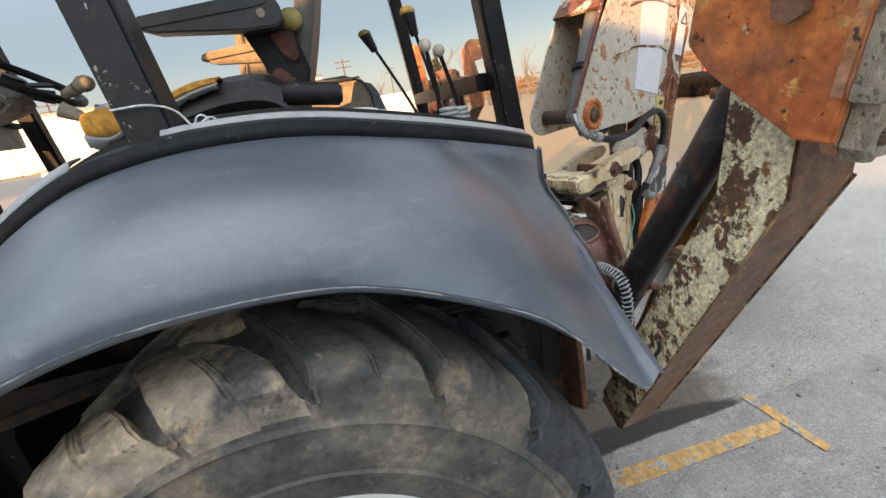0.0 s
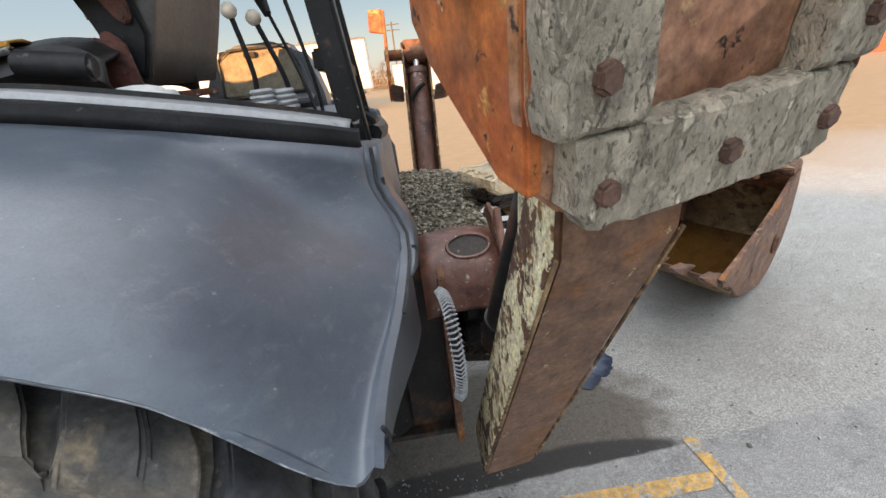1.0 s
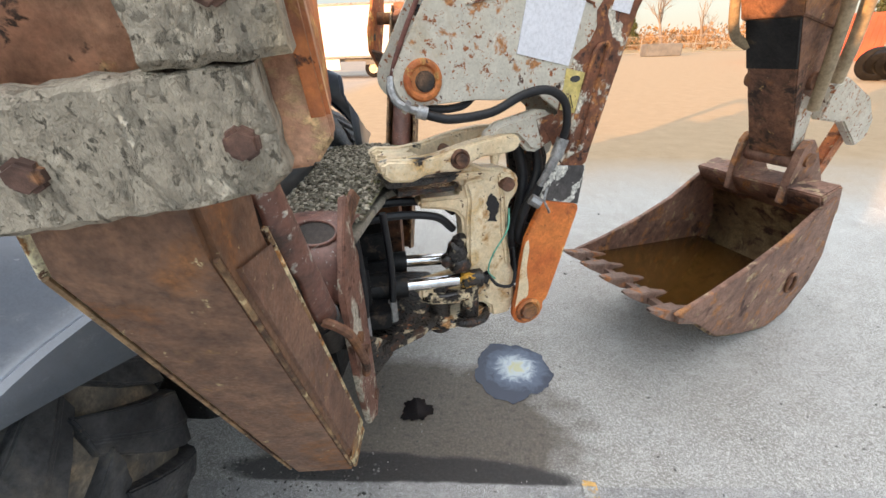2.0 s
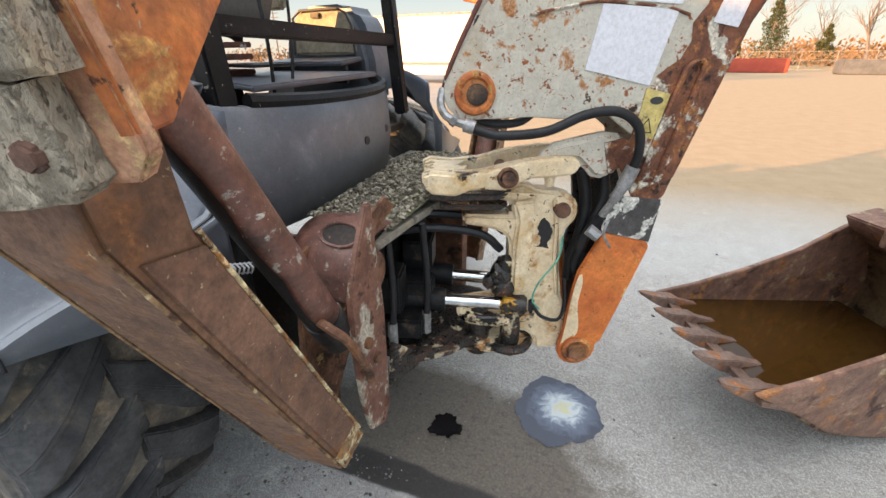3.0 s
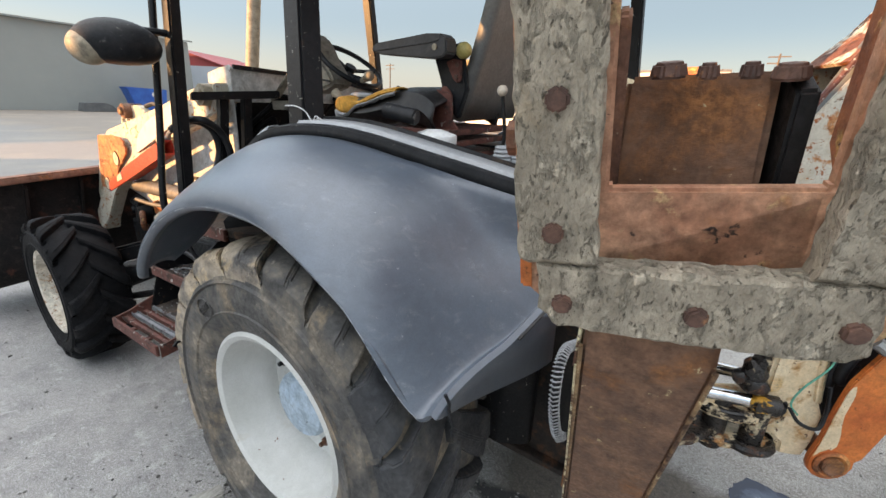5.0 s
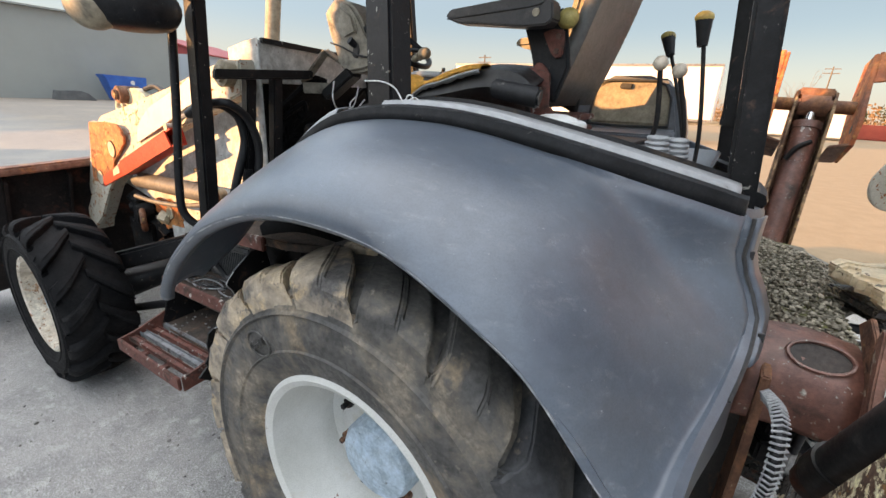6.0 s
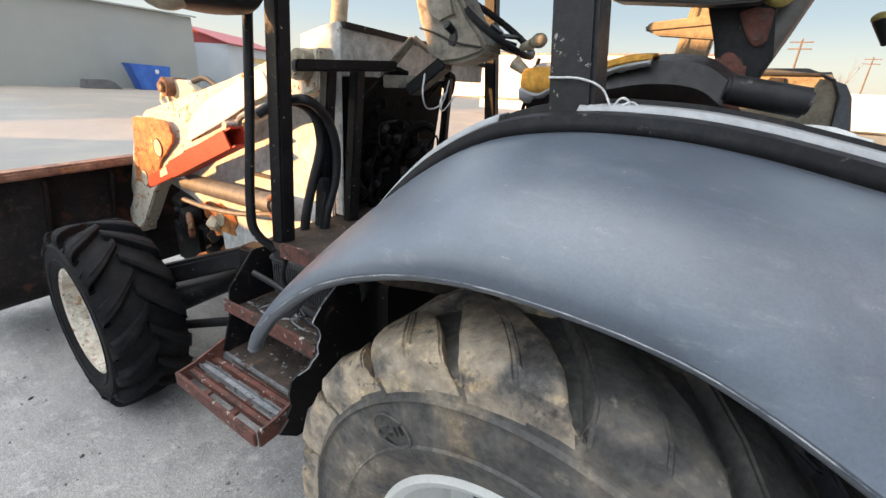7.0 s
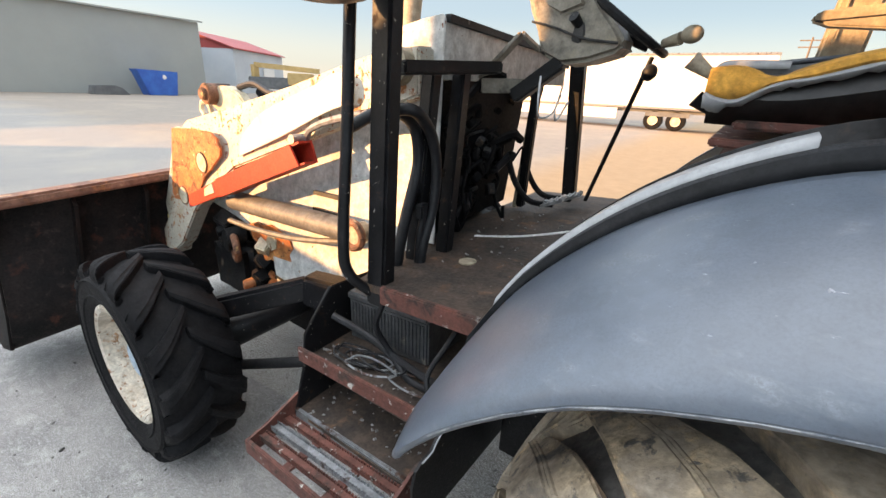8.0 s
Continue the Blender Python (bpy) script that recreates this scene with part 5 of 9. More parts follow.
# pin boss: a rusty raised ring, a worn cup and the recessed pin
bm = B()
tube(bm, [Q(0.014 + 0.054 * math.cos(a), 1.398 + 0.056 * math.sin(a), -0.003) for a in [2 * math.pi * k / 32 for k in range(33)]], 0.013, raw=True, seg=8)
part("pin_boss", bm, M_ORANGE, boom, "orange rusty ring round the boom pin")
bm = B()
slab(bm, [Q(0.014 + 0.05 * math.cos(a), 1.398 + 0.052 * math.sin(a), -0.006) for a in [2 * math.pi * k / 28 for k in range(28)]], BV * 0.006)
part("boss_cup", bm, M_ORANGEPAINT, boom, "rust stained cream cup")
bm = B()
rod(bm, Q(0.02, 1.394, -0.014), Q(0.02, 1.394, 0.27), 0.032, seg=24)
soft(bm, 0.005)
part("boom_pin", bm, M_DECK, boom, "dark recessed boom pin")
# raised slot guard near the edge
bm = B()
pts = [Q(u, w, -0.008) for u, w in [(0.60, 1.09), (0.655, 1.09), (0.665, 1.14), (0.735, 1.45), (0.72, 1.49), (0.685, 1.47), (0.67, 1.42), (0.61, 1.16), (0.60, 1.09)]]
tube(bm, pts, 0.009, n=3, seg=6)
part("slot_rim", bm, M_BOOMRUST, boom)
# stiffening weld line
bm = B()
tube(bm, [Q(u, w, -0.002) for u, w in [(0.17, 1.62), (0.30, 1.645), (0.40, 1.655), (0.58, 1.64), (0.66, 1.62)]], 0.0042, seg=6)
part("weld_bead", bm, M_BOOMRUST, boom)
bm = B()
tube(bm, [Q(u, w, -0.002) for u, w in [(0.33, 1.83), (0.45, 1.85), (0.60, 1.845), (0.74, 1.82)]], 0.005, seg=6)
part("weld_bead", bm, M_BOOMRUST, boom)
for quad in ([(0.36, 1.467), (0.575, 1.418), (0.625, 1.635), (0.392, 1.65)], [(0.398, 1.662), (0.63, 1.648), (0.672, 1.85), (0.437, 1.853)]):
    bm = B()
    slab(bm, [Q(u, w, -0.004) for u, w in quad], BV * 0.003)
    part("decal", bm, M_PAPER, boom, "faded blank white decal")
bm = B()
slab(bm, [Q(u, w, -0.006) for u, w in [(0.568, 1.411), (0.649, 1.392), (0.619, 1.246), (0.552, 1.264)]], BV * 0.004)
lab = part("warning_label", bm, M_YELLOWLABEL, boom, "old yellow warning label with a triangle")
bm = B()
tube(bm, [Q(u, w, -0.007) for u, w in [(0.565, 1.275), (0.607, 1.268), (0.592, 1.315), (0.565, 1.275)]], 0.0022, n=1, seg=5)
part("label_print", bm, M_DARKMARK, lab)
bm = B()
slab(bm, [Q(0.607 + 0.022 * math.cos(a), 1.372 + 0.012 * math.sin(a), -0.008) for a in [k * math.pi / 6 for k in range(12)]], BV * 0.002)
part("label_print", bm, M_DARKMARK, lab)
bm = B()
slab(bm, [Q(u, w, -0.006) for u, w in [(0.735, 1.60), (0.815, 1.585), (0.87, 1.80), (0.80, 1.83)]], BV * 0.004)
lab2 = part("warning_label", bm, M_PAPER, boom, "faded warning label with a black triangle")
bm = B()
tube(bm, [Q(u, w, -0.007) for u, w in [(0.795, 1.745), (0.855, 1.735), (0.845, 1.79), (0.795, 1.745)]], 0.004, n=1, seg=5)
part("label_print", bm, M_DARKMARK, lab2)
# boom lift cylinder inside, with its red pipe
bm = B()
rod(bm, Q(-0.03, 1.38, 0.06), Q(0.46, 2.45, 0.10), 0.036, seg=22)
cyl2 = part("boom_cylinder", bm, M_GREYPAINT, loader, "grey hydraulic boom cylinder")
bm = B()
tube(bm, [Q(-0.088, 1.40, 0.02), Q(-0.055, 1.50, 0.015), Q(0.06, 1.73, 0.01), Q(0.20, 1.99, 0.01), Q(0.42, 2.4, 0.01)], 0.008, seg=8)
part("red_pipe", bm, M_STEP, cyl2, "dull red steel pipe")
bm = B()
rod(bm, Q(0.055, 1.585, 0.065), Q(0.064, 1.605, 0.066), 0.046, seg=20)
part("clamp", bm, M_BLACKPAINT, cyl2)

# swing casting: a thick forked plate with two arms, notched at its free end
bm = B()
near_arm = [(-0.17, 1.128), (-0.15, 1.116), (-0.157, 1.09), (-0.126, 1.066), (-0.047, 1.058), (0.001, 1.078), (0.064, 1.082), (0.10, 1.079), (0.138, 1.076), (0.168, 1.102), (0.219, 1.12), (0.303, 1.123), (0.355, 1.132), (0.38, 1.152), (0.38, 1.175), (0.358, 1.19), (0.296, 1.192), (0.204, 1.182), (0.133, 1.168), (0.051, 1.147), (-0.052, 1.136), (-0.133, 1.146)]
plate(bm, near_arm, -0.03, 0.03)
soft(bm, 0.013, seg=3)
casting = part("swing_casting", bm, M_CREAMCAST, loader, "oily cream painted swing casting with black grease")
bm = B()
plate(bm, [(u, w + 0.008) for u, w in near_arm], 0.155, 0.205)
soft(bm, 0.013, seg=3)
part("fork_arm", bm, M_CREAMCAST, casting)
bm = B()
slab(bm, [Q(u, 1.082, v) for u, v in [(-0.172, 0.0), (-0.135, 0.045), (-0.165, 0.085), (-0.13, 0.13), (-0.168, 0.18), (-0.06, 0.175), (0.01, 0.162), (0.0, 0.12), (-0.02, 0.09), (0.0, 0.05), (0.02, 0.028), (-0.06, 0.0)]], (0, 0, 0.058))
soft(bm, 0.014, seg=3)
part("fork_block", bm, M_CREAMCAST, casting)
bm = B()
rod(bm, Q(0.132, 1.124, -0.052), Q(0.132, 1.124, 0.23), 0.021, seg=18)
part("link_pin", bm, M_RUST, casting, "rusty link pin")
bm = B()
tube(bm, [Q(0.132 + 0.030 * math.cos(a), 1.124 + 0.030 * math.sin(a), -0.03) for a in [2 * math.pi * k / 24 for k in range(25)]], 0.008, raw=True, seg=6)
part("pin_collar", bm, M_RUST, casting)
# small grease cup under the arm
bm = B()
rod(bm, Q(0.285, 1.085, 0.0), Q(0.285, 1.13, 0.0), 0.014, 0.02, seg=12)
part("grease_cup", bm, M_CREAMCAST, casting)
# rounded boss against the boom
bm = B()
plate(bm, [(0.245, 1.165), (0.255, 1.20), (0.30, 1.232), (0.38, 1.25), (0.46, 1.268), (0.53, 1.26), (0.555, 1.22), (0.55, 1.165), (0.515, 1.125), (0.47, 1.105), (0.435, 1.112), (0.41, 1.14), (0.375, 1.172), (0.30, 1.175)], 0.005, 0.065)
soft(bm, 0.018, seg=3)
part("link_boss", bm, M_WHITEPAINT, casting, "rust stained cream boss")
bm = B()
plate(bm, [(0.46, 1.235), (0.53, 1.25), (0.545, 1.20), (0.53, 1.15), (0.49, 1.13), (0.475, 1.18)], 0.0005, 0.01)
part("boss_rust", bm, M_BOOMRUST, casting)
# upright king post, C shaped round the swing rods
body_o = [(0.064, 1.068), (0.066, 1.032), (0.166, 1.014), (0.169, 0.961), (-0.013, 0.968), (-0.016, 0.93), (0.05, 0.917), (0.098, 0.906), (0.137, 0.89), (0.16, 0.862), (0.166, 0.83), (0.172, 0.66), (0.165, 0.62), (0.135, 0.597), (-0.031, 0.575), (-0.034, 0.53), (-0.022, 0.50), (0.064, 0.466), (0.259, 0.43), (0.295, 0.40), (0.302, 0.345), (0.36, 0.342), (0.40, 0.345), (0.415, 0.419), (0.418, 0.542), (0.392, 0.603), (0.372, 0.72), (0.36, 0.849), (0.381, 0.905), (0.408, 0.94), (0.418, 0.985), (0.395, 1.03), (0.333, 1.052), (0.256, 1.06), (0.199, 1.088), (0.146, 1.07)]
bm = B()
plate(bm, body_o, 0.03, 0.12)
soft(bm, 0.012, seg=3)
part("king_post", bm, M_CREAMCAST, casting)
bm = B()
plate(bm, [(0.165, 1.018), (0.25, 1.03), (0.262, 0.95), (0.25, 0.80), (0.235, 0.64), (0.18, 0.63), (0.178, 0.85), (0.185, 0.94)], 0.012, 0.045)
soft(bm, 0.012, seg=3)
part("king_post_rib", bm, M_CREAMCAST, casting)
bm = B()
plate(bm, [(0.312, 1.035), (0.36, 1.035), (0.392, 1.0), (0.385, 0.955), (0.36, 0.93), (0.356, 0.776), (0.384, 0.615), (0.362, 0.61), (0.335, 0.777), (0.328, 0.93)], 0.008, 0.045)
soft(bm, 0.012, seg=3)
part("king_post_rib", bm, M_CREAMCAST, casting)
bm = B()
plate(bm, [(0.08, 1.06), (0.25, 1.052), (0.25, 1.03), (0.08, 1.035)], 0.005, 0.045)
soft(bm, 0.01, seg=3)
part("king_post_rib", bm, M_CREAMCAST, casting)
bm = B()
rod(bm, Q(0.345, 0.992, -0.012), Q(0.345, 0.992, 0.24), 0.027, seg=18)
soft(bm, 0.004)
part("king_pin_end", bm, M_RUST, casting, "dark rusty pin end")
jo = random.Random(4)
oil_edge = smooth_path([Q(u, w, 0.0275) for u, w in [(0.267, 0.917), (0.287, 0.955), (0.308, 0.93), (0.322, 0.90), (0.318, 0.868), (0.308, 0.85), (0.318, 0.825), (0.286, 0.836), (0.262, 0.83), (0.285, 0.85), (0.272, 0.886), (0.267, 0.917)]], 4)[:-1]
bm = B()
slab(bm, [p + Vector((jo.uniform(-0.004, 0.004), 0, jo.uniform(-0.004, 0.004))) for p in oil_edge], BV * 0.004)
part("grease_patch", bm, M_OILSPOT, casting, "wet black grease")
bm = B()
slab(bm, [Q(u, w, 0.027) for u, w in [(0.257, 0.591), (0.272, 0.60), (0.282, 0.59), (0.285, 0.55), (0.272, 0.523), (0.26, 0.54)]], BV * 0.004)
part("grease_patch", bm, M_OILSPOT, casting, "wet black grease")
# dark plate under the fork and soaked clutter behind the post
bm = B()
slab(bm, [Q(u, 1.035, v) for u, v in [(-0.14, 0.0), (0.10, -0.01), (0.17, 0.03), (0.17, 0.2), (-0.14, 0.2)]], (0, 0, 0.025))
slab(bm, [Q(u, 0.995, v) for u, v in [(-0.10, 0.01), (0.12, 0.0), (0.15, 0.03), (0.15, 0.2), (-0.10, 0.2)]], (0, 0, 0.018))
soft(bm, 0.006)
part("grease_plate", bm, M_OILCAST, casting, "grease black plate")
# lower yoke: thick oily plates with two eyes
for w0, th in ((0.49, 0.05), (0.355, 0.045)):
    bm = B()
    slab(bm, [Q(u, w0, v) for u, v in [(-0.03, 0.05), (0.0, 0.01), (0.07, -0.012), (0.16, -0.012), (0.25, 0.01), (0.31, 0.04), (0.31, 0.14), (0.16, 0.165), (0.04, 0.165), (-0.02, 0.12)]], (0, 0, th))
    soft(bm, 0.014, seg=3)
    part("yoke_plate", bm, M_YOKE, casting, "cream and black greasy yoke plate")
bm = B()
ringp = smooth_path([Q(u, 0.382, v) for u, v in [(0.105, 0.05), (0.125, 0.0), (0.18, -0.024), (0.24, -0.012), (0.27, 0.035), (0.25, 0.09), (0.19, 0.11), (0.13, 0.095), (0.105, 0.05)]], 5)
tube(bm, ringp, 0.019, raw=True, seg=8)
part("yoke_eye", bm, M_OILCAST, casting, "greasy black yoke eye")
bm = B()
rod(bm, Q(0.06, 0.33, 0.06), Q(0.06, 0.57, 0.06), 0.045, seg=20)
part("yoke_pin", bm, M_OILCAST, casting)
bm = B()
rod(bm, Q(0.19, 0.34, 0.03), Q(0.19, 0.57, 0.03), 0.04, seg=20)
part("yoke_pin", bm, M_OILCAST, casting)
bm = B()
plate(bm, [(0.14, 0.615), (0.17, 0.622), (0.215, 0.612), (0.225, 0.575), (0.215, 0.548), (0.15, 0.545), (0.135, 0.58)], -0.015, 0.04)
soft(bm, 0.012, seg=3)
part("yellow_block", bm, mat("worn_yellow_block", (0.55, 0.27, 0.03), (0.68, 0.36, 0.05), 16, (0.5, 0.7), patches=[((0.03, 0.025, 0.02), 22, 0.55, 0.06, 0.5)]), casting, "grease smeared yellow block")
bm = B()
jg = random.Random(9)
for cu, cw, rr in ((0.14, 0.71, 0.045), (0.15, 0.655, 0.05), (0.10, 0.675, 0.03), (0.155, 0.76, 0.03)):
    bmesh.ops.create_icosphere(bm, subdivisions=2, radius=rr, matrix=Matrix.Translation(Q(cu, cw, 0.045)))
for v in bm.verts:
    v.co += Vector((jg.uniform(-0.006, 0.006), jg.uniform(-0.006, 0.006), jg.uniform(-0.006, 0.006)))
part("grease_lump", bm, M_OILCAST, casting, "lump of black grease on the rod eye")
# black plate added to fill the shaded gap beside the post
bm = B()
plate(bm, [(0.40, 1.15), (0.56, 1.16), (0.60, 1.05), (0.60, 0.90), (0.53, 0.78), (0.50, 0.65), (0.44, 0.62), (0.41, 0.80), (0.43, 0.95)], 0.13, 0.15)
part("shade_fill", bm, M_OILCAST, casting)

# chrome swing rods
for a, b in (((1.16, 1.06, 0.682), (1.46, 1.148, 0.678)), ((1.13, 1.215, 0.715), (1.42, 1.30, 0.70))):
    bm = B()
    rod(bm, a, b, 0.026, seg=20)
    rd = part("swing_rod", bm, M_CHROME, loader, "bright chrome swing cylinder rod")
    bm = B()
    d = (Vector(b) - Vector(a)).normalized()
    rod(bm, Vector(a) - d * 0.20, Vector(a) + d * 0.06, 0.045, seg=20)
    part("barrel", bm, M_STEELDARK, rd)
    bm = B()
    rod(bm, Vector(b) - d * 0.02, Vector(b) + d * 0.06, 0.04, seg=12)
    soft(bm, 0.008)
    part("rod_eye", bm, M_OILCAST, rd)
# orange lower boom link
bm = B()
ol = [(0.501, 0.902), (0.676, 0.862), (0.682, 0.84), (0.672, 0.80), (0.604, 0.55), (0.563, 0.41)] + arc(0.466, 0.372, 0.08, 15, -190, 9) + [(0.405, 0.482), (0.415, 0.628), (0.431, 0.737), (0.467, 0.82), (0.493, 0.876)]
plate(bm, ol, -0.012, 0.012)
plate(bm, ol, 0.24, 0.262)
soft(bm, 0.004)
lowlink = part("lower_link", bm, M_LINKORANGE, loader, "orange painted steel link with bare patches")
bm = B()
wear = smooth_path([Q(u, w, -0.0145) for u, w in [(0.397, 0.40), (0.409, 0.50), (0.418, 0.63), (0.435, 0.73), (0.452, 0.70), (0.445, 0.60), (0.46, 0.50), (0.455, 0.445), (0.42, 0.43), (0.397, 0.40)]], 4)[:-1]
slab(bm, [p + Vector((0, 0, jo.uniform(-0.006, 0.006))) for p in wear], BV * 0.003)
part("bare_strip", bm, M_CREAMCAST, lowlink, "cream paint showing through")
bm = B()
tube(bm, [Q(0.466 + 0.052 * math.cos(a), 0.37 + 0.052 * math.sin(a), -0.013) for a in [2 * math.pi * k / 28 for k in range(29)]], 0.012, raw=True, seg=6)
part("pin_rim", bm, M_ORANGEPAINT, lowlink)
bm = B()
rod(bm, Q(0.466, 0.37, -0.035), Q(0.466, 0.37, 0.28), 0.036, seg=20)
soft(bm, 0.004)
part("link_pin", bm, M_RUST, lowlink, "rusty pivot pin")
bm = B()
plate(bm, [(0.497, 0.909), (0.497, 0.98), (0.526, 1.045), (0.60, 1.04), (0.70, 1.03), (0.682, 0.862)], -0.004, 0.006)
part("worn_patch", bm, mat("bare_black_and_white_wear", (0.05, 0.045, 0.045), (0.10, 0.09, 0.085), 8, (0.5, 0.7), patches=[((0.62, 0.60, 0.54), 13, 0.57, 0.03, 0.6)]), lowlink)
# dark plate added between the link sides, standing in for shade
bm = B()
plate(bm, [(0.50, 0.88), (0.66, 0.86), (0.60, 0.45), (0.46, 0.45), (0.45, 0.7)], 0.10, 0.16)
part("link_fill", bm, M_STEELDARK, lowlink)
# black hoses between king post and link
for pts, r in (([Q(0.43, 1.12, 0.09), Q(0.455, 1.0, 0.08), Q(0.45, 0.87, 0.08), Q(0.43, 0.76, 0.09), Q(0.43, 0.66, 0.09)], 0.022),
               ([Q(0.50, 1.14, 0.08), Q(0.515, 1.03, 0.06), Q(0.485, 0.93, 0.05), Q(0.455, 0.84, 0.05), Q(0.44, 0.74, 0.06), Q(0.455, 0.70, 0.065), Q(0.475, 0.78, 0.065)], 0.019)):
    bm = B()
    tube(bm, pts, r, seg=12)
    part("hydraulic_hose", bm, M_HOSE, loader, "thick black hydraulic hose")
bm = B()
tube(bm, [Q(0.49, 0.97, 0.0), Q(0.475, 0.93, 0.01), Q(0.45, 0.885, 0.02), Q(0.435, 0.83, 0.03)], 0.019, seg=10)
part("hydraulic_hose", bm, M_HOSE, loader)
bm = B()
rod(bm, Q(0.44, 0.925, -0.02), Q(0.475, 0.90, -0.035), 0.022, seg=8)
part("banjo_fitting", bm, M_FITTING, loader, "grey steel banjo fitting")
bm = B()
tube(bm, [Q(0.50, 0.97, -0.04), Q(0.485, 0.92, -0.05), Q(0.51, 0.875, -0.045), Q(0.525, 0.855, -0.03)], 0.005, seg=6)
part("wire_clip", bm, M_FITTING, loader)
bm = B()
tube(bm, [Q(-0.01, 1.30, -0.03), Q(0.04, 1.282, -0.045), Q(0.10, 1.272, -0.055), Q(0.24, 1.285, -0.06), Q(0.36, 1.335, -0.06), Q(0.46, 1.345, -0.06), Q(0.535, 1.30, -0.055), Q(0.56, 1.22, -0.045), Q(0.555, 1.15, -0.035)], 0.015, n=6, seg=12)
bhose = part("boom_hose", bm, M_HOSE, loader, "black rubber hydraulic hose looping over the boom")
bm = B()
tube(bm, [Q(-0.088, 1.41, 0.02), Q(-0.096, 1.37, 0.0), Q(-0.082, 1.335, -0.015), Q(-0.05, 1.315, -0.025), Q(-0.005, 1.30, -0.032)], 0.013, seg=8)
rod(bm, Q(-0.06, 1.322, -0.02), Q(-0.045, 1.313, -0.024), 0.021, seg=6)
rod(bm, Q(-0.02, 1.304, -0.03), Q(0.012, 1.294, -0.036), 0.022, seg=10)
part("hose_fitting", bm, M_FITTING, bhose, "grey crimped hose fitting")
bm = B()
tube(bm, [Q(0.0, 1.32, 0.05), Q(0.08, 1.295, 0.04), Q(0.17, 1.30, 0.04), Q(0.22, 1.33, 0.05)], 0.014, seg=8)
part("inner_hose", bm, M_HOSE, bhose)
bm = B()
rod(bm, Q(0.556, 1.16, -0.036), Q(0.535, 1.09, -0.03), 0.024, seg=10)
rod(bm, Q(0.535, 1.09, -0.03), Q(0.515, 1.04, -0.02), 0.019, seg=8)
rod(bm, Q(0.515, 1.04, -0.02), Q(0.49, 0.97, 0.0), 0.014, seg=8)
part("hose_fitting", bm, M_FITTING, bhose, "grey crimped hose fitting")
bm = B()
tube(bm, [Q(0.36, 0.885, 0.01), Q(0.345, 0.80, -0.01), Q(0.28, 0.70, -0.015), Q(0.262, 0.62, -0.01), Q(0.29, 0.58, -0.02)], 0.0035, seg=6)
part("wire", bm, M_WIREGREEN, loader, "loose green wire")
bm = B()
tube(bm, [Q(0.262, 0.60, -0.01), Q(0.30, 0.55, -0.025), Q(0.37, 0.53, -0.02), Q(0.395, 0.59, 0.0), Q(0.385, 0.70, 0.01)], 0.007, seg=6)
part("wire_loom", bm, M_HOSE, loader)
bm = B()
tube(bm, [Q(-0.28, 0.90, 0.05), Q(-0.10, 0.905, 0.06), Q(0.06, 0.875, 0.06), Q(0.14, 0.80, 0.08)], 0.016, seg=8)
part("hydraulic_hose", bm, M_HOSE, loader)
bm = B()
tube(bm, [Q(-0.28, 0.95, 0.10), Q(-0.08, 0.945, 0.10), Q(0.08, 0.92, 0.10), Q(0.16, 0.86, 0.12)], 0.016, seg=8)
part("hydraulic_hose", bm, M_HOSE, loader)

DIP = ((1.2622, -0.4774, -0.3649, 1.2386), (0.9039, 1.1114, -0.4536, 1.0853), (-0.2379, -0.0171, 1.4774, -0.0521))


def QD(u, w, v=0.0):
    return Vector([r[0] * u + r[1] * v + r[2] * w + r[3] for r in DIP])


def plate_d(bm, outline, v0, v1):
    slab(bm, [QD(u, w, v0) for u, w in outline], QD(0, 0, v1) - QD(0, 0, v0))


DV = -0.24
# ---- dipper and bucket ----
bm = B()
dip = [(1.61, 0.965), (1.555, 1.10), (1.535, 1.14), (1.455, 1.35), (1.40, 1.51), (1.18, 2.3), (1.0, 3.0), (1.30, 3.0), (1.50, 2.3), (1.64, 1.6), (1.66, 1.35), (1.66, 1.12), (1.68, 0.98)]
DN, DF = -0.232, -0.048
plate_d(bm, dip, DN, DF)
soft(bm, 0.006)
dipper = part("dipper", bm, M_RUST, loader, "brown rusted dipper arm with worn patches")
bm = B()
slab(bm, [QD(u, w, DN - 0.012) for u, w in [(1.44, 1.352), (1.68, 1.352), (1.67, 1.50), (1.385, 1.505)]], (QD(0, 0, 1) - QD(0, 0, 0)) * (DF - DN + 0.024))
soft(bm, 0.004)
part("dipper_collar", bm, M_RUST, dipper, "brown rusted collar")
bm = B()
slab(bm, [QD(u, w, DN - 0.006) for u, w in [(1.385, 1.507), (1.665, 1.507), (1.62, 1.85), (1.29, 1.85)]], (QD(0, 0, 1) - QD(0, 0, 0)) * (DF - DN + 0.012))
soft(bm, 0.004)
part("dipper_sleeve", bm, M_RUST, dipper, "orange rusted sleeve")
bm = B()
slab(bm, [QD(u, w, DN + 0.002) for u, w in [(1.495, 1.23), (1.62, 1.24), (1.60, 1.35), (1.448, 1.35)]], (QD(0, 0, 1) - QD(0, 0, 0)) * (DF - DN - 0.004))
part("dipper_patch", bm, M_STEELDARK, dipper, "grimy dark steel section")
bm = B()
slab(bm, [QD(u, w, DN - 0.003) for u, w in [(1.60, 0.99), (1.66, 0.99), (1.65, 1.16), (1.57, 1.17), (1.575, 1.08)]], (QD(0, 0, 1) - QD(0, 0, 0)) * 0.006)
part("paint_patch", bm, M_WHITEPAINT, dipper, "chipped cream paint")
bm = B()
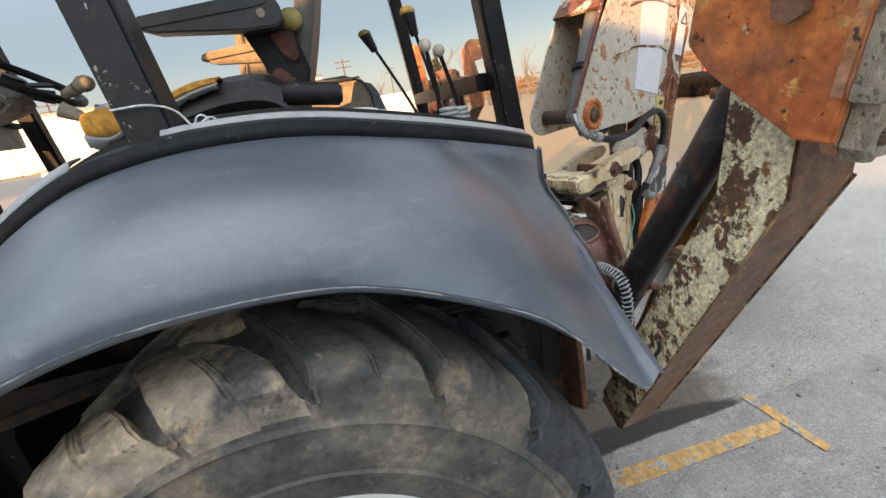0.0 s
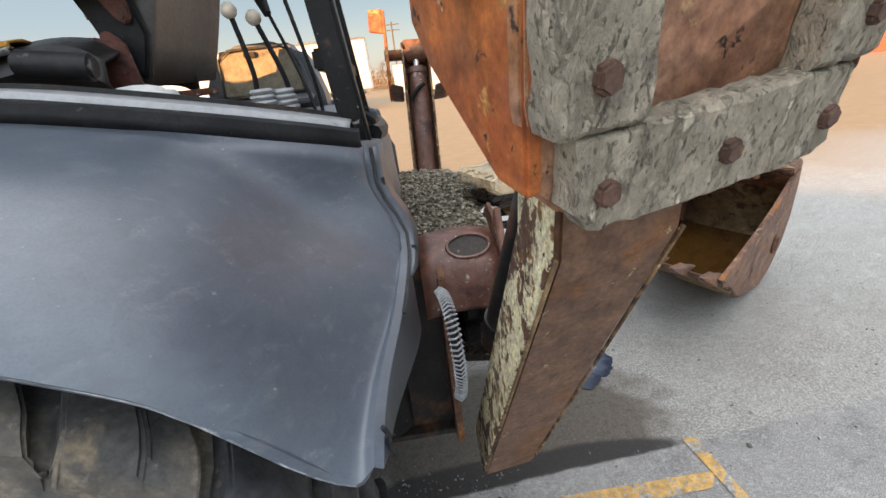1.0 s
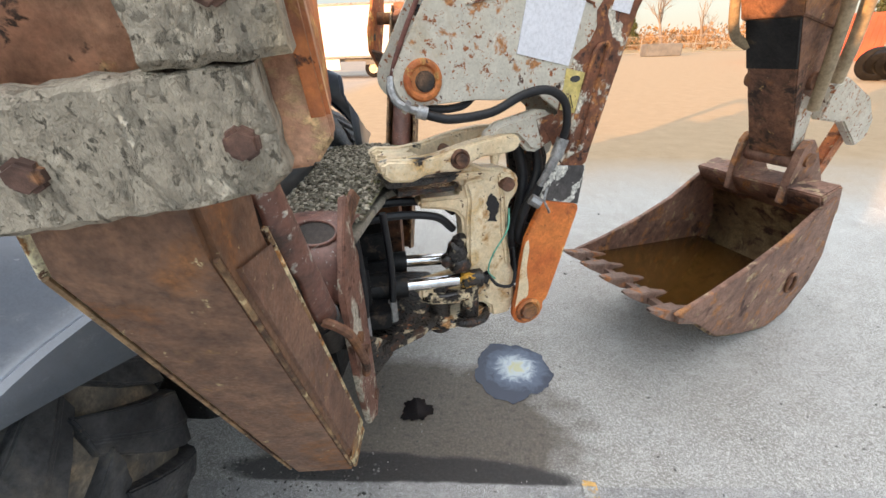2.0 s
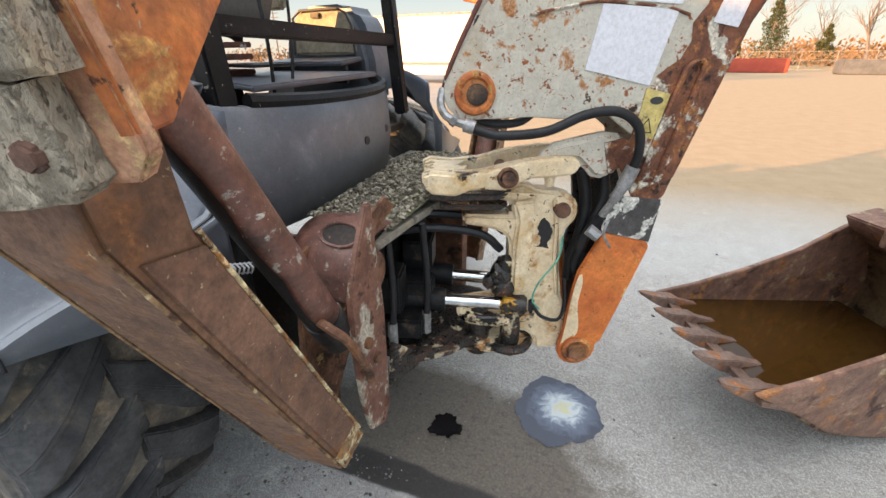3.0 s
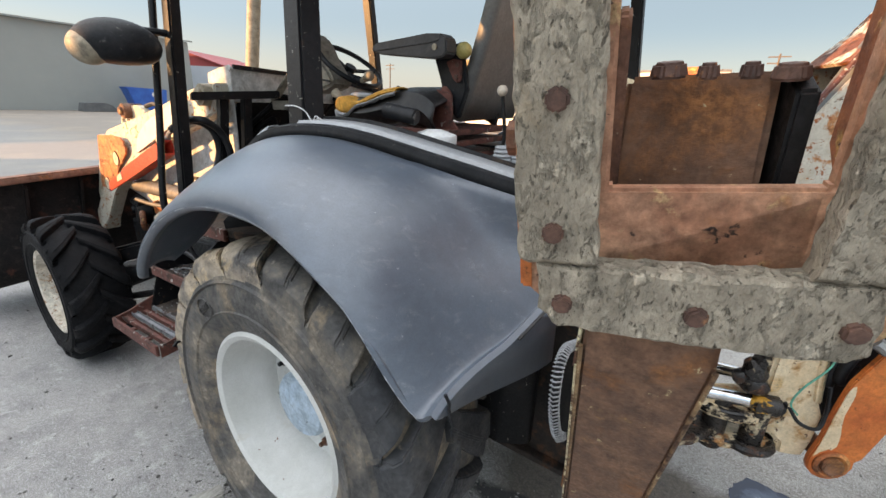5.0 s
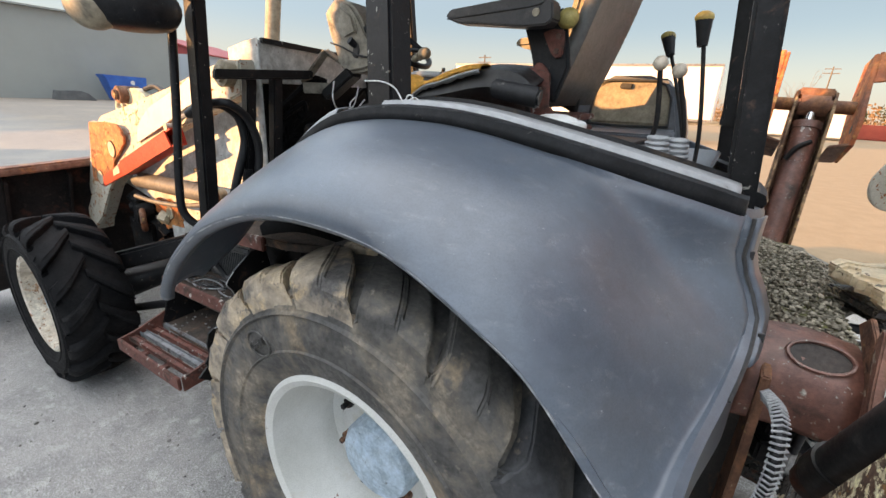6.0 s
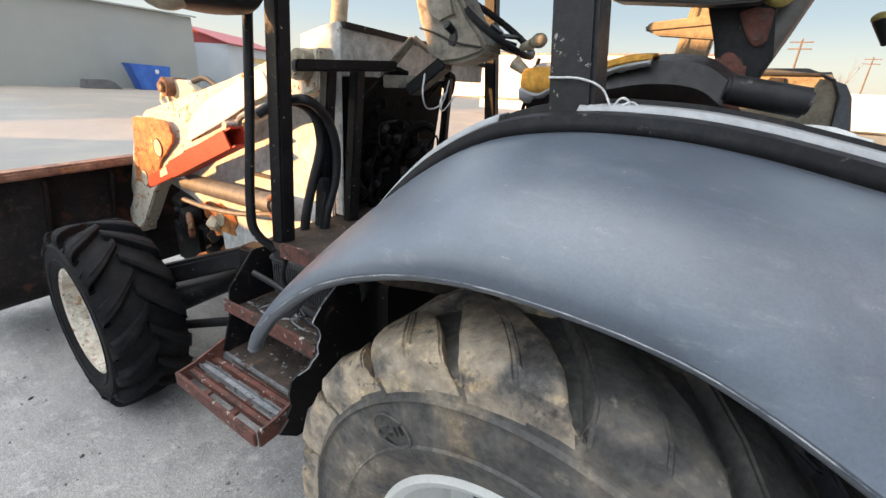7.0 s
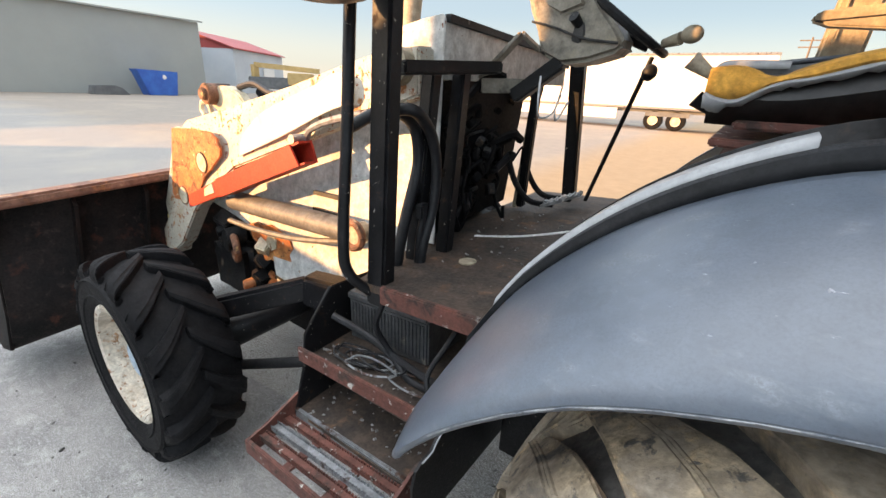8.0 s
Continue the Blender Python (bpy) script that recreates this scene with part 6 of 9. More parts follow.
rod(bm, QD(1.60, 1.21, DN - 0.02), QD(1.60, 1.21, 0.0), 0.038, seg=18)
part("dipper_pin", bm, M_RUST, dipper)
for pts, r, mt in (([QD(1.60, 1.13, -0.265), QD(1.60, 1.3, -0.275), QD(1.58, 1.5, -0.28), QD(1.44, 2.0, -0.27), QD(1.30, 2.6, -0.25)], 0.024, M_STRAP),
                   ([QD(1.72, 1.22, -0.255), QD(1.74, 1.4, -0.265), QD(1.70, 1.7, -0.27), QD(1.56, 2.2, -0.265), QD(1.42, 2.7, -0.25)], 0.026, M_STRAP),
                   ([QD(1.48, 1.29, -0.05), QD(1.44, 1.32, -0.02), QD(1.42, 1.42, -0.02), QD(1.40, 1.50, -0.04), QD(1.35, 1.62, -0.10), QD(1.30, 1.74, -0.16)], 0.02, M_STRAP)):
    bm = B()
    tube(bm, pts, r, seg=10)
    part("dipper_hose", bm, mt, dipper, "dusty tan hydraulic hose")
bm = B()
rod(bm, QD(1.76, 1.22, DV + 0.06), QD(1.72, 1.8, DV + 0.06), 0.022, seg=16)
part("bucket_rod", bm, M_CHROME, dipper, "bright bucket cylinder rod")
bm = B()
lk = [(1.66, 1.10), (1.70, 1.20), (1.78, 1.24), (2.0, 1.20), (2.10, 1.13), (2.10, 1.06), (2.02, 1.02), (1.85, 1.10)]
plate_d(bm, lk, DV - 0.03, DV + 0.01)
plate_d(bm, lk, DV + 0.22, DV + 0.26)
soft(bm, 0.008)
part("bucket_link", bm, M_WHITEPAINT, dipper, "chipped cream bucket link")
bm = B()
plate_d(bm, [(2.03, 1.11), (2.07, 1.05), (1.87, 0.76), (1.82, 0.80)], DV + 0.03, DV + 0.08)
soft(bm, 0.008)
part("bucket_link", bm, M_ORANGEPAINT, dipper, "rusty orange bucket link")
V0, V1 = -0.42, 0.18
side = [(0.84, 0.515), (0.96, 0.44), (1.08, 0.345), (1.25, 0.30), (1.45, 0.275), (1.58, 0.325), (1.70, 0.47), (1.735, 0.60), (1.70, 0.78), (1.66, 0.86), (1.58, 0.82), (1.40, 0.715), (1.20, 0.63), (1.0, 0.56)]
bm = B()
plate_d(bm, side, V0, V0 + 0.022)
soft(bm, 0.004)
bucket = part("digging_bucket", bm, M_BUCKET, loader, "rusty digging bucket half full of brown water")
bm = B()
plate_d(bm, side, V1 - 0.022, V1)
soft(bm, 0.004)
part("side_plate", bm, M_BUCKET, bucket)
bm = B()
shell = smooth_path([Vector((u, w, 0)) for u, w in side[1:9]], 4)
rows = [[QD(p.x, p.y, V0 + 0.01), QD(p.x, p.y, V1 - 0.01)] for p in shell]
grid_mesh(bm, rows)
solid(part("shell", bm, M_BUCKETIN, bucket, "ochre stained bucket shell"), 0.02)
bm = B()
plate_d(bm, [(1.56, 0.86), (1.70, 0.90), (1.74, 0.80), (1.72, 0.74), (1.60, 0.80)], V0 + 0.01, V1 - 0.01)
soft(bm, 0.01)
part("top_beam", bm, M_BUCKET, bucket)
for v in (-0.275, -0.03):
    bm = B()
    plate_d(bm, [(1.55, 0.80), (1.565, 0.90), (1.60, 1.0), (1.63, 1.03), (1.67, 1.035), (1.71, 1.01), (1.84, 0.87), (1.87, 0.79), (1.80, 0.72), (1.70, 0.74)], v, v + 0.03)
    soft(bm, 0.005)
    part("hanger_ear", bm, M_BUCKET, bucket)
for u, w in ((1.65, 0.965), (1.81, 0.82)):
    bm = B()
    rod(bm, QD(u, w, -0.29), QD(u, w, 0.02), 0.034, seg=18)
    part("bucket_pin", bm, M_RUST, bucket)
bm = B()
rod(bm, QD(1.65, 0.965, -0.24), QD(1.65, 0.965, -0.035), 0.055, seg=20)
part("pin_tube", bm, M_BUCKET, bucket)
bm = B()
slab(bm, [QD(0.86, 0.482, V0 + 0.02), QD(0.86, 0.482, V1 - 0.02), QD(1.62, 0.482, V1 - 0.02), QD(1.62, 0.482, V0 + 0.02)], (0, 0, 0.012))
part("water", bm, M_RUSTWATER, bucket, "still rusty brown water")
bm = B()
plate_d(bm, [(0.85, 0.505), (0.97, 0.465), (0.97, 0.44), (0.85, 0.48)], V0, V1)
soft(bm, 0.003)
part("cutting_edge", bm, M_TOOTH, bucket, "worn cutting edge")
for k in range(5):
    v = lerp(V0 + 0.05, V1 - 0.05, k / 4)
    bm = B()
    rings = []
    for u, lo, hi, hw in ((0.97, 0.455, 0.490, 0.020), (0.905, 0.462, 0.508, 0.022), (0.885, 0.462, 0.520, 0.032), (0.83, 0.485, 0.524, 0.033), (0.785, 0.513, 0.532, 0.026), (0.762, 0.530, 0.537, 0.012)):
        rings.append([QD(u, lo, v - hw), QD(u, lo, v + hw), QD(u, hi, v + hw * 0.8), QD(u, hi, v - hw * 0.8)])
    vs = [[bm.verts.new(p) for p in r] for r in rings]
    for u_, v_ in zip(vs, vs[1:]):
        for i in range(4):
            bm.faces.new((u_[i], u_[(i + 1) % 4], v_[(i + 1) % 4], v_[i]))
    bm.faces.new(vs[0][::-1])
    bm.faces.new(vs[-1])
    bmesh.ops.recalc_face_normals(bm, faces=bm.faces)
    soft(bm, 0.004)
    part("tooth", bm, M_TOOTH, bucket, "worn rusty bucket tooth")
bm = B()
tube(bm, [QD(1.52 + 0.03 * math.cos(a), 0.50 + 0.045 * math.sin(a), V0 - 0.008) for a in [2 * math.pi * k / 16 for k in range(17)]], 0.009, raw=True, seg=6)
part("lifting_ring", bm, M_RUST, bucket)

# ---- far stabiliser, folded up: a channel with its cylinder inside ----
FAR0, FAR1 = Vector((1.01, 1.90, 0.46)), Vector((1.065, 2.40, 1.74))
FD = (FAR1 - FAR0).normalized()
FX = (Vector((1, 0, 0)) - FD * FD.x).normalized()
FN = FX.cross(FD).normalized()
if FN.y > 0:
    FN = -FN


def FS(a, t, c=0.0):
    """A point on the far leg: a across, t metres up along it, c out of the channel."""
    return FAR0 + FX * a + FD * t + FN * c


bm = B()
slab(bm, [FS(-0.085, 0.0, -0.06), FS(0.085, 0.0, -0.06), FS(0.085, 1.36, -0.06), FS(-0.085, 1.36, -0.06)], -FN * 0.012)
soft(bm, 0.003)
fleg = part("far_stabilizer", bm, M_RUST, loader, "brown rusted far stabilizer channel with its cylinder inside")
for a in (-0.085, 0.073):
    bm = B()
    slab(bm, [FS(a, 0.0, -0.06), FS(a, 0.0, 0.05), FS(a, 1.30, 0.05), FS(a, 1.40, 0.02), FS(a, 1.40, -0.06)], FX * 0.012)
    soft(bm, 0.003)
    part("leg_flange", bm, M_LEGEDGE, fleg, "worn channel flange")
bm = B()
rod(bm, FS(-0.002, 0.35, 0.01), FS(0, 1.22, 0.0), 0.056, seg=22)
rod(bm, FS(0, 1.20, 0.0), FS(0, 1.235, 0.0), 0.062, seg=22)
fc = part("far_cylinder", bm, M_SHINERUST, fleg, "dark red-brown hydraulic cylinder")
bm = B()
rod(bm, FS(0, 1.235, 0.0), FS(0, 1.30, 0.0), 0.026, seg=18)
part("rod", bm, M_CHROME, fc, "bright rod end")
bm = B()
tube(bm, [FS(-0.05, 1.02, 0.06), FS(-0.02, 1.08, 0.075), FS(0.03, 1.12, 0.07)], 0.012, seg=8)
part("cylinder_port", bm, M_STEELDARK, fc)
bm = B()
rod(bm, FS(-0.19, 1.33, 0.0), FS(0.19, 1.33, 0.0), 0.032, seg=16)
rod(bm, FS(-0.06, 1.33, 0.0), FS(0.06, 1.33, 0.0), 0.05, seg=18)
part("shoe_pin", bm, M_RUST, fleg)
bm = B()
box(bm, FS(0, 1.395, -0.01), (0.15, 0.05, 0.05), Matrix((FX, FN, FD)).transposed())
soft(bm, 0.008)
part("leg_cap", bm, M_RUST, fleg)
for sg in (-1, 1):
    a = sg * 0.165
    bm = B()
    slab(bm, [FS(a, t, c) for t, c in ((1.08, -0.10), (1.10, 0.12), (1.20, 0.16), (1.42, 0.10), (1.58, 0.06), (1.60, -0.10), (1.40, -0.16))], FX * (sg * 0.018))
    soft(bm, 0.004)
    lug = part("side_lug", bm, M_ORANGE, fleg, "orange rusted side plate")
    bm = B()
    rod(bm, FS(a - sg * 0.002, 1.20, 0.06), FS(a + sg * 0.022, 1.20, 0.06), 0.02, seg=14)
    part("lug_hole", bm, M_DARKMARK, lug)
    bm = B()
    slab(bm, [FS(a, 1.08, -0.10), FS(a, 1.10, 0.12), FS(a - sg * 0.07, 1.09, 0.09), FS(a - sg * 0.07, 1.07, -0.09)], FD * 0.014)
    soft(bm, 0.003)
    part("lug_foot", bm, M_RUST, lug)
    bm = B()
    slab(bm, [FS(a + sg * 0.018, 1.42, 0.10), FS(a + sg * 0.018, 1.59, 0.06), FS(a + sg * 0.10, 1.59, 0.05), FS(a + sg * 0.10, 1.44, 0.09)], -FN * 0.014)
    soft(bm, 0.003)
    part("pad_plate", bm, M_ORANGE, lug)
bm = B()
span(bm, (0.90, 1.58, 0.40), (1.10, 1.66, 1.05))
soft(bm, 0.006)
part("mount_plate", bm, M_RUST, loader)

SIT = lambda p: Vector((0.96 * p.x - 0.019 * p.y + 0.026 * p.z - 0.115, -0.008 * p.x + 0.953 * p.y + 0.107 * p.z - 0.143, -0.026 * p.x + 0.051 * p.y + 1.029 * p.z - 0.112))
# ---- front end: loader arm, hood, axle, bucket ----
bm = B()
arm_o = [(-2.74, 1.36), (-2.70, 1.395), (-2.23, 1.50), (-1.77, 1.61), (-1.44, 1.70), (-1.27, 1.74), (-1.10, 1.76), (-1.08, 1.62), (-1.32, 1.535), (-1.46, 1.49), (-2.2, 1.235), (-2.42, 1.10), (-2.62, 0.95), (-2.80, 0.72), (-2.98, 0.60), (-3.20, 0.57), (-2.86, 0.98)]
slab(bm, [(x, 0.58, z) for x, z in arm_o], (0, 0.09, 0))
soft(bm, 0.008)
arm = part("loader_arm", bm, M_WHITEPAINT, loader, "white loader arm with orange rust and a red lock bar")
FRONT = SIT
SIT = None
bm = B()
slab(bm, [(x, 0.536, z) for x, z in [(-2.745, 1.385), (-2.52, 1.40), (-2.34, 1.398), (-2.29, 1.375), (-2.265, 1.325), (-2.28, 1.29), (-2.37, 1.225), (-2.47, 1.155), (-2.56, 1.05), (-2.62, 0.985), (-2.70, 0.955), (-2.79, 0.955), (-2.85, 0.975), (-2.875, 1.02)]], (0, 0.012, 0))
soft(bm, 0.004)
gus = part("gusset_plate", bm, M_ORANGEPAINT, arm, "orange painted gusset plate with two pin holes")
for x, z in ((-2.464, 1.24), (-2.73, 1.026)):
    bm = B()
    rod(bm, (x, 0.531, z), (x, 0.538, z), 0.047, seg=24)
    hole = part("gusset_pin", bm, M_CREAMPANEL, gus, "cream pin end")
    bm = B()
    tube(bm, [(x + 0.049 * math.cos(a), 0.534, z + 0.049 * math.sin(a)) for a in [2 * math.pi * k / 24 for k in range(25)]], 0.005, raw=True, seg=6)
    part("hole_rim", bm, M_RUST, hole)
bm = B()
slab(bm, [(x, 0.552, z) for x, z in ((-2.75, 1.39), (-2.60, 1.39), (-2.62, 1.0), (-2.80, 0.95), (-2.999, 0.607), (-3.235, 0.617), (-3.07, 0.875), (-2.90, 1.14))], (0, 0.085, 0))
soft(bm, 0.006)
front_leg = part("arm_leg", bm, M_WHITEPAINT, arm, "white front leg of the loader arm")
bm = B()
slab(bm, [(x, 0.547, z) for x, z in ((-3.05, 0.86), (-2.93, 0.80), (-3.04, 0.66), (-3.14, 0.70))], (0, 0.004, 0))
part("arm_label", bm, M_YELLOWLABEL, front_leg, "faded yellow label")
bm = B()
pan = smooth_path([(x, 0.553, z) for x, z in ((-2.134, 1.31), (-2.115, 1.37), (-2.06, 1.43), (-1.93, 1.51), (-1.76, 1.57), (-1.579, 1.628), (-1.434, 1.674), (-1.397, 1.587), (-1.532, 1.536), (-1.80, 1.43), (-2.134, 1.31))], 4)[:-1]
slab(bm, pan, (0, 0.008, 0))
part("arm_panel", bm, M_RIM, arm, "smooth white repainted arm panel")
# lock bar: a red box channel, open at its end, on a flat strap
u0, u1 = Vector((-2.25, 0, 1.152)), Vector((-1.60, 0, 1.392))
du = (u1 - u0).normalized()
dn = Vector((-du.z, 0, du.x))
bm = B()
for y0, h0, y1, h1 in ((0.490, -0.043, 0.498, 0.043), (0.498, 0.035, 0.560, 0.043), (0.498, -0.043, 0.560, -0.035), (0.552, -0.035, 0.560, 0.035)):
    q = [u0 + dn * h0, u1 + dn * h0, u1 + dn * h1, u0 + dn * h1]
    if y0 == 0.490:
        q[1] = q[1] - du * 0.03
        q[2] = q[2] - du * 0.05
    slab(bm, [Vector((v.x, y0, v.z)) for v in q], (0, y1 - y0, 0))
lock = part("lock_bar", bm, M_REDPAINT, arm, "red box-section lift arm lock bar with an open end")
bm = B()
slab(bm, [(-2.60, 0.497, 0.987), (-2.24, 0.497, 1.115), (-2.26, 0.497, 1.19), (-2.585, 0.497, 1.06)], (0, 0.012, 0))
soft(bm, 0.003)
part("lock_strap", bm, M_REDPAINT, lock)
bm = B()
slab(bm, [(-2.40, 0.492, 1.085), (-2.30, 0.492, 1.12), (-2.31, 0.492, 1.165), (-2.39, 0.492, 1.125)], (0, 0.005, 0))
part("bare_patch", bm, M_CREAMPANEL, lock)
bm = B()
rod(bm, (-1.66, 0.50, 1.435), (-1.66, 0.56, 1.435), 0.018, seg=14)
part("lock_pin", bm, M_FITTING, lock)
bm = B()
rod(bm, (-2.30, 0.585, 1.068), (-1.40, 0.56, 1.112), 0.047, seg=24)
soft(bm, 0.012)
lc = part("lift_cylinder", bm, M_LIFTGREY, loader, "grey loader lift cylinder")
bm = B()
tube(bm, [(-2.317, 0.56, 0.964), (-2.094, 0.56, 0.966), (-1.842, 0.56, 0.986), (-1.661, 0.56, 1.014), (-1.45, 0.56, 1.06)], 0.014, seg=8)
part("cylinder_pipe", bm, M_LIFTGREY, lc)
bm = B()
tube(bm, [(-1.378 + 0.05 * math.cos(a), 0.535, 1.11 + 0.05 * math.sin(a)) for a in [2 * math.pi * k / 24 for k in range(25)]], 0.015, raw=True, seg=8)
part("cylinder_eye", bm, M_RUST, lc)
bm = B()
rod(bm, (-1.378, 0.535, 1.11), (-1.378, 0.60, 1.11), 0.040, seg=18)
part("pin_cap", bm, M_TAN, lc)
# tilt link pins behind the arm
bm = B()
rod(bm, (-2.675, 0.70, 1.559), (-2.675, 0.84, 1.559), 0.055, seg=20)
rod(bm, (-2.675, 0.68, 1.559), (-2.675, 0.70, 1.559), 0.032, seg=16)
soft(bm, 0.005)
tl = part("tilt_link", bm, M_RUST, loader, "rusty tilt link pin behind the arm")
bm = B()
slab(bm, [(x, 0.75, z) for x, z in ((-2.66, 1.60), (-2.55, 1.605), (-2.44, 1.57), (-2.36, 1.50), (-2.60, 1.44), (-2.72, 1.50))], (0, 0.06, 0))
soft(bm, 0.008)
part("link_plate", bm, M_CREAMPANEL, tl)
bm = B()
tube(bm, [(-2.80, 0.75, 1.44), (-2.83, 0.75, 1.475), (-2.80, 0.75, 1.515), (-2.74, 0.75, 1.50), (-2.72, 0.75, 1.44)], 0.014, seg=8)
part("link_hook", bm, M_CREAMPANEL, tl)
bm = B()
tube(bm, [(-2.50, 0.80, 1.60), (-2.36, 0.80, 1.62), (-2.22, 0.80, 1.58), (-2.05, 0.80, 1.58)], 0.016, seg=8)
part("link_hose", bm, M_HOSE, tl)
SIT = FRONT
bm = B()
rod(bm, (-1.16, 0.53, 1.70), (-1.16, 0.80, 1.70), 0.055, seg=24)
rod(bm, (-1.16, 0.51, 1.70), (-1.16, 0.54, 1.70), 0.035, seg=20)
part("arm_pivot", bm, M_TAN, loader, "tan arm pivot bosses")
bm = B()
tube(bm, [(-1.62, 0.56, 1.43), (-1.58, 0.55, 1.475), (-1.45, 0.55, 1.52), (-1.2, 0.53, 1.57)], 0.014, seg=8)
part("arm_pipe", bm, M_GREASYSTEEL, loader)
# hood
bm = B()
slab(bm, [(x, 0.72, z) for x, z in [(-2.75, 0.95), (-2.60, 1.28), (-1.15, 1.62), (-1.10, 1.05), (-1.25, 0.80), (-1.80, 0.68), (-2.05, 0.70), (-2.10, 0.86), (-2.45, 0.92)]], (0, 0.02, 0))
soft(bm, 0.006)
hood = part("hood_side", bm, M_SIDEWHITE, loader, "pale grey hood side panel with slots")
SIT = None
for x, z in ((-1.752, 1.190), (-1.765, 1.112)):
    bm = B()
    slab(bm, [(x, 0.655, z - 0.009), (x + 0.175, 0.655, z - 0.007), (x + 0.175, 0.655, z + 0.011), (x, 0.655, z + 0.009)], (0, 0.012, 0))
    part("vent_slot", bm, M_DARKMARK, hood)
SIT = FRONT
bm = B()
span(bm, (-2.75, 0.74, 1.05), (-1.16, 1.45, 1.28))
soft(bm, 0.05, seg=3)
part("hood_body", bm, M_SIDEWHITE, loader)
SIT = None
bm = B()
slab(bm, [(x, 0.68, z) for x, z in ((-1.33, 1.812), (-1.20, 1.838), (-1.106, 1.852), (-1.094, 1.842), (-1.107, 1.10), (-1.155, 1.10), (-1.145, 1.527), (-1.34, 1.55))], (0, 0.008, 0))
soft(bm, 0.003)
part("cowl_side", bm, M_SIDEWHITE, loader, "pale grey cowl side sheet")
SIT = FRONT
# engine lumps
rnd = random.Random(11)
for i in range(26):
    bm = B()
    x, y, z = rnd.uniform(-2.62, -1.95), rnd.uniform(0.68, 0.85), rnd.uniform(0.52, 0.90)
    s = rnd.uniform(0.04, 0.11)
    if i % 3:
        box(bm, (x, y, z), (s * rnd.uniform(0.8, 1.6), s, s * rnd.uniform(0.7, 1.5)), Euler((rnd.random(), rnd.random(), rnd.random())).to_matrix())
        soft(bm, 0.008)
    else:
        rod(bm, (x, y - s * 0.5, z), (x + 0.02, y + s * 0.5, z + 0.01), s * 0.6, seg=16)
        soft(bm, 0.006)
    part("engine_part", bm, [M_STEELDARK, M_RUST, M_CREAMPANEL, M_ORANGEPAINT, M_STEELDARK][i % 5], loader)
SIT = None
bm = B()
slab(bm, [(x, 0.645, z) for x, z in ((-2.297, 0.926), (-2.22, 0.955), (-2.166, 0.946), (-2.10, 0.965), (-1.951, 0.926), (-1.93, 0.88), (-1.96, 0.84), (-1.94, 0.80), (-1.98, 0.77), (-2.036, 0.752), (-2.12, 0.775), (-2.16, 0.755), (-2.239, 0.763), (-2.25, 0.81), (-2.23, 0.84), (-2.267, 0.853))], (0, 0.012, 0))
part("engine_shield", bm, M_ORANGEPAINT, loader, "torn rusted orange shield")
bm = B()
slab(bm, [(x, 0.638, z) for x, z in ((-2.13, 0.895), (-2.09, 0.93), (-2.05, 0.90), (-2.06, 0.85), (-2.10, 0.83), (-2.14, 0.86))], (0, 0.006, 0))
part("shield_patch", bm, M_CREAMPANEL, loader)
bm = B()
tube(bm, [(-2.38 + 0.075 * math.cos(a), 0.60 - 0.03 * math.cos(a), 0.783 + 0.06 * math.sin(a)) for a in [2 * math.pi * k / 20 for k in range(21)]], 0.019, raw=True, seg=8)
part("tow_ring", bm, M_RUST, loader, "rusty lifting ring")
bm = B()
span(bm, (-2.70, 0.62, 0.45), (-2.30, 0.74, 0.80))
soft(bm, 0.05, seg=3)
part("engine_block_end", bm, M_STEELDARK, loader, "black grimy engine casing")
SIT = FRONT
bm = B()
span(bm, (-2.65, 0.80, 0.42), (-1.15, 1.4, 1.06))
part("chassis", bm, M_STEELDARK, loader, "dark grimy chassis")
# axle
bm = B()
rows_ax = [((-2.11, 0.26, 0.50), 0.10), ((-2.02, 0.42, 0.54), 0.085), ((-1.95, 0.60, 0.57), 0.075), ((-1.90, 0.85, 0.60), 0.09)]
tube(bm, [p for p, r in rows_ax], lambda t: lerp(0.10, 0.075, min(1, t * 1.6)), seg=12)
ax = part("front_axle", bm, M_BLACKPAINT, loader, "black painted front axle arm")
bm = B()
bar(bm, (-2.05, 0.30, 0.68), (-1.62, 0.60, 0.82), 0.06, 0.10)
bar(bm, (-1.62, 0.60, 0.82), (-1.40, 0.62, 0.84), 0.10, 0.13)
soft(bm, 0.015)
part("steering_arm", bm, M_BLACKPAINT, ax)
bm = B()
rod(bm, (-1.95, 0.38, 0.42), (-1.30, 0.62, 0.60), 0.022, seg=12)
part("tie_rod", bm, M_STEELDARK, ax)
# front loader bucket
bm = B()
prof = smooth_path([(-2.98, 0, 1.06), (-3.05, 0, 1.03), (-3.06, 0, 0.80), (-3.03, 0, 0.52), (-3.10, 0, 0.34), (-3.28, 0, 0.27), (-3.75, 0, 0.25)], 4)
grid_mesh(bm, [[(p.x, -0.19, p.z), (p.x, 0.6, p.z), (p.x, 1.5, p.z), (p.x, 2.38, p.z)] for p in prof])
bmesh.ops.recalc_face_normals(bm, faces=bm.faces)
lb = solid(part("loader_bucket", bm, M_LOADERBUCKET, loader, "wide dark rusted front loader bucket"), 0.02)
bm = B()
slab(bm, [(-2.99, -0.20, 1.06), (-3.06, -0.20, 0.80), (-3.03, -0.20, 0.52), (-3.08, -0.20, 0.32), (-3.28, -0.20, 0.25), (-3.80, -0.20, 0.22), (-3.45, -0.20, 0.75), (-3.25, -0.20, 1.05)], (0, 0.02, 0))
soft(bm, 0.004)
part("bucket_side", bm, M_LOADERBUCKET, lb)
bm = B()
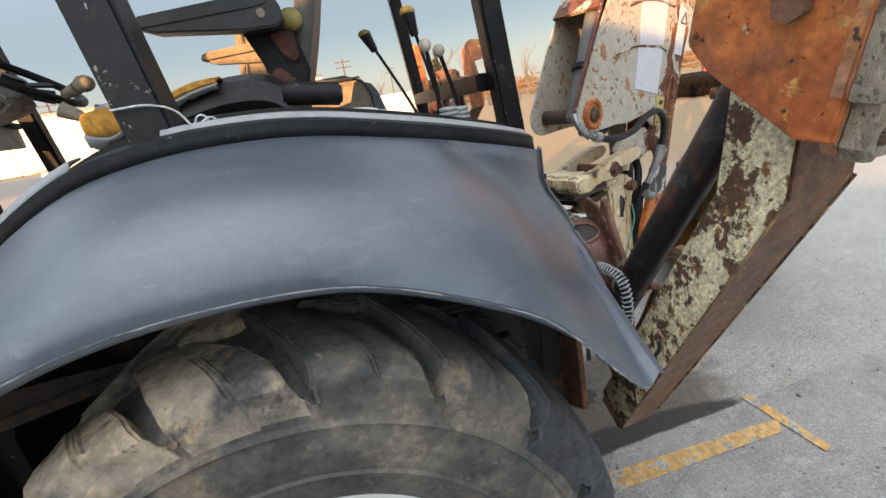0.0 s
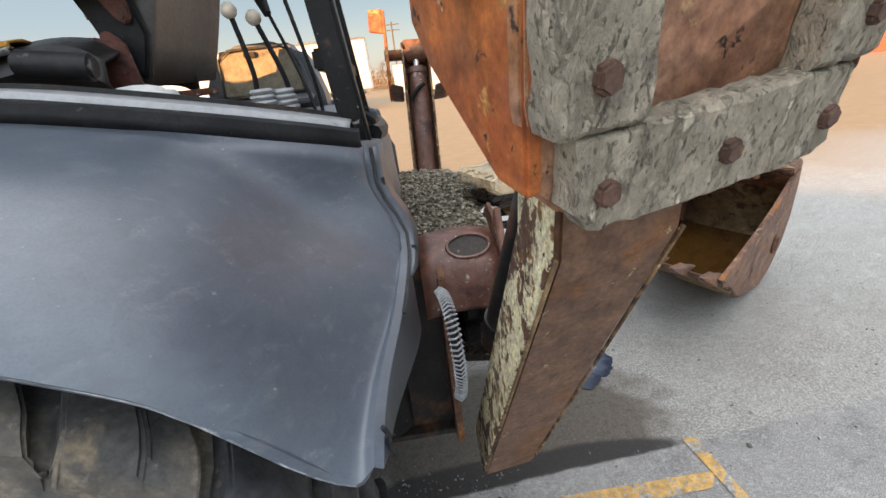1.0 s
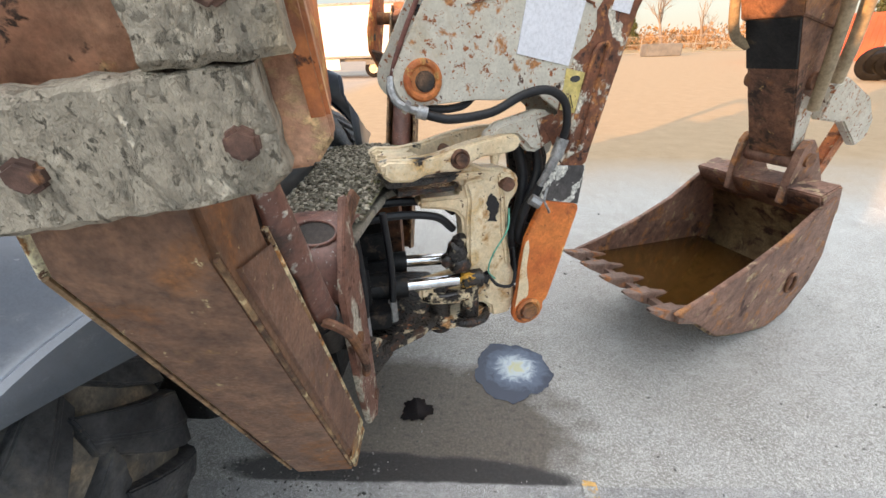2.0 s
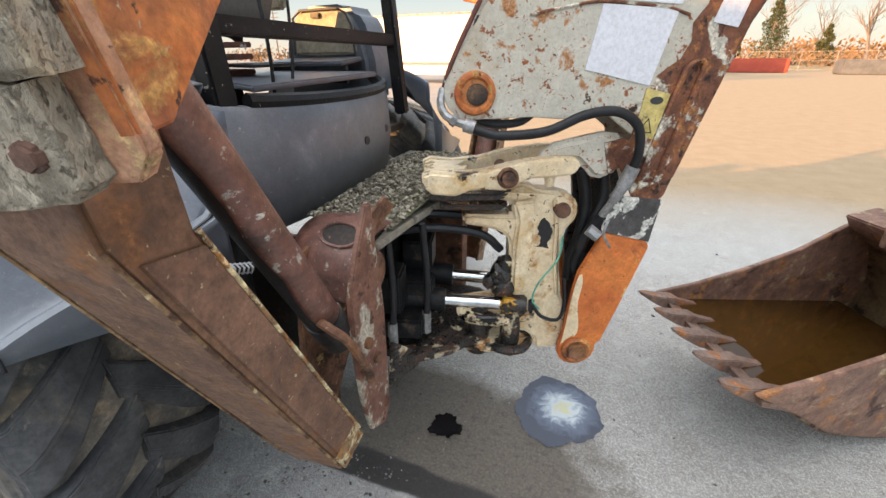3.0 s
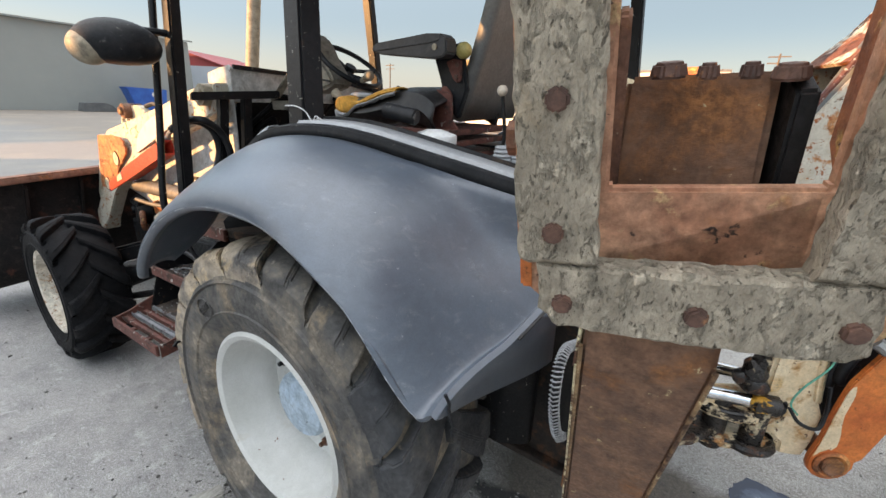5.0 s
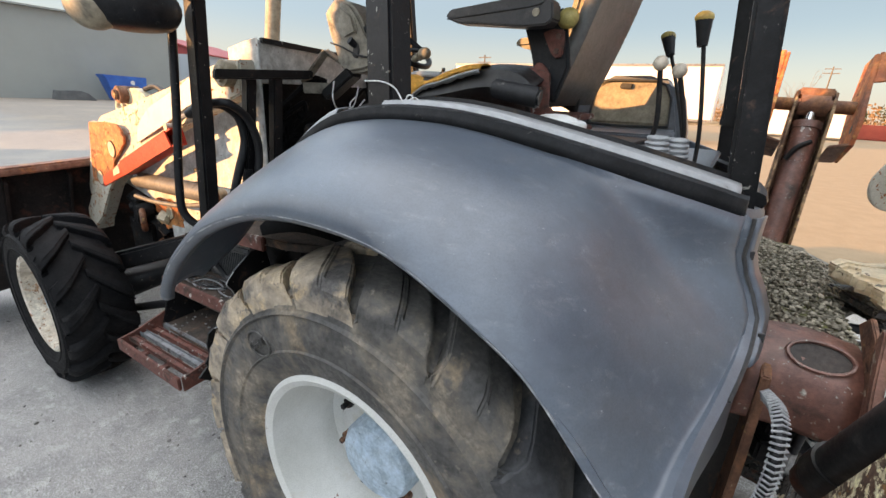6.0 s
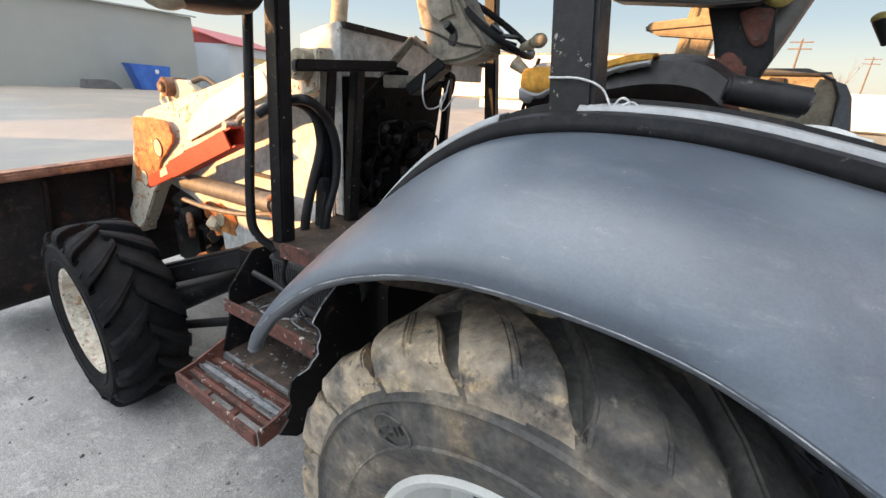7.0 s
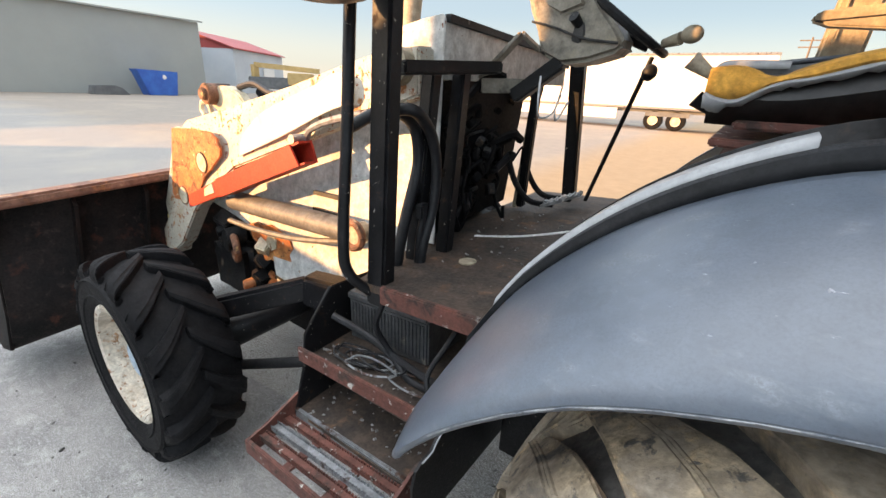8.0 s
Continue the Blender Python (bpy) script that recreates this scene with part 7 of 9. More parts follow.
bar(bm, (-3.0, -0.20, 1.075), (-3.0, 2.4, 1.075), 0.10, 0.05)
soft(bm, 0.012)
part("bucket_rim", bm, M_BUCKET, lb, "rust brown bucket top rim")
for y in (0.12, 0.46):
    bm = B()
    slab(bm, [(-3.02, y, 1.05), (-2.97, y, 1.0), (-2.98, y, 0.72), (-3.05, y, 0.55)], (0, 0.018, 0))
    part("bucket_rib", bm, M_LOADERBUCKET, lb)

DASH = SIT
STEP = lambda p: Vector((1.063 * p.x - 0.024 * p.y - 0.021 * p.z + 0.061, 0.003 * p.x + 1.049 * p.y + 0.008 * p.z + 0.012, 0.075 * p.x + 0.006 * p.y + 1.002 * p.z + 0.058))
SIT = STEP
# ---- cab floor, dash and step ----
bm = B()
slab(bm, [(-1.08, 0.28, 1.075), (-0.50, 0.27, 1.075), (0.60, 0.55, 1.075), (0.60, 1.78, 1.075), (-1.15, 1.78, 1.075), (-1.15, 0.70, 1.075)], (0, 0, 0.032))
soft(bm, 0.004)
deck = part("cab_floor", bm, M_DECK, loader, "grimy brown steel cab floor with flaking paint")
bm = B()
bar(bm, (-0.98, 0.272, 1.085), (-0.60, 0.262, 1.085), 0.018, 0.055)
soft(bm, 0.004)
part("floor_edge", bm, M_STEP, deck)
bm = B()
rod(bm, (-0.885, 0.57, 1.106), (-0.885, 0.57, 1.112), 0.028, seg=20)
part("floor_disc", bm, M_TAN, deck, "pale round cap on the floor")
bm = B()
rnd = random.Random(5)
for i in range(60):
    x, y = rnd.uniform(-1.03, -0.62), rnd.uniform(0.5, 1.3)
    s = rnd.uniform(0.002, 0.008)
    box(bm, (x, y, 1.108 + s * 0.3), (s * 1.6, s, s * 0.6), Euler((rnd.random(), rnd.random(), rnd.random() * 3)).to_matrix())
tagged(part("floor_debris", bm, M_PEBBLE, loader), kind="stuff")
SIT = DASH
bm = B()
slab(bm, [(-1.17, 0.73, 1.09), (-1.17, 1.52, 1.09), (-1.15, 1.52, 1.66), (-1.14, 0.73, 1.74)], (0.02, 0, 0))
part("dash_wall", bm, M_DASHSHADE, loader, "black open dash bulkhead stuffed with hoses")
SIT = None
bm = B()
slab(bm, [(-1.115, 0.69, 1.842), (-1.115, 1.41, 1.818), (-1.115, 1.75, 1.77), (-1.115, 1.75, 1.68), (-1.115, 0.69, 1.665)], (0.012, 0, 0))
soft(bm, 0.003)
part("cowl_panel", bm, M_SIDEWHITE, loader, "weathered grey cowl panel")
bm = B()
bar(bm, (-1.098, 0.70, 1.842), (-1.098, 1.41, 1.820), 0.022, 0.022)
bar(bm, (-1.098, 1.41, 1.820), (-1.098, 1.75, 1.772), 0.022, 0.022)
part("cowl_trim", bm, M_BLACKPLASTIC, loader)
SIT = DASH
for a, b, w in (((-1.03, 0.42, 1.70), (-0.97, 0.90, 1.705), 0.038), ((-0.995, 0.725, 1.10), (-1.01, 0.715, 1.70), 0.05), ((-1.02, 1.45, 1.10), (-1.03, 1.42, 1.66), 0.04), ((-1.04, 0.60, 1.10), (-1.05, 0.60, 1.70), 0.05)):
    bm = B()
    bar(bm, a, b, w, w, up=(1, 0, 0.1))
    soft(bm, 0.006)
    part("dash_frame", bm, M_BLACKPAINT, loader)
bm = B()
span(bm, (-1.06, 1.44, 1.09), (-1.04, 1.48, 1.62))
part("dash_trim", bm, M_TAN, loader)
rnd = random.Random(21)
for i in range(30):
    bm = B()
    y0, z0 = rnd.uniform(0.78, 1.38), rnd.uniform(1.14, 1.60)
    pts = [Vector((-1.13, y0, z0))]
    for k in range(4):
        pts.append(pts[-1] + Vector((rnd.uniform(-0.01, 0.05), rnd.uniform(-0.10, 0.10), rnd.uniform(-0.10, 0.08))))
    tube(bm, pts, rnd.choice((0.005, 0.008, 0.014, 0.018)), n=4, seg=7)
    part("dash_hose", bm, rnd.choice((M_DASHSHADE, M_DASHSHADE, M_HOSE, M_DASHSHADE)), loader)
for i in range(14):
    bm = B()
    s = rnd.uniform(0.015, 0.04)
    box(bm, (rnd.uniform(-1.12, -1.02), rnd.uniform(0.80, 1.36), rnd.uniform(1.16, 1.58)), (s, s * 1.3, s), Euler((rnd.random(), rnd.random(), rnd.random())).to_matrix())
    soft(bm, 0.004)
    part("dash_fitting", bm, rnd.choice((M_DASHSHADE, M_STEELDARK, M_DASHSHADE)), loader)
# side hoses by the front post
SIT = None
for pts, r in (([(-1.22, 0.40, 1.52), (-1.15, 0.43, 1.56), (-1.10, 0.481, 1.567), (-1.10, 0.55, 1.52), (-1.10, 0.572, 1.44), (-1.10, 0.563, 1.375), (-1.10, 0.52, 1.26), (-1.10, 0.488, 1.163), (-1.10, 0.47, 1.08)], 0.019),
               ([(-1.15, 0.42, 1.56), (-1.05, 0.469, 1.578), (-1.05, 0.55, 1.53), (-1.05, 0.59, 1.46), (-1.05, 0.604, 1.378), (-1.05, 0.59, 1.27), (-1.05, 0.547, 1.161), (-1.05, 0.53, 1.08)], 0.018),
               ([(-1.06, 0.56, 1.29), (-1.06, 0.555, 1.26), (-1.06, 0.535, 1.18), (-1.06, 0.525, 1.08)], 0.011)):
    bm = B()
    tube(bm, pts, r, seg=10)
    part("side_hose", bm, M_HOSE, loader, "thick black hydraulic hose")
bm = B()
box(bm, (-1.06, 0.545, 1.265), (0.03, 0.03, 0.05))
soft(bm, 0.005)
part("hose_plug", bm, M_BLACKPLASTIC, loader)
SIT = DASH
CAB = lambda p: p + Vector((0, -0.05 * sstep(0.2, 0.6, p.x), sstep(-1.1, -0.4, p.x) * (0.028 + 0.03 * (p.y - 0.7))))
SIT = CAB
# steering column and wheel
SIT = None
bm = B()
slab(bm, [(x, 0.965, z) for x, z in ((-0.985, 1.99), (-0.955, 1.895), (-0.925, 1.835), (-0.90, 1.76), (-0.83, 1.728), (-0.74, 1.738), (-0.645, 1.765), (-0.63, 1.79), (-0.665, 1.84), (-0.72, 1.90), (-0.76, 1.965), (-0.81, 2.02), (-0.91, 2.05))], (0, 0.15, 0))
soft(bm, 0.03, 15, seg=3)
col = part("steering_column", bm, M_COLUMN, loader, "grey-tan plastic steering column cowl with an ignition recess")
bm = B()
slab(bm, [(x, 0.95, z) for x, z in ((-0.935, 1.985), (-0.90, 1.90), (-0.84, 1.87), (-0.76, 1.895), (-0.79, 1.97), (-0.86, 2.01))], (0, 0.04, 0))
soft(bm, 0.012, 15, seg=3)
part("cowl_cover", bm, M_COLUMN, col)
bm = B()
tube(bm, [(-0.94, 0.962, 1.86), (-0.86, 0.956, 1.84), (-0.76, 0.956, 1.805), (-0.65, 0.962, 1.79)], 0.004, seg=6)
part("cowl_seam", bm, M_DARKMARK, col)
bm = B()
slab(bm, [(x, 0.958, z) for x, z in ((-0.80, 1.80), (-0.79, 1.85), (-0.765, 1.855), (-0.755, 1.82), (-0.77, 1.79))], (0, 0.02, 0))
soft(bm, 0.004)
part("ignition_recess", bm, M_DARKMARK, col, "dark ignition recess")
bm = B()
rod(bm, (-0.78, 0.965, 1.845), (-0.79, 0.935, 1.865), 0.014, 0.017, seg=12)
part("ignition_key", bm, M_BLACKPLASTIC, col)
bm = B()
bar(bm, (-0.99, 0.98, 1.62), (-0.84, 1.02, 1.74), 0.10, 0.05)
soft(bm, 0.008)
part("column_bracket", bm, M_STEELDARK, col)
for a, b, w, h in (((-1.12, 0.93, 1.665), (-0.97, 0.96, 1.825), 0.012, 0.05), ((-0.97, 0.96, 1.825), (-0.93, 1.02, 1.78), 0.012, 0.04), ((-1.10, 0.92, 1.655), (-0.96, 1.06, 1.66), 0.05, 0.045)):
    bm = B()
    bar(bm, a, b, w, h, up=(0, 1, 0))
    soft(bm, 0.004)
    part("dash_bracket", bm, M_COLUMN, col, "bent grey steel dash bracket")
bm = B()
rod(bm, (-0.70, 1.10, 1.835), (-0.60, 1.14, 1.80), 0.016, 0.022, seg=12)
part("column_switch", bm, M_BLACKPLASTIC, col)
SIT = CAB
hubp, axis = Vector((-0.70, 1.165, 1.855)), Vector((0.62, 0.05, 0.78)).normalized()
sx = axis.cross(Vector((0, 1, 0))).normalized()
sy = axis.cross(sx)
bm = B()
tube(bm, [hubp + (sx * math.cos(a) + sy * math.sin(a)) * 0.185 for a in [2 * math.pi * k / 40 for k in range(41)]], 0.0135, raw=True, seg=8)
sw = part("steering_wheel", bm, M_BLACKPLASTIC, loader, "thin black steering wheel with a spinner knob")
for a in (0.4, 2.5, 4.6):
    bm = B()
    bar(bm, hubp - axis * 0.03, hubp + (sx * math.cos(a) + sy * math.sin(a)) * 0.18, 0.022, 0.010, up=axis)
    part("spoke", bm, M_BLACKPLASTIC, sw)
bm = B()
rod(bm, hubp - axis * 0.10, hubp + axis * 0.0, 0.032, seg=16)
part("wheel_hub", bm, M_BLACKPLASTIC, sw)
bm = B()
kn = Vector((-0.50, 1.08, 1.775))
rod(bm, kn - Vector((0.05, -0.02, 0.01)), kn, 0.014, 0.02, seg=12)
ball(bm, kn + Vector((0.03, -0.01, 0.008)), 0.026, (1.2, 1, 1))
part("spinner_knob", bm, M_TAN, sw, "tan spinner knob")
# lever with a black knob, pedals
bm = B()
rod(bm, (-0.86, 1.62, 1.13), (-0.66, 1.52, 1.76), 0.010, seg=10)
lev = part("floor_lever", bm, M_STEELDARK, loader, "long black floor lever")
bm = B()
ball(bm, (-0.655, 1.50, 1.70), 0.03, (1, 0.9, 1.1))
part("lever_knob", bm, M_BLACKPLASTIC, lev)
for k, (x, y) in enumerate(((-0.93, 1.36), (-0.90, 1.52))):
    bm = B()
    tube(bm, [(-1.12, y - 0.12, 1.36), (-1.08, y - 0.1, 1.25), (-1.02, y - 0.06, 1.17), (x, y, 1.15)], 0.014, seg=8)
    ped = part("pedal", bm, M_STEELDARK, loader, "worn steel pedal")
    bm = B()
    box(bm, (x, y, 1.165), (0.10, 0.09, 0.014), Euler((0, -0.35, 0.2)).to_matrix())
    for q in range(4):
        box(bm, (x - 0.036 + q * 0.024, y, 1.174 + (q - 1.5) * 0.0088), (0.008, 0.085, 0.010), Euler((0, -0.35, 0.2)).to_matrix())
    part("tread_plate", bm, M_FITTING, ped)
bm = B()
tube(bm, [(-0.97, 0.74, 1.15), (-0.80, 0.78, 1.17), (-0.60, 0.85, 1.21), (-0.45, 0.9, 1.25)], 0.004, seg=6)
part("cord", bm, M_ROPE, loader, "white cord across the cab")
for pts in ([(-0.86, 0.90, 1.68), (-0.85, 0.88, 1.60), (-0.86, 0.93, 1.55), (-0.84, 1.0, 1.57), (-0.83, 1.03, 1.66)], [(-0.83, 1.02, 1.62), (-0.82, 0.96, 1.58), (-0.82, 0.98, 1.54), (-0.81, 1.05, 1.60)]):
    bm = B()
    tube(bm, pts, 0.0035, seg=6)
    part("hanging_wire", bm, M_ROPE, loader)
SIT = STEP
# step
bm = B()
slab(bm, [(-1.29, y, z) for y, z in [(0.165, 0.585), (0.215, 0.75), (0.23, 0.87), (0.345, 1.005), (0.62, 0.99), (0.62, 0.585)]], (0.012, 0, 0))
soft(bm, 0.003)
step = part("step_box", bm, M_BLACKPAINT, loader, "black and red-brown access step box")
SIT = None
bm = B()
torn = [(0.30, 1.05), (0.22, 0.99), (0.187, 0.951), (0.205, 0.92), (0.212, 0.889), (0.198, 0.86), (0.199, 0.831), (0.175, 0.815), (0.159, 0.799), (0.12, 0.795), (0.098, 0.784), (0.086, 0.74), (0.09, 0.694), (0.07, 0.668), (0.076, 0.652), (0.04, 0.62)]
slab(bm, [(-0.712, y, z) for y, z in torn + [(0.10, 0.57), (0.62, 0.56), (0.62, 1.05)]], (0.008, 0, 0))
part("side_plate", bm, M_BLACKPAINT, step, "black side plate with a torn edge")
bm = B()
tube(bm, [(-0.703, y, z) for y, z in torn[1:10]], 0.0022, n=3, seg=5)
part("torn_edge", bm, M_LIGHTPAD, step, "bare bright torn edge")
SIT = STEP
bm = B()
bar(bm, (-1.29, 0.21, 0.805), (-0.72, 0.18, 0.82), 0.012, 0.055)
soft(bm, 0.003)
part("shelf_lip", bm, M_STEP, step, "red-brown lip with white paint chips")
bm = B()
slab(bm, [(-1.28, 0.21, 0.775), (-0.72, 0.18, 0.78), (-0.72, 0.65, 0.78), (-1.28, 0.65, 0.775)], (0, 0, 0.01))
part("shelf", bm, M_DECK, step)
bm = B()
slab(bm, [(-1.285, 0.17, 0.585), (-0.74, 0.15, 0.585), (-0.74, 0.65, 0.60), (-1.285, 0.65, 0.60)], (0, 0, 0.012))
part("lower_tray", bm, M_DECK, step)
for y, z, mt in ((0.0, 0.60, M_STEP), (0.175, 0.60, M_GREASYSTEEL)):
    bm = B()
    bar(bm, (-1.295, y, z - 0.02), (-0.78, y - 0.01, z - 0.02), 0.012, 0.055)
    soft(bm, 0.003)
    part("step_rail", bm, mt, step)
for x in (-1.293, -0.785):
    bm = B()
    slab(bm, [(x, 0.0, 0.545), (x, 0.0, 0.605), (x, 0.06, 0.615), (x, 0.19, 0.66), (x, 0.19, 0.56)], (0.01, 0, 0))
    part("step_end", bm, M_STEP, step)
for k in range(3):
    y = 0.045 + k * 0.045
    bm = B()
    bar(bm, (-1.29, y, 0.588), (-0.79, y - 0.005, 0.588), 0.026, 0.012)
    for q in range(44):
        x = -1.285 + q * 0.0113
        for s in (-0.012, 0.012):
            box(bm, (x, y + s - 0.005 * (x + 1.29) / 0.5, 0.599), (0.006, 0.004, 0.010))
    part("step_tread", bm, M_GREASYSTEEL if k == 1 else M_STEP, step, "serrated step tread")
for x in (-1.12, -0.95):
    bm = B()
    bar(bm, (x, 0.0, 0.578), (x, 0.175, 0.578), 0.03, 0.01)
    part("step_cross", bm, M_STEP, step)
battery = thing("battery", "dusty black truck battery on the step shelf", "battery")
bm = B()
span(bm, (-1.25, 0.40, 0.787), (-0.91, 0.60, 0.95))
soft(bm, 0.006)
part("case", bm, M_BATTERY, battery)
bm = B()
span(bm, (-1.255, 0.393, 0.945), (-0.905, 0.607, 0.975))
soft(bm, 0.008)
part("lid", bm, M_BATTERY, battery)
for k in range(22):
    bm = B()
    x = -1.235 + k * 0.0145
    span(bm, (x, 0.396, 0.81), (x + 0.006, 0.401, 0.935))
    part("case_rib", bm, M_BATTERY, battery)
for pts, r in (([(-1.0, 0.30, 1.04), (-1.03, 0.30, 0.95), (-1.0, 0.33, 0.85), (-0.92, 0.31, 0.80), (-0.84, 0.30, 0.80)], 0.010), ([(-1.22, 0.30, 0.93), (-1.1, 0.33, 0.88), (-0.95, 0.33, 0.83), (-0.80, 0.32, 0.81)], 0.012), ([(-0.78, 0.40, 1.02), (-0.80, 0.34, 0.95), (-0.83, 0.29, 0.86), (-0.80, 0.26, 0.80)], 0.008)):
    bm = B()
    tube(bm, pts, r, seg=8)
    part("battery_cable", bm, M_HOSE, loader)
rnd = random.Random(8)
for k in range(7):
    bm = B()
    cx, cy = rnd.uniform(-1.15, -0.85), rnd.uniform(0.25, 0.33)
    tube(bm, [(cx + 0.09 * math.cos(a) * rnd.uniform(0.8, 1.2), cy + 0.035 * math.sin(a), 0.792 + 0.006 * k) for a in [k + q * 0.7 for q in range(10)]], 0.0035, n=3, seg=5)
    part("coiled_wire", bm, M_HOSE if k % 3 else M_GREASYSTEEL, loader)
bm = B()
for i in range(130):
    up = rnd.random() < 0.5
    x, y, z = rnd.uniform(-1.26, -0.78), rnd.uniform(0.22, 0.38) if up else rnd.uniform(0.18, 0.4), 0.786 if up else 0.60
    s = rnd.uniform(0.003, 0.008)
    box(bm, (x, y, z + s * 0.25), (s * 1.7, s, s * 0.6), Euler((rnd.random(), rnd.random(), rnd.random() * 3)).to_matrix())
tagged(part("step_debris", bm, M_PEBBLE, loader), kind="stuff")
# grab rail and mirror
bm = B()
tube(bm, [(-1.115, 0.37, 2.35), (-1.10, 0.29, 1.6), (-1.09, 0.245, 1.25), (-1.075, 0.245, 1.14), (-1.03, 0.30, 1.06)], 0.016, seg=10)
part("grab_rail", bm, M_BLACKPAINT, loader, "bent black tubular grab rail")
SIT = None
bm = B()
ball(bm, (-1.085, 0.19, 1.885), 1.0, (0.125, 0.165, 0.10), seg=28)
for v in bm.verts:
    if v.co.z < 1.82:
        v.co.z = lerp(1.82, v.co.z, 0.5)
mir = part("mirror", bm, M_BLACKPLASTIC, loader, "black ovoid mirror housing on a bent arm")
bm = B()
ball(bm, (-1.09, 0.085, 1.865), 1.0, (0.085, 0.075, 0.072), seg=20)
part("lamp_lens", bm, M_TAN, mir, "tan end cap")
bm = B()
tube(bm, [(-1.10, 0.27, 1.87), (-1.10, 0.285, 1.945), (-1.095, 0.33, 1.955), (-1.085, 0.42, 1.955)], 0.016, n=3, seg=8)
part("mirror_arm", bm, M_BLACKPAINT, mir)
SIT = DASH
# exhaust
bm = B()
rod(bm, (-1.58, 1.10, 1.40), (-1.62, 1.16, 2.6), 0.045, seg=18)
part("exhaust_pipe", bm, M_TAN, loader, "tan exhaust stack")

SIT = CAB
# ---- seat ----
bm = B()
cush = [Vector((-0.36, 0, 0.012)), Vector((-0.20, 0, 0.012)), Vector((-0.02, 0, 0.045)), Vector((0.10, 0, 0.04)), Vector((0.17, 0, 0.0))]
rows = []
for i, p in enumerate(smooth_path(cush, 4)):
    rows.append([(p.x, y, 1.655 + p.z + dz) for y, dz in ((0.80, -0.11), (0.76, -0.05), (0.78, 0.0), (0.86, 0.02), (1.05, 0.025), (1.24, 0.02), (1.32, -0.02), (1.30, -0.11))])
grid_mesh(bm, rows)
bmesh.ops.recalc_face_normals(bm, faces=bm.faces)
seat = solid(part("operator_seat", bm, M_SEATVINYL, loader, "torn black vinyl operator seat showing yellow foam"), 0.012)
# the cover is torn back: foam between the rolled vinyl above and the frayed edge below
tear = smooth_path([Vector((-0.370, 1.678, 1.624)), Vector((-0.338, 1.683, 1.612)), Vector((-0.30, 1.681, 1.612)), Vector((-0.238, 1.664, 1.648)), Vector((-0.169, 1.691, 1.664)), Vector((-0.079, 1.717, 1.692)), Vector((-0.01, 1.722, 1.706))], 5)
rnd = random.Random(4)
rows = []
for q in tear:
    lo = q.z + rnd.uniform(-0.002, 0.002)
    rows.append([(q.x, 0.756, lo), (q.x, 0.750, lerp(lo, q.y, 0.35)), (q.x, 0.754, lerp(lo, q.y, 0.75)), (q.x, 0.768, q.y - 0.002), (q.x, 0.80, q.y + 0.002), (q.x, 0.83, q.y - 0.004)])
bm = B()
grid_mesh(bm, rows)
solid(part("torn_foam", bm, M_SEATFOAM, seat, "yellow foam bared by the tear"), 0.006)
bm = B()
grid_mesh(bm, [[(q.x, 0.752, q.z + 0.003), (q.x + rnd.uniform(-0.003, 0.003), 0.744, q.z - 0.003), (q.x, 0.750, q.z - 0.010 - rnd.uniform(0, 0.007) - (0.016 if q.x < -0.33 else 0))] for q in tear])
solid(part("frayed_edge", bm, M_LIGHTPAD, seat, "pale frayed backing of the torn vinyl"), 0.003)
bm = B()
tube(bm, [(-0.362, 0.84, 1.672), (-0.345, 0.835, 1.688), (-0.29, 0.83, 1.690), (-0.22, 0.83, 1.688)], 0.012, seg=10)
part("rolled_vinyl", bm, M_LIGHTPAD, seat, "grey vinyl rolled back from the tear")
bm = B()
grid_mesh(bm, [[(lerp(-0.37, -0.10, t), 0.90, 1.684 + 0.03 * t), (lerp(-0.37, -0.10, t), 1.2, 1.69 + 0.02 * t)] for t in (0, 0.3, 0.6, 1)])
solid(part("faded_cover", bm, M_GREYPLASTIC, seat), 0.01)
bm = B()
rows = []
for k in range(7):
    t = k / 6
    x, z = lerp(0.16, 0.36, t) + 0.02 * math.sin(t * 3), lerp(1.60, 2.26, t)
    rows.append([(x, 0.94, z), (x - 0.02, 1.0, z), (x - 0.03, 1.2, z), (x - 0.02, 1.4, z), (x, 1.46, z)])
grid_mesh(bm, rows)
bmesh.ops.recalc_face_normals(bm, faces=bm.faces)
solid(part("backrest", bm, M_SEATGREY, seat, "grey plastic seat back shell"), 0.05)
for y, lab2_ in ((0.80, "black worn armrest"), (1.40, "tan armrest")):
    bm = B()
    prof_ = [(-0.19, 1.872), (-0.185, 1.888), (-0.165, 1.898), (0.10, 1.922), (0.17, 1.918), (0.195, 1.90), (0.20, 1.85), (0.18, 1.835), (0.10, 1.833), (-0.14, 1.853)]
    slab(bm, [(x, y, z - (0.03 if y > 1 else 0)) for x, z in prof_], (0, 0.075, 0))
    soft(bm, 0.005)
    rest = part("armrest", bm, M_ARMREST if y < 1 else M_TAN, seat, lab2_)
    bm = B()
    tube(bm, [(-0.18, y - 0.001, 1.868 - (0.03 if y > 1 else 0)), (0.0, y - 0.001, 1.880 - (0.03 if y > 1 else 0)), (0.15, y - 0.001, 1.893 - (0.03 if y > 1 else 0)), (0.17, y - 0.001, 1.915 - (0.03 if y > 1 else 0))], 0.0025, seg=5)
    part("armrest_seam", bm, M_DARKMARK, rest)
    if y < 1:
        bm = B()
        rod(bm, (0.145, y - 0.004, 1.872), (0.145, y + 0.002, 1.872), 0.012, seg=16)
        part("armrest_cap", bm, M_TAN, rest)
bm = B()
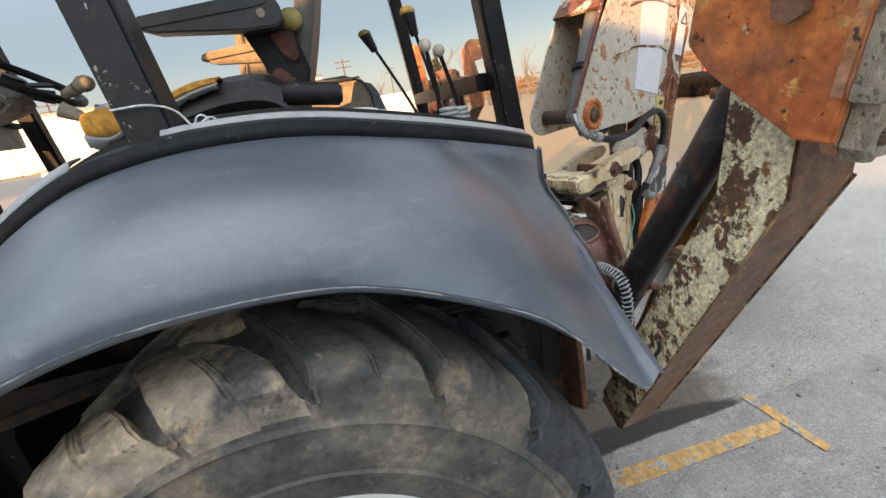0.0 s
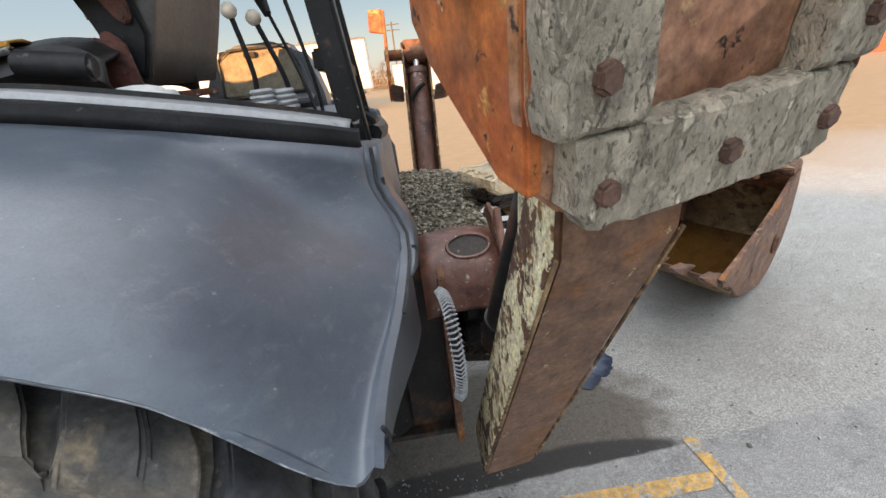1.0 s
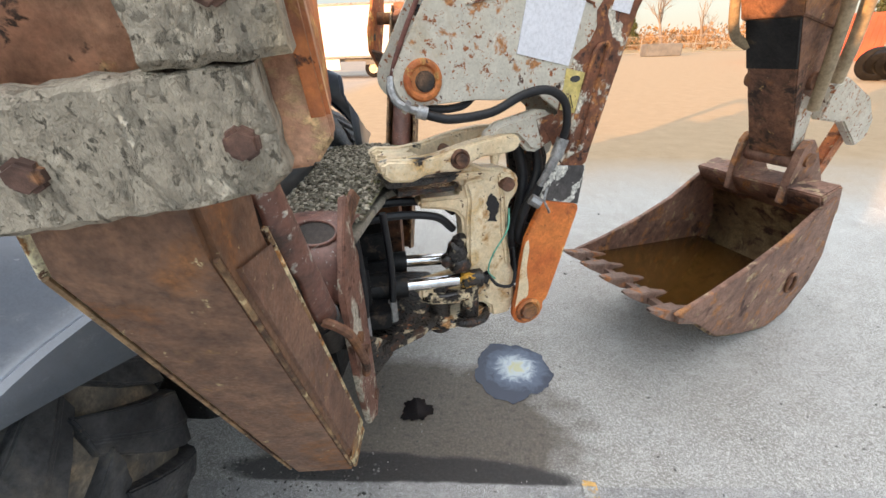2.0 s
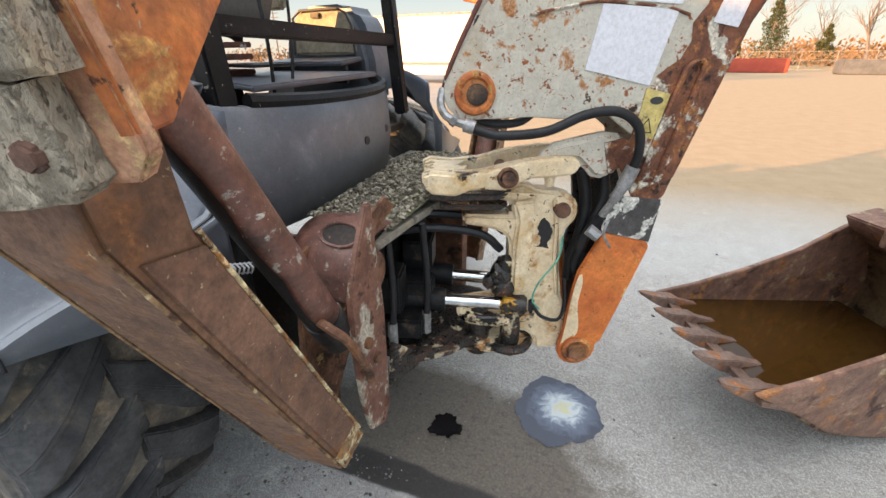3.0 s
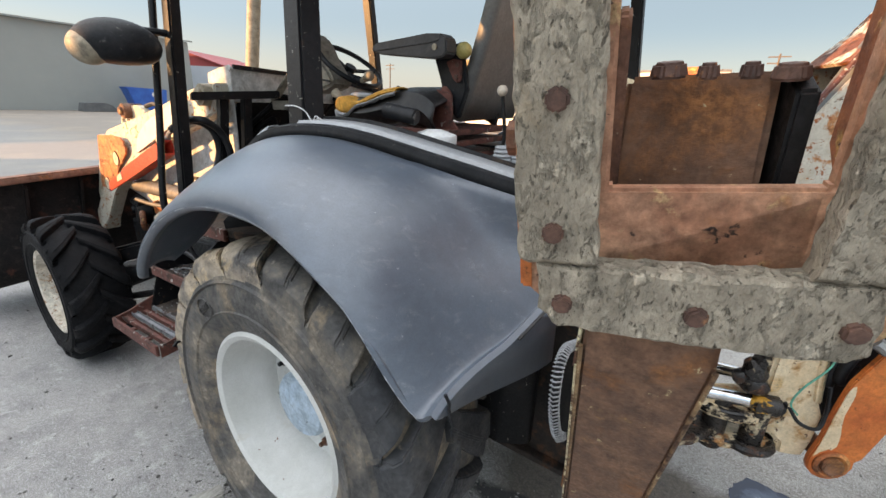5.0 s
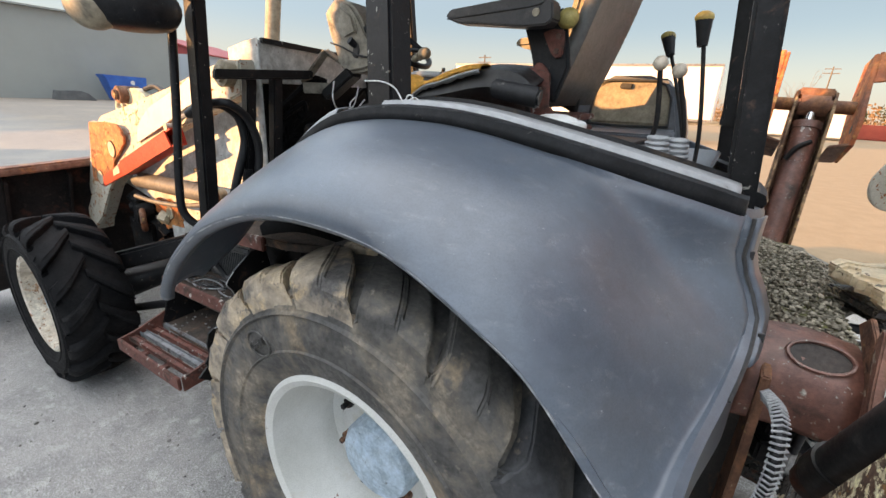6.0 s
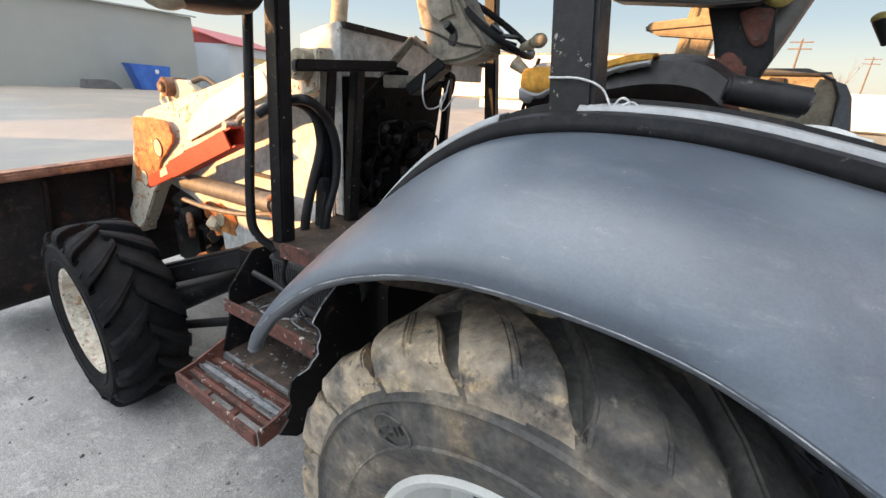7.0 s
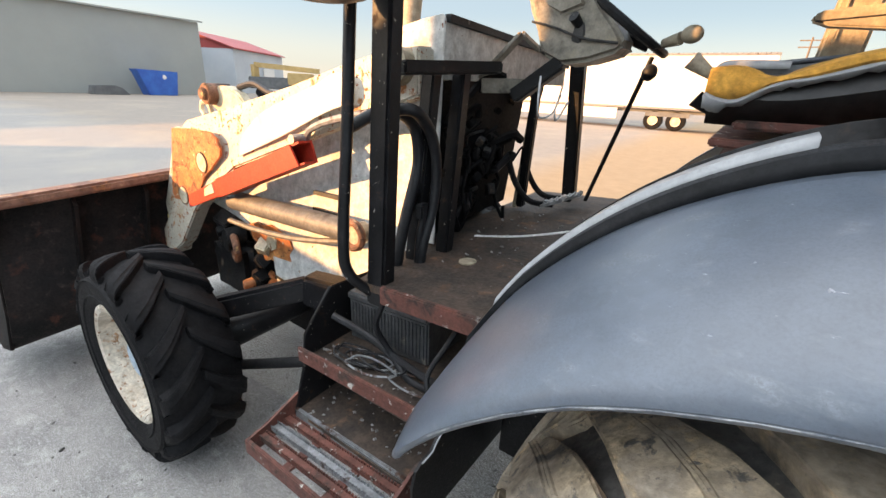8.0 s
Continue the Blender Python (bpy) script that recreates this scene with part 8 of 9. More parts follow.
slab(bm, [(0.06, 0.90, 1.86), (0.20, 0.90, 1.90), (0.24, 0.90, 1.72), (0.20, 0.90, 1.60), (0.13, 0.90, 1.66), (0.10, 0.90, 1.76)], (0, 0.03, 0))
soft(bm, 0.01)
part("seat_bracket_cover", bm, M_BLACKPLASTIC, seat)
for c, outl in (((0.185, 0.885, 1.79), ((-0.045, 0.035), (-0.01, 0.045), (0.028, 0.04), (0.032, 0.0), (0.030, -0.035), (0.012, -0.045), (-0.008, -0.03))), ((0.15, 0.87, 1.68), ((-0.02, 0.05), (0.0, 0.055), (0.03, 0.03), (0.036, -0.01), (0.03, -0.05), (-0.03, -0.05), (-0.03, 0.0)))):
    bm = B()
    slab(bm, [(c[0] + x, c[1], c[2] + z) for x, z in outl], (0, 0.012, 0))
    soft(bm, 0.004)
    plate_h = part("hinge_plate", bm, M_STEP, seat, "red-brown hinge plate")
    for dx, dz in ((0.012, 0.022), (0.010, -0.022)):
        bm = B()
        rod(bm, (c[0] + dx, c[1] - 0.006, c[2] + dz), (c[0] + dx, c[1] + 0.004, c[2] + dz), 0.009, seg=12)
        part("hinge_bolt", bm, M_BOLT, plate_h)
bm = B()
slab(bm, [(0.06, 0.86, 1.60), (0.12, 0.86, 1.72), (0.19, 0.86, 1.70), (0.20, 0.86, 1.60), (0.24, 0.86, 1.56), (0.06, 0.86, 1.55)], (0, 0.01, 0))
part("seat_bracket", bm, M_STEP, seat, "red-brown steel seat bracket")
bm = B()
ball(bm, (0.215, 0.90, 1.865), 0.032, (1.1, 0.8, 1.0), seg=16)
part("recline_knob", bm, M_KNOBYELLOW, seat, "dull yellow recline knob")
bm = B()
rod(bm, (0.18, 0.48, 1.648), (0.31, 0.50, 1.628), 0.026, seg=16)
soft(bm, 0.006)
part("hand_grip", bm, M_BLACKPLASTIC, seat, "black rubber hand grip")
for z, x0 in ((1.545, -0.30), (1.50, -0.34), (1.44, -0.32)):
    bm = B()
    span(bm, (x0, 0.78, z), (0.25, 1.28, z + 0.022))
    soft(bm, 0.005)
    part("seat_rail", bm, M_STEP, seat, "red-brown seat rail")
bm = B()
span(bm, (-0.15, 0.85, 1.10), (0.2, 1.25, 1.45))
soft(bm, 0.02)
part("seat_base", bm, M_STEELDARK, seat)
for q in ((-0.36, 0.80, 1.66), (-0.34, 0.88, 1.57)):
    bm = B()
    rod(bm, q, (q[0] - 0.06, q[1] - 0.01, q[2] + 0.04), 0.010, 0.022, seg=12)
    part("seat_lever", bm, M_TAN if q[2] > 1.6 else M_BLACKPLASTIC, seat)
# pillar cover on the far side of the cab
bm = B()
slab(bm, [(-0.135, 1.77, 1.72), (0.0, 1.77, 1.72), (0.035, 1.88, 2.12), (-0.10, 1.88, 2.12)], (0, 0.05, 0))
soft(bm, 0.012, seg=3)
bar(bm, (-0.10, 1.772, 1.80), (-0.07, 1.868, 2.10), 0.006, 0.006)
part("pillar_cover", bm, M_TAN, loader, "tan plastic pillar cover")
# storage console on the far side, with a tan pocket panel in a grey rim
SIT = None
bm = B()
pr = [(-0.02, 1.36), (0.03, 1.62), (0.09, 1.745), (0.16, 1.785), (0.40, 1.79), (0.47, 1.765), (0.52, 1.69), (0.56, 1.54), (0.57, 1.36)]
slab(bm, [(x, 1.72, z) for x, z in pr], (0, 0.24, 0))
soft(bm, 0.05, 20, seg=4)
sc = part("storage_console", bm, M_GREYPLASTIC, loader, "grey plastic storage console with a tan pocket panel")
bm = B()
slab(bm, [(x, 1.70, z) for x, z in ((0.115, 1.56), (0.13, 1.73), (0.18, 1.762), (0.40, 1.765), (0.445, 1.745), (0.475, 1.69), (0.485, 1.565))], (0, 0.03, 0))
soft(bm, 0.012)
part("console_lid", bm, M_TAN, sc, "tan plastic pocket panel")
bm = B()
tube(bm, [(x, 1.697, z) for x, z in ((0.115, 1.56), (0.13, 1.73), (0.18, 1.762), (0.40, 1.765), (0.445, 1.745), (0.475, 1.69), (0.485, 1.565), (0.30, 1.555), (0.115, 1.56))], 0.006, n=1, seg=6)
part("panel_seam", bm, M_DARKMARK, sc)
bm = B()
span(bm, (0.245, 1.685, 1.725), (0.30, 1.70, 1.75))
soft(bm, 0.004)
part("latch", bm, M_DARKMARK, sc)
bm = B()
slab(bm, [(0.07, 1.50, 1.53), (0.09, 1.71, 1.55), (0.52, 1.71, 1.555), (0.54, 1.50, 1.535)], (0, 0, -0.02))
soft(bm, 0.008)
part("pocket_shelf", bm, M_GREYPLASTIC, sc)
bm = B()
slab(bm, [(0.09, 1.54, 1.44), (0.09, 1.54, 1.51), (0.53, 1.54, 1.515), (0.53, 1.54, 1.44)], (0, 0.02, 0))
part("pocket_slot", bm, M_DARKMARK, sc)
bm = B()
grid_mesh(bm, [[Vector((v.x, 2.36 - v.y, v.z)) for v in r] for r in FENDER_ROWS])
bmesh.ops.recalc_face_normals(bm, faces=bm.faces)
solid(part("rear_fender", bm, M_FENDER, loader, "grey moulded plastic fender over the far wheel"), 0.007)
SIT = CAB
bm = B()
slab(bm, [(0.10, 1.10, 1.42), (0.70, 0.85, 1.42), (0.72, 1.55, 1.42), (0.15, 1.6, 1.42)], (0, 0, 0.02))
soft(bm, 0.006)
part("console_shelf", bm, M_GREYPLASTIC, loader)
bm = B()
slab(bm, [(0.14, 1.15, 1.475), (0.45, 1.10, 1.475), (0.48, 1.30, 1.475), (0.16, 1.32, 1.475)], (0, 0, 0.01))
part("console_tray", bm, M_BLACKPLASTIC, loader)
# control levers
for top_, base_, kind_ in (((0.553, 0.652, 1.715), (0.56, 0.66, 1.52), 0), ((0.594, 0.679, 1.70), (0.63, 0.70, 1.50), 0), ((0.59, 1.03, 1.87), (0.66, 0.98, 1.40), 1), ((0.46, 1.335, 1.855), (0.62, 1.12, 1.42), 1)):
    bm = B()
    a, b = Vector(base_), Vector(top_)
    tube(bm, [a, a.lerp(b, 0.35) + Vector((0.012, 0, 0)), b], 0.006, seg=8)
    lv = part("control_lever", bm, M_STEELDARK, loader, "black control lever")
    d = (b - a).normalized()
    bm = B()
    if kind_ == 0:
        ball(bm, b, 0.017)
        part("knob", bm, M_KNOBTAN, lv, "ivory ball knob")
    else:
        rod(bm, b - d * 0.09, b - d * 0.015, 0.014, 0.024, seg=14)
        part("grip", bm, M_BLACKPLASTIC, lv)
        bm = B()
        ball(bm, b - d * 0.012, 0.026, (1, 1, 0.7))
        part("cap", bm, M_KNOBYELLOW, lv, "dull yellow lever cap")
for c in ((0.585, 0.625, 1.50), (0.625, 0.66, 1.495)):
    for k in range(5):
        bm = B()
        tube(bm, [(c[0] + (0.028 - k * 0.002) * math.cos(a), c[1] + (0.028 - k * 0.002) * math.sin(a), c[2] + k * 0.012) for a in [2 * math.pi * q / 20 for q in range(21)]], 0.006, raw=True, seg=6)
        part("boot_ring", bm, M_LIGHTPAD, loader)
# white dome on the side pad
bm = B()
cc = (0.335, 0.565, 1.56)
vs = []
for r, z in ((0.085, -0.02), (0.085, 0.006), (0.081, 0.013), (0.072, 0.016), (0.066, 0.014), (0.055, 0.022), (0.03, 0.029), (0.0005, 0.031)):
    vs.append([bm.verts.new((cc[0] + r * math.cos(a), cc[1] + r * math.sin(a), cc[2] + z)) for a in [2 * math.pi * k / 36 for k in range(36)]])
for u, v in zip(vs, vs[1:]):
    for k in range(36):
        bm.faces.new((u[k], u[(k + 1) % 36], v[(k + 1) % 36], v[k]))
bmesh.ops.recalc_face_normals(bm, faces=bm.faces)
part("round_cap", bm, M_WHITEPLASTIC, loader, "white round cap on the side console")
# cord knotted round the middle post
for k, z in enumerate((1.588, 1.60)):
    bm = B()
    cx, cy, rx, ry = -0.035, 0.335, 0.047 + 0.002 * k, 0.047
    tube(bm, [(cx + rx * (abs(math.cos(a)) ** 0.5) * math.copysign(1, math.cos(a)), cy + ry * (abs(math.sin(a)) ** 0.5) * math.copysign(1, math.sin(a)), z + 0.008 * math.sin(a + k)) for a in [2 * math.pi * q / 24 for q in range(25)]], 0.002, raw=True, seg=6)
    part("cord", bm, M_ROPE, loader, "white cord tied round the post")
for pts in ([(0.025, 0.30, 1.60), (0.04, 0.30, 1.625), (0.055, 0.30, 1.62), (0.05, 0.30, 1.60), (0.025, 0.30, 1.60)], [(0.03, 0.295, 1.605), (0.01, 0.285, 1.64), (-0.03, 0.28, 1.655), (-0.09, 0.285, 1.655)], [(0.03, 0.30, 1.605), (0.06, 0.30, 1.62), (0.075, 0.31, 1.605)]):
    bm = B()
    tube(bm, pts, 0.002, seg=6)
    part("cord", bm, M_ROPE, loader)

SIT = None
# ---- gravel lying on the frame plate ----
ICO = [(0, 0, 1), (0.9, 0, 0.2), (0.2, 0.85, 0.25), (-0.75, 0.5, 0.1), (-0.7, -0.55, 0.2), (0.3, -0.9, 0.15), (0, 0, -0.6)]
ICO_F = [(0, 1, 2), (0, 2, 3), (0, 3, 4), (0, 4, 5), (0, 5, 1), (6, 2, 1), (6, 3, 2), (6, 4, 3), (6, 5, 4), (6, 1, 5)]


def stones(name, spots, material, parent=None, label="", category=""):
    """Many small stones in one mesh; spots: (x, y, z, size)."""
    rnd = random.Random(len(spots))
    verts, faces = [], []
    for x, y, z, s in spots:
        e = Euler((rnd.uniform(-0.5, 0.5), rnd.uniform(-0.5, 0.5), rnd.uniform(0, 6.3))).to_matrix() @ Matrix.Diagonal((rnd.uniform(0.8, 1.5), rnd.uniform(0.7, 1.1), rnd.uniform(0.5, 0.9)))
        n = len(verts)
        verts += [tuple(Vector((x, y, z)) + e @ (Vector(v) * s)) for v in ICO]
        faces += [tuple(n + i for i in f) for f in ICO_F]
    me = bpy.data.meshes.new(name)
    me.from_pydata(verts, [], faces)
    for p in me.polygons:
        p.use_smooth = True
    me.materials.append(material)
    ob = new(name, me)
    if parent:
        ob.parent = parent
    tagged(ob, label, category, kind="stuff")
    return ob


def island_grey(name, lo, hi):
    m = bpy.data.materials.new(name)
    m.use_nodes = True
    nt = m.node_tree
    g = nt.nodes.new("ShaderNodeNewGeometry")
    c = ramp_node(nt, g.outputs["Random Per Island"], [(0.0, lo), (0.55, tuple((a + b) / 2 for a, b in zip(lo, hi))), (0.8, hi), (1.0, tuple(min(1, v * 1.35) for v in hi))])
    nt.links.new(c, nt.nodes["Principled BSDF"].inputs["Base Color"])
    nt.nodes["Principled BSDF"].inputs["Roughness"].default_value = 0.9
    return m


M_STONES = island_grey("mixed_gravel", (0.075, 0.062, 0.042), (0.34, 0.30, 0.235))
M_YARDSTONE = island_grey("yard_stone", (0.06, 0.056, 0.052), (0.30, 0.285, 0.27))
rnd = random.Random(31)


def heap(x, y):
    return 1.053 + 0.05 * max(0, 1 - ((x - 0.95) / 0.32) ** 2) * max(0, 1 - ((y - 1.35) / 0.75) ** 2)


def on_plate(x, y):
    return 0.70 < x < 1.14 + 0.10 * sstep(1.1, 1.3, y) - 0.24 * sstep(1.5, 1.95, y) and 0.80 < y < 1.92


bm = B()
n = 26
grid_mesh(bm, [[(lerp(0.70, 1.145, i / n), lerp(0.82, 1.92, j / n), heap(lerp(0.70, 1.145, i / n), lerp(0.82, 1.92, j / n)) - 0.004) for i in range(n + 1)] for j in range(n + 1)])
part("grit_bed", bm, M_GRAVEL, loader, "mossy grit on the frame plate")
spots = []
while len(spots) < 5200:
    x, y = rnd.uniform(0.70, 1.28), rnd.uniform(0.72, 1.92)
    if on_plate(x, y):
        spots.append((x, y, heap(x, y) + rnd.uniform(-0.002, 0.004), rnd.choice((0.004, 0.005, 0.006, 0.007, 0.009, 0.012))))
stones("deck_gravel", spots, M_STONES, loader, "grey mossy gravel heaped on the frame plate")

# ---- yard surface details ----
spots = []
for i in range(7600):
    r = rnd.random() ** 1.5 * 6.0
    a = rnd.uniform(0, 2 * math.pi)
    x, y = -0.3 + r * math.cos(a) * 1.3, 0.1 + r * math.sin(a)
    spots.append((x, y, 0.001, rnd.choice((0.003, 0.003, 0.004, 0.005, 0.007)) * (2.0 if rnd.random() < 0.04 else 1)))
for i in range(320):
    x, y = rnd.uniform(0.5, 1.15), rnd.uniform(0.3, 0.8)
    spots.append((x, y, 0.001, rnd.choice((0.003, 0.004, 0.005, 0.008))))
stones("loose_stones", spots, M_YARDSTONE, None, "scattered loose small stones on the yard", "gravel")


def blotch(name, cx, cy, rx, ry, z, amp, seed, material, label, category):
    rn = random.Random(seed)
    ph = [rn.uniform(0, 6.3) for _ in range(6)]
    bm = B()
    pts = []
    for k in range(90):
        a = 2 * math.pi * k / 90
        w = 1 + amp * (math.sin(3 * a + ph[0]) * 0.5 + math.sin(5 * a + ph[1]) * 0.35 + math.sin(9 * a + ph[2]) * 0.3 + math.sin(17 * a + ph[3]) * 0.2 + math.sin(29 * a + ph[4]) * 0.15)
        pts.append(bm.verts.new((cx + rx * w * math.cos(a), cy + ry * w * math.sin(a), z)))
    bm.faces.new(pts)
    return thing(name, label, category, bm, material)


blotch("oil_puddle", 1.675, 1.37, 0.195, 0.215, 0.005, 0.10, 3, M_PUDDLE, "milky blue oil and water puddle on concrete", "puddle")
blotch("oil_spot", 1.215, 1.078, 0.072, 0.068, 0.005, 0.22, 7, M_OILSPOT, "small black oil spot on concrete", "oil spot")
bm = B()
for quad in ([(1.02, 0.53), (1.875, 0.535), (1.935, 0.60), (1.02, 0.62)], [(1.905, 0.765), (1.96, 0.755), (1.975, 0.39), (1.93, 0.395)]):
    slab(bm, [(x, y, 0.0035 if quad[0][0] < 1.5 else 0.006) for x, y in quad], (0, 0, 0.001))
thing("painted_line", "worn yellow parking line on the asphalt", "road marking", bm, M_LINE, kind="structure")
bm = B()
bar(bm, (-0.33, -0.01, 0.045), (-0.53, -0.64, 0.045), 0.065, 0.085)
soft(bm, 0.006)
thing("timber_block", "weathered grey timber lying by the wheel", "timber", bm, M_WOOD)
bm = B()
for a in range(1):
    rod(bm, (0.93, 0.52, 0.012), (0.99, 0.50, 0.012), 0.007, seg=8)
    rod(bm, (0.985, 0.502, 0.012), (0.998, 0.497, 0.012), 0.012, seg=6)
thing("loose_bolt", "loose steel bolt lying on the ground", "bolt", bm, M_FITTING)


# ---- far yard ----
def building(name, corner, along, depth_dir, length, depth, height, ridge, wall_mat, roof_mat, label, ribs, kind="structure"):
    c, u, d = Vector((*corner, 0)), Vector((*along, 0)).normalized(), Vector((*depth_dir, 0)).normalized()
    root = thing(name, label, "building")
    bm = B()
    base = [c, c + u * length, c + u * length + d * depth, c + d * depth]
    slab(bm, base, (0, 0, height))
    part("wall", bm, wall_mat, root)
    bm = B()
    e = 0.35
    A, Bp = c - u * e - d * e + Vector((0, 0, height)), c - u * e + d * (depth + e) + Vector((0, 0, height))
    R0 = c - u * e + d * depth / 2 + Vector((0, 0, height + ridge))
    L = u * (length + 2 * e)
    for p, q in ((A, R0), (R0, Bp)):
        slab(bm, [p, q, q + L, p + L], (0, 0, 0.15))
    slab(bm, [c + Vector((0, 0, height)), c + d * depth + Vector((0, 0, height)), c + d * depth / 2 + Vector((0, 0, height + ridge))], u * 0.2)
    slab(bm, [c + u * (length - 0.2) + Vector((0, 0, height)), c + u * (length - 0.2) + d * depth + Vector((0, 0, height)), c + u * (length - 0.2) + d * depth / 2 + Vector((0, 0, height + ridge))], u * 0.2)
    part("roof", bm, roof_mat, root)
    # standing ribs of the cladding
    me = None
    for i in range(ribs):
        p = c + u * (length * (i + 0.5) / ribs) - d * 0.03
        if me is None:
            b2 = B()
            bar(b2, (0, 0, 0), (0, 0, height - 0.2), 0.06, 0.05)
            me = mesh_of("rib", b2, wall_mat)
        ob = new("cladding_rib", me)
        ob.location = p
        ob.parent = root
    return root


wh = building("warehouse", (-49.6, 24.0), (0.08, -1), (-1, -0.08), 74, 26, 7.0, 1.4, M_WALLCREAM, M_WALLCREAM, "large pale metal-clad warehouse", 0)
bm = B()
span(bm, (-48.9, 10.2, 6.0), (-48.6, 10.6, 6.2))
part("wall_lamp", bm, M_GREYPAINT, wh)
sh2 = building("shed", (-66, 45), (0.55, -0.83), (-0.83, -0.55), 15.8, 12, 5.4, 2.0, M_WALLBLUE, M_ROOFRED, "pale blue metal shed with a red roof", 0)
bm = B()
u_ = Vector((0.55, -0.83, 0)).normalized()
q = Vector((-66, 45, 0)) + u_ * 3.8 + Vector((0.06, 0.04, 0))
slab(bm, [q, q + u_ * 3.8, q + u_ * 3.8 + Vector((0, 0, 3.4)), q + Vector((0, 0, 3.4))], (0.06, 0.04, 0))
part("roller_door", bm, M_WHITETRAILER, sh2)
# skip and bin by the warehouse
bm = B()
slab(bm, [(-46.0, 17.0, 0.0), (-46.0, 19.4, 0.0), (-46.0, 19.7, 2.1), (-46.0, 16.2, 2.2), (-46.0, 16.4, 1.95)], (-1.6, 0, 0))
soft(bm, 0.05)
binb = thing("waste_bin", "blue steel waste bin by the warehouse wall", "waste bin", bm, M_BINBLUE)
bm = B()
slab(bm, [(-45.97, 18.45 + 0.17 * math.cos(a), 1.6 + 0.2 * math.sin(a)) for a in [k * math.pi / 5 for k in range(10)]], (0.03, 0, 0))
part("bin_emblem", bm, M_WHITETRAILER, binb, "white emblem")
bm = B()
slab(bm, [(-45.8, 12.7, 0.0), (-45.8, 15.4, 0.0), (-45.8, 14.9, 0.55), (-45.8, 14.4, 0.75), (-45.8, 12.9, 0.72)], (-1.4, 0, 0))
soft(bm, 0.04)
thing("scrap_hopper", "grey steel hopper lying by the wall", "hopper", bm, M_GREYPAINT)
# crane truck in front of the shed
ct = thing("crane_truck", "faded yellow crane truck in the yard", "crane truck")
fw_ = Vector((0.75, 0.66, 0))
cb = Vector((-46, 27.0, 0))
for nm, a, b, w, h, mt in (("chassis", 0, 7.0, 1.2, 1.0, M_GREYPAINT), ("cab", 4.2, 6.6, 2.2, 1.0, M_CRANE)):
    bm = B()
    z0 = 0.5 if nm == "chassis" else 1.0
    bar(bm, cb + fw_ * a + Vector((0, 0, z0 + h)), cb + fw_ * b + Vector((0, 0, z0 + h)), w, h * 1.2)
    soft(bm, 0.08)
    part(nm, bm, mt, ct)
bm = B()
bar(bm, cb + fw_ * 0.6 + Vector((0, 0, 3.3)), cb + fw_ * 7.4 + Vector((0, 0, 2.9)), 0.45, 0.5)
bar(bm, cb + fw_ * 0.6 + Vector((0, 0, 1.5)), cb + fw_ * 0.6 + Vector((0, 0, 3.3)), 0.6, 0.6, up=(1, 0, 0))
part("crane_jib", bm, M_CRANE, ct)
for a in (1.2, 5.6):
    bm = B()
    s_ = Vector((fw_.y, -fw_.x, 0))
    rod(bm, cb + fw_ * a + s_ * 0.5 + Vector((0, 0, 0.5)), cb + fw_ * a + s_ * 0.85 + Vector((0, 0, 0.5)), 0.5, seg=20)
    part("wheel", bm, M_TYRE2, ct)
# parked trailer
tr = thing("semi_trailer", "long white box semi-trailer parked in the sun", "trailer")
TX0, TX1, TY = -16.5, -0.1, 27.2
bm = B()
span(bm, (TX0, TY, 1.15), (TX1, TY + 2.5, 4.05))
soft(bm, 0.06)
part("box_body", bm, M_WHITETRAILER, tr)
for z in (1.2, 4.0):
    bm = B()
    span(bm, (TX0, TY - 0.03, z - 0.06), (TX1, TY - 0.005, z + 0.06))
    part("body_rail", bm, M_GREASYSTEEL, tr)
for k in range(20):
    bm = B()
    x = lerp(TX0 + 0.3, TX1 - 0.3, k / 19)
    span(bm, (x, TY - 0.015, 1.28), (x + 0.04, TY - 0.003, 3.9))
    part("body_seam", bm, M_WHITETRAILER, tr)
bm = B()
span(bm, (TX0 + 2, TY + 0.3, 0.95), (TX1 - 0.5, TY + 2.2, 1.15))
part("underframe", bm, M_GREYPAINT, tr)
bm = B()
span(bm, (TX0 + 0.3, TY + 0.02, 0.5), (TX1 - 7.2, TY + 0.06, 1.1))
part("side_skirt", bm, M_WHITETRAILER, tr)
for x in (-5.25, -4.05):
    bm = B()
    lathe(bm, [(0.0001, -0.02), (0.24, 0.0), (0.28, -0.04), (0.5, -0.03), (0.52, 0.03), (0.52, 0.28)], (x, TY + 0.15, 0.52), 32)
    wv = part("trailer_wheel", bm, M_TYRE2, tr)
    bm = B()
    lathe(bm, [(0.0001, -0.06), (0.1, -0.06), (0.2, -0.02), (0.27, -0.045)], (x, TY + 0.15, 0.52), 28)
    part("rim", bm, M_CREAMPANEL, wv)
for x in (-9.5,):
    bm = B()
    span(bm, (x, TY + 0.3, 0.0), (x + 0.12, TY + 0.42, 1.1))
    part("landing_leg", bm, M_GREYPAINT, tr)
bm = B()
span(bm, (-5.7, TY + 0.1, 0.75), (-3.4, TY + 0.2, 1.0))
part("axle_box", bm, M_GREYPAINT, tr)
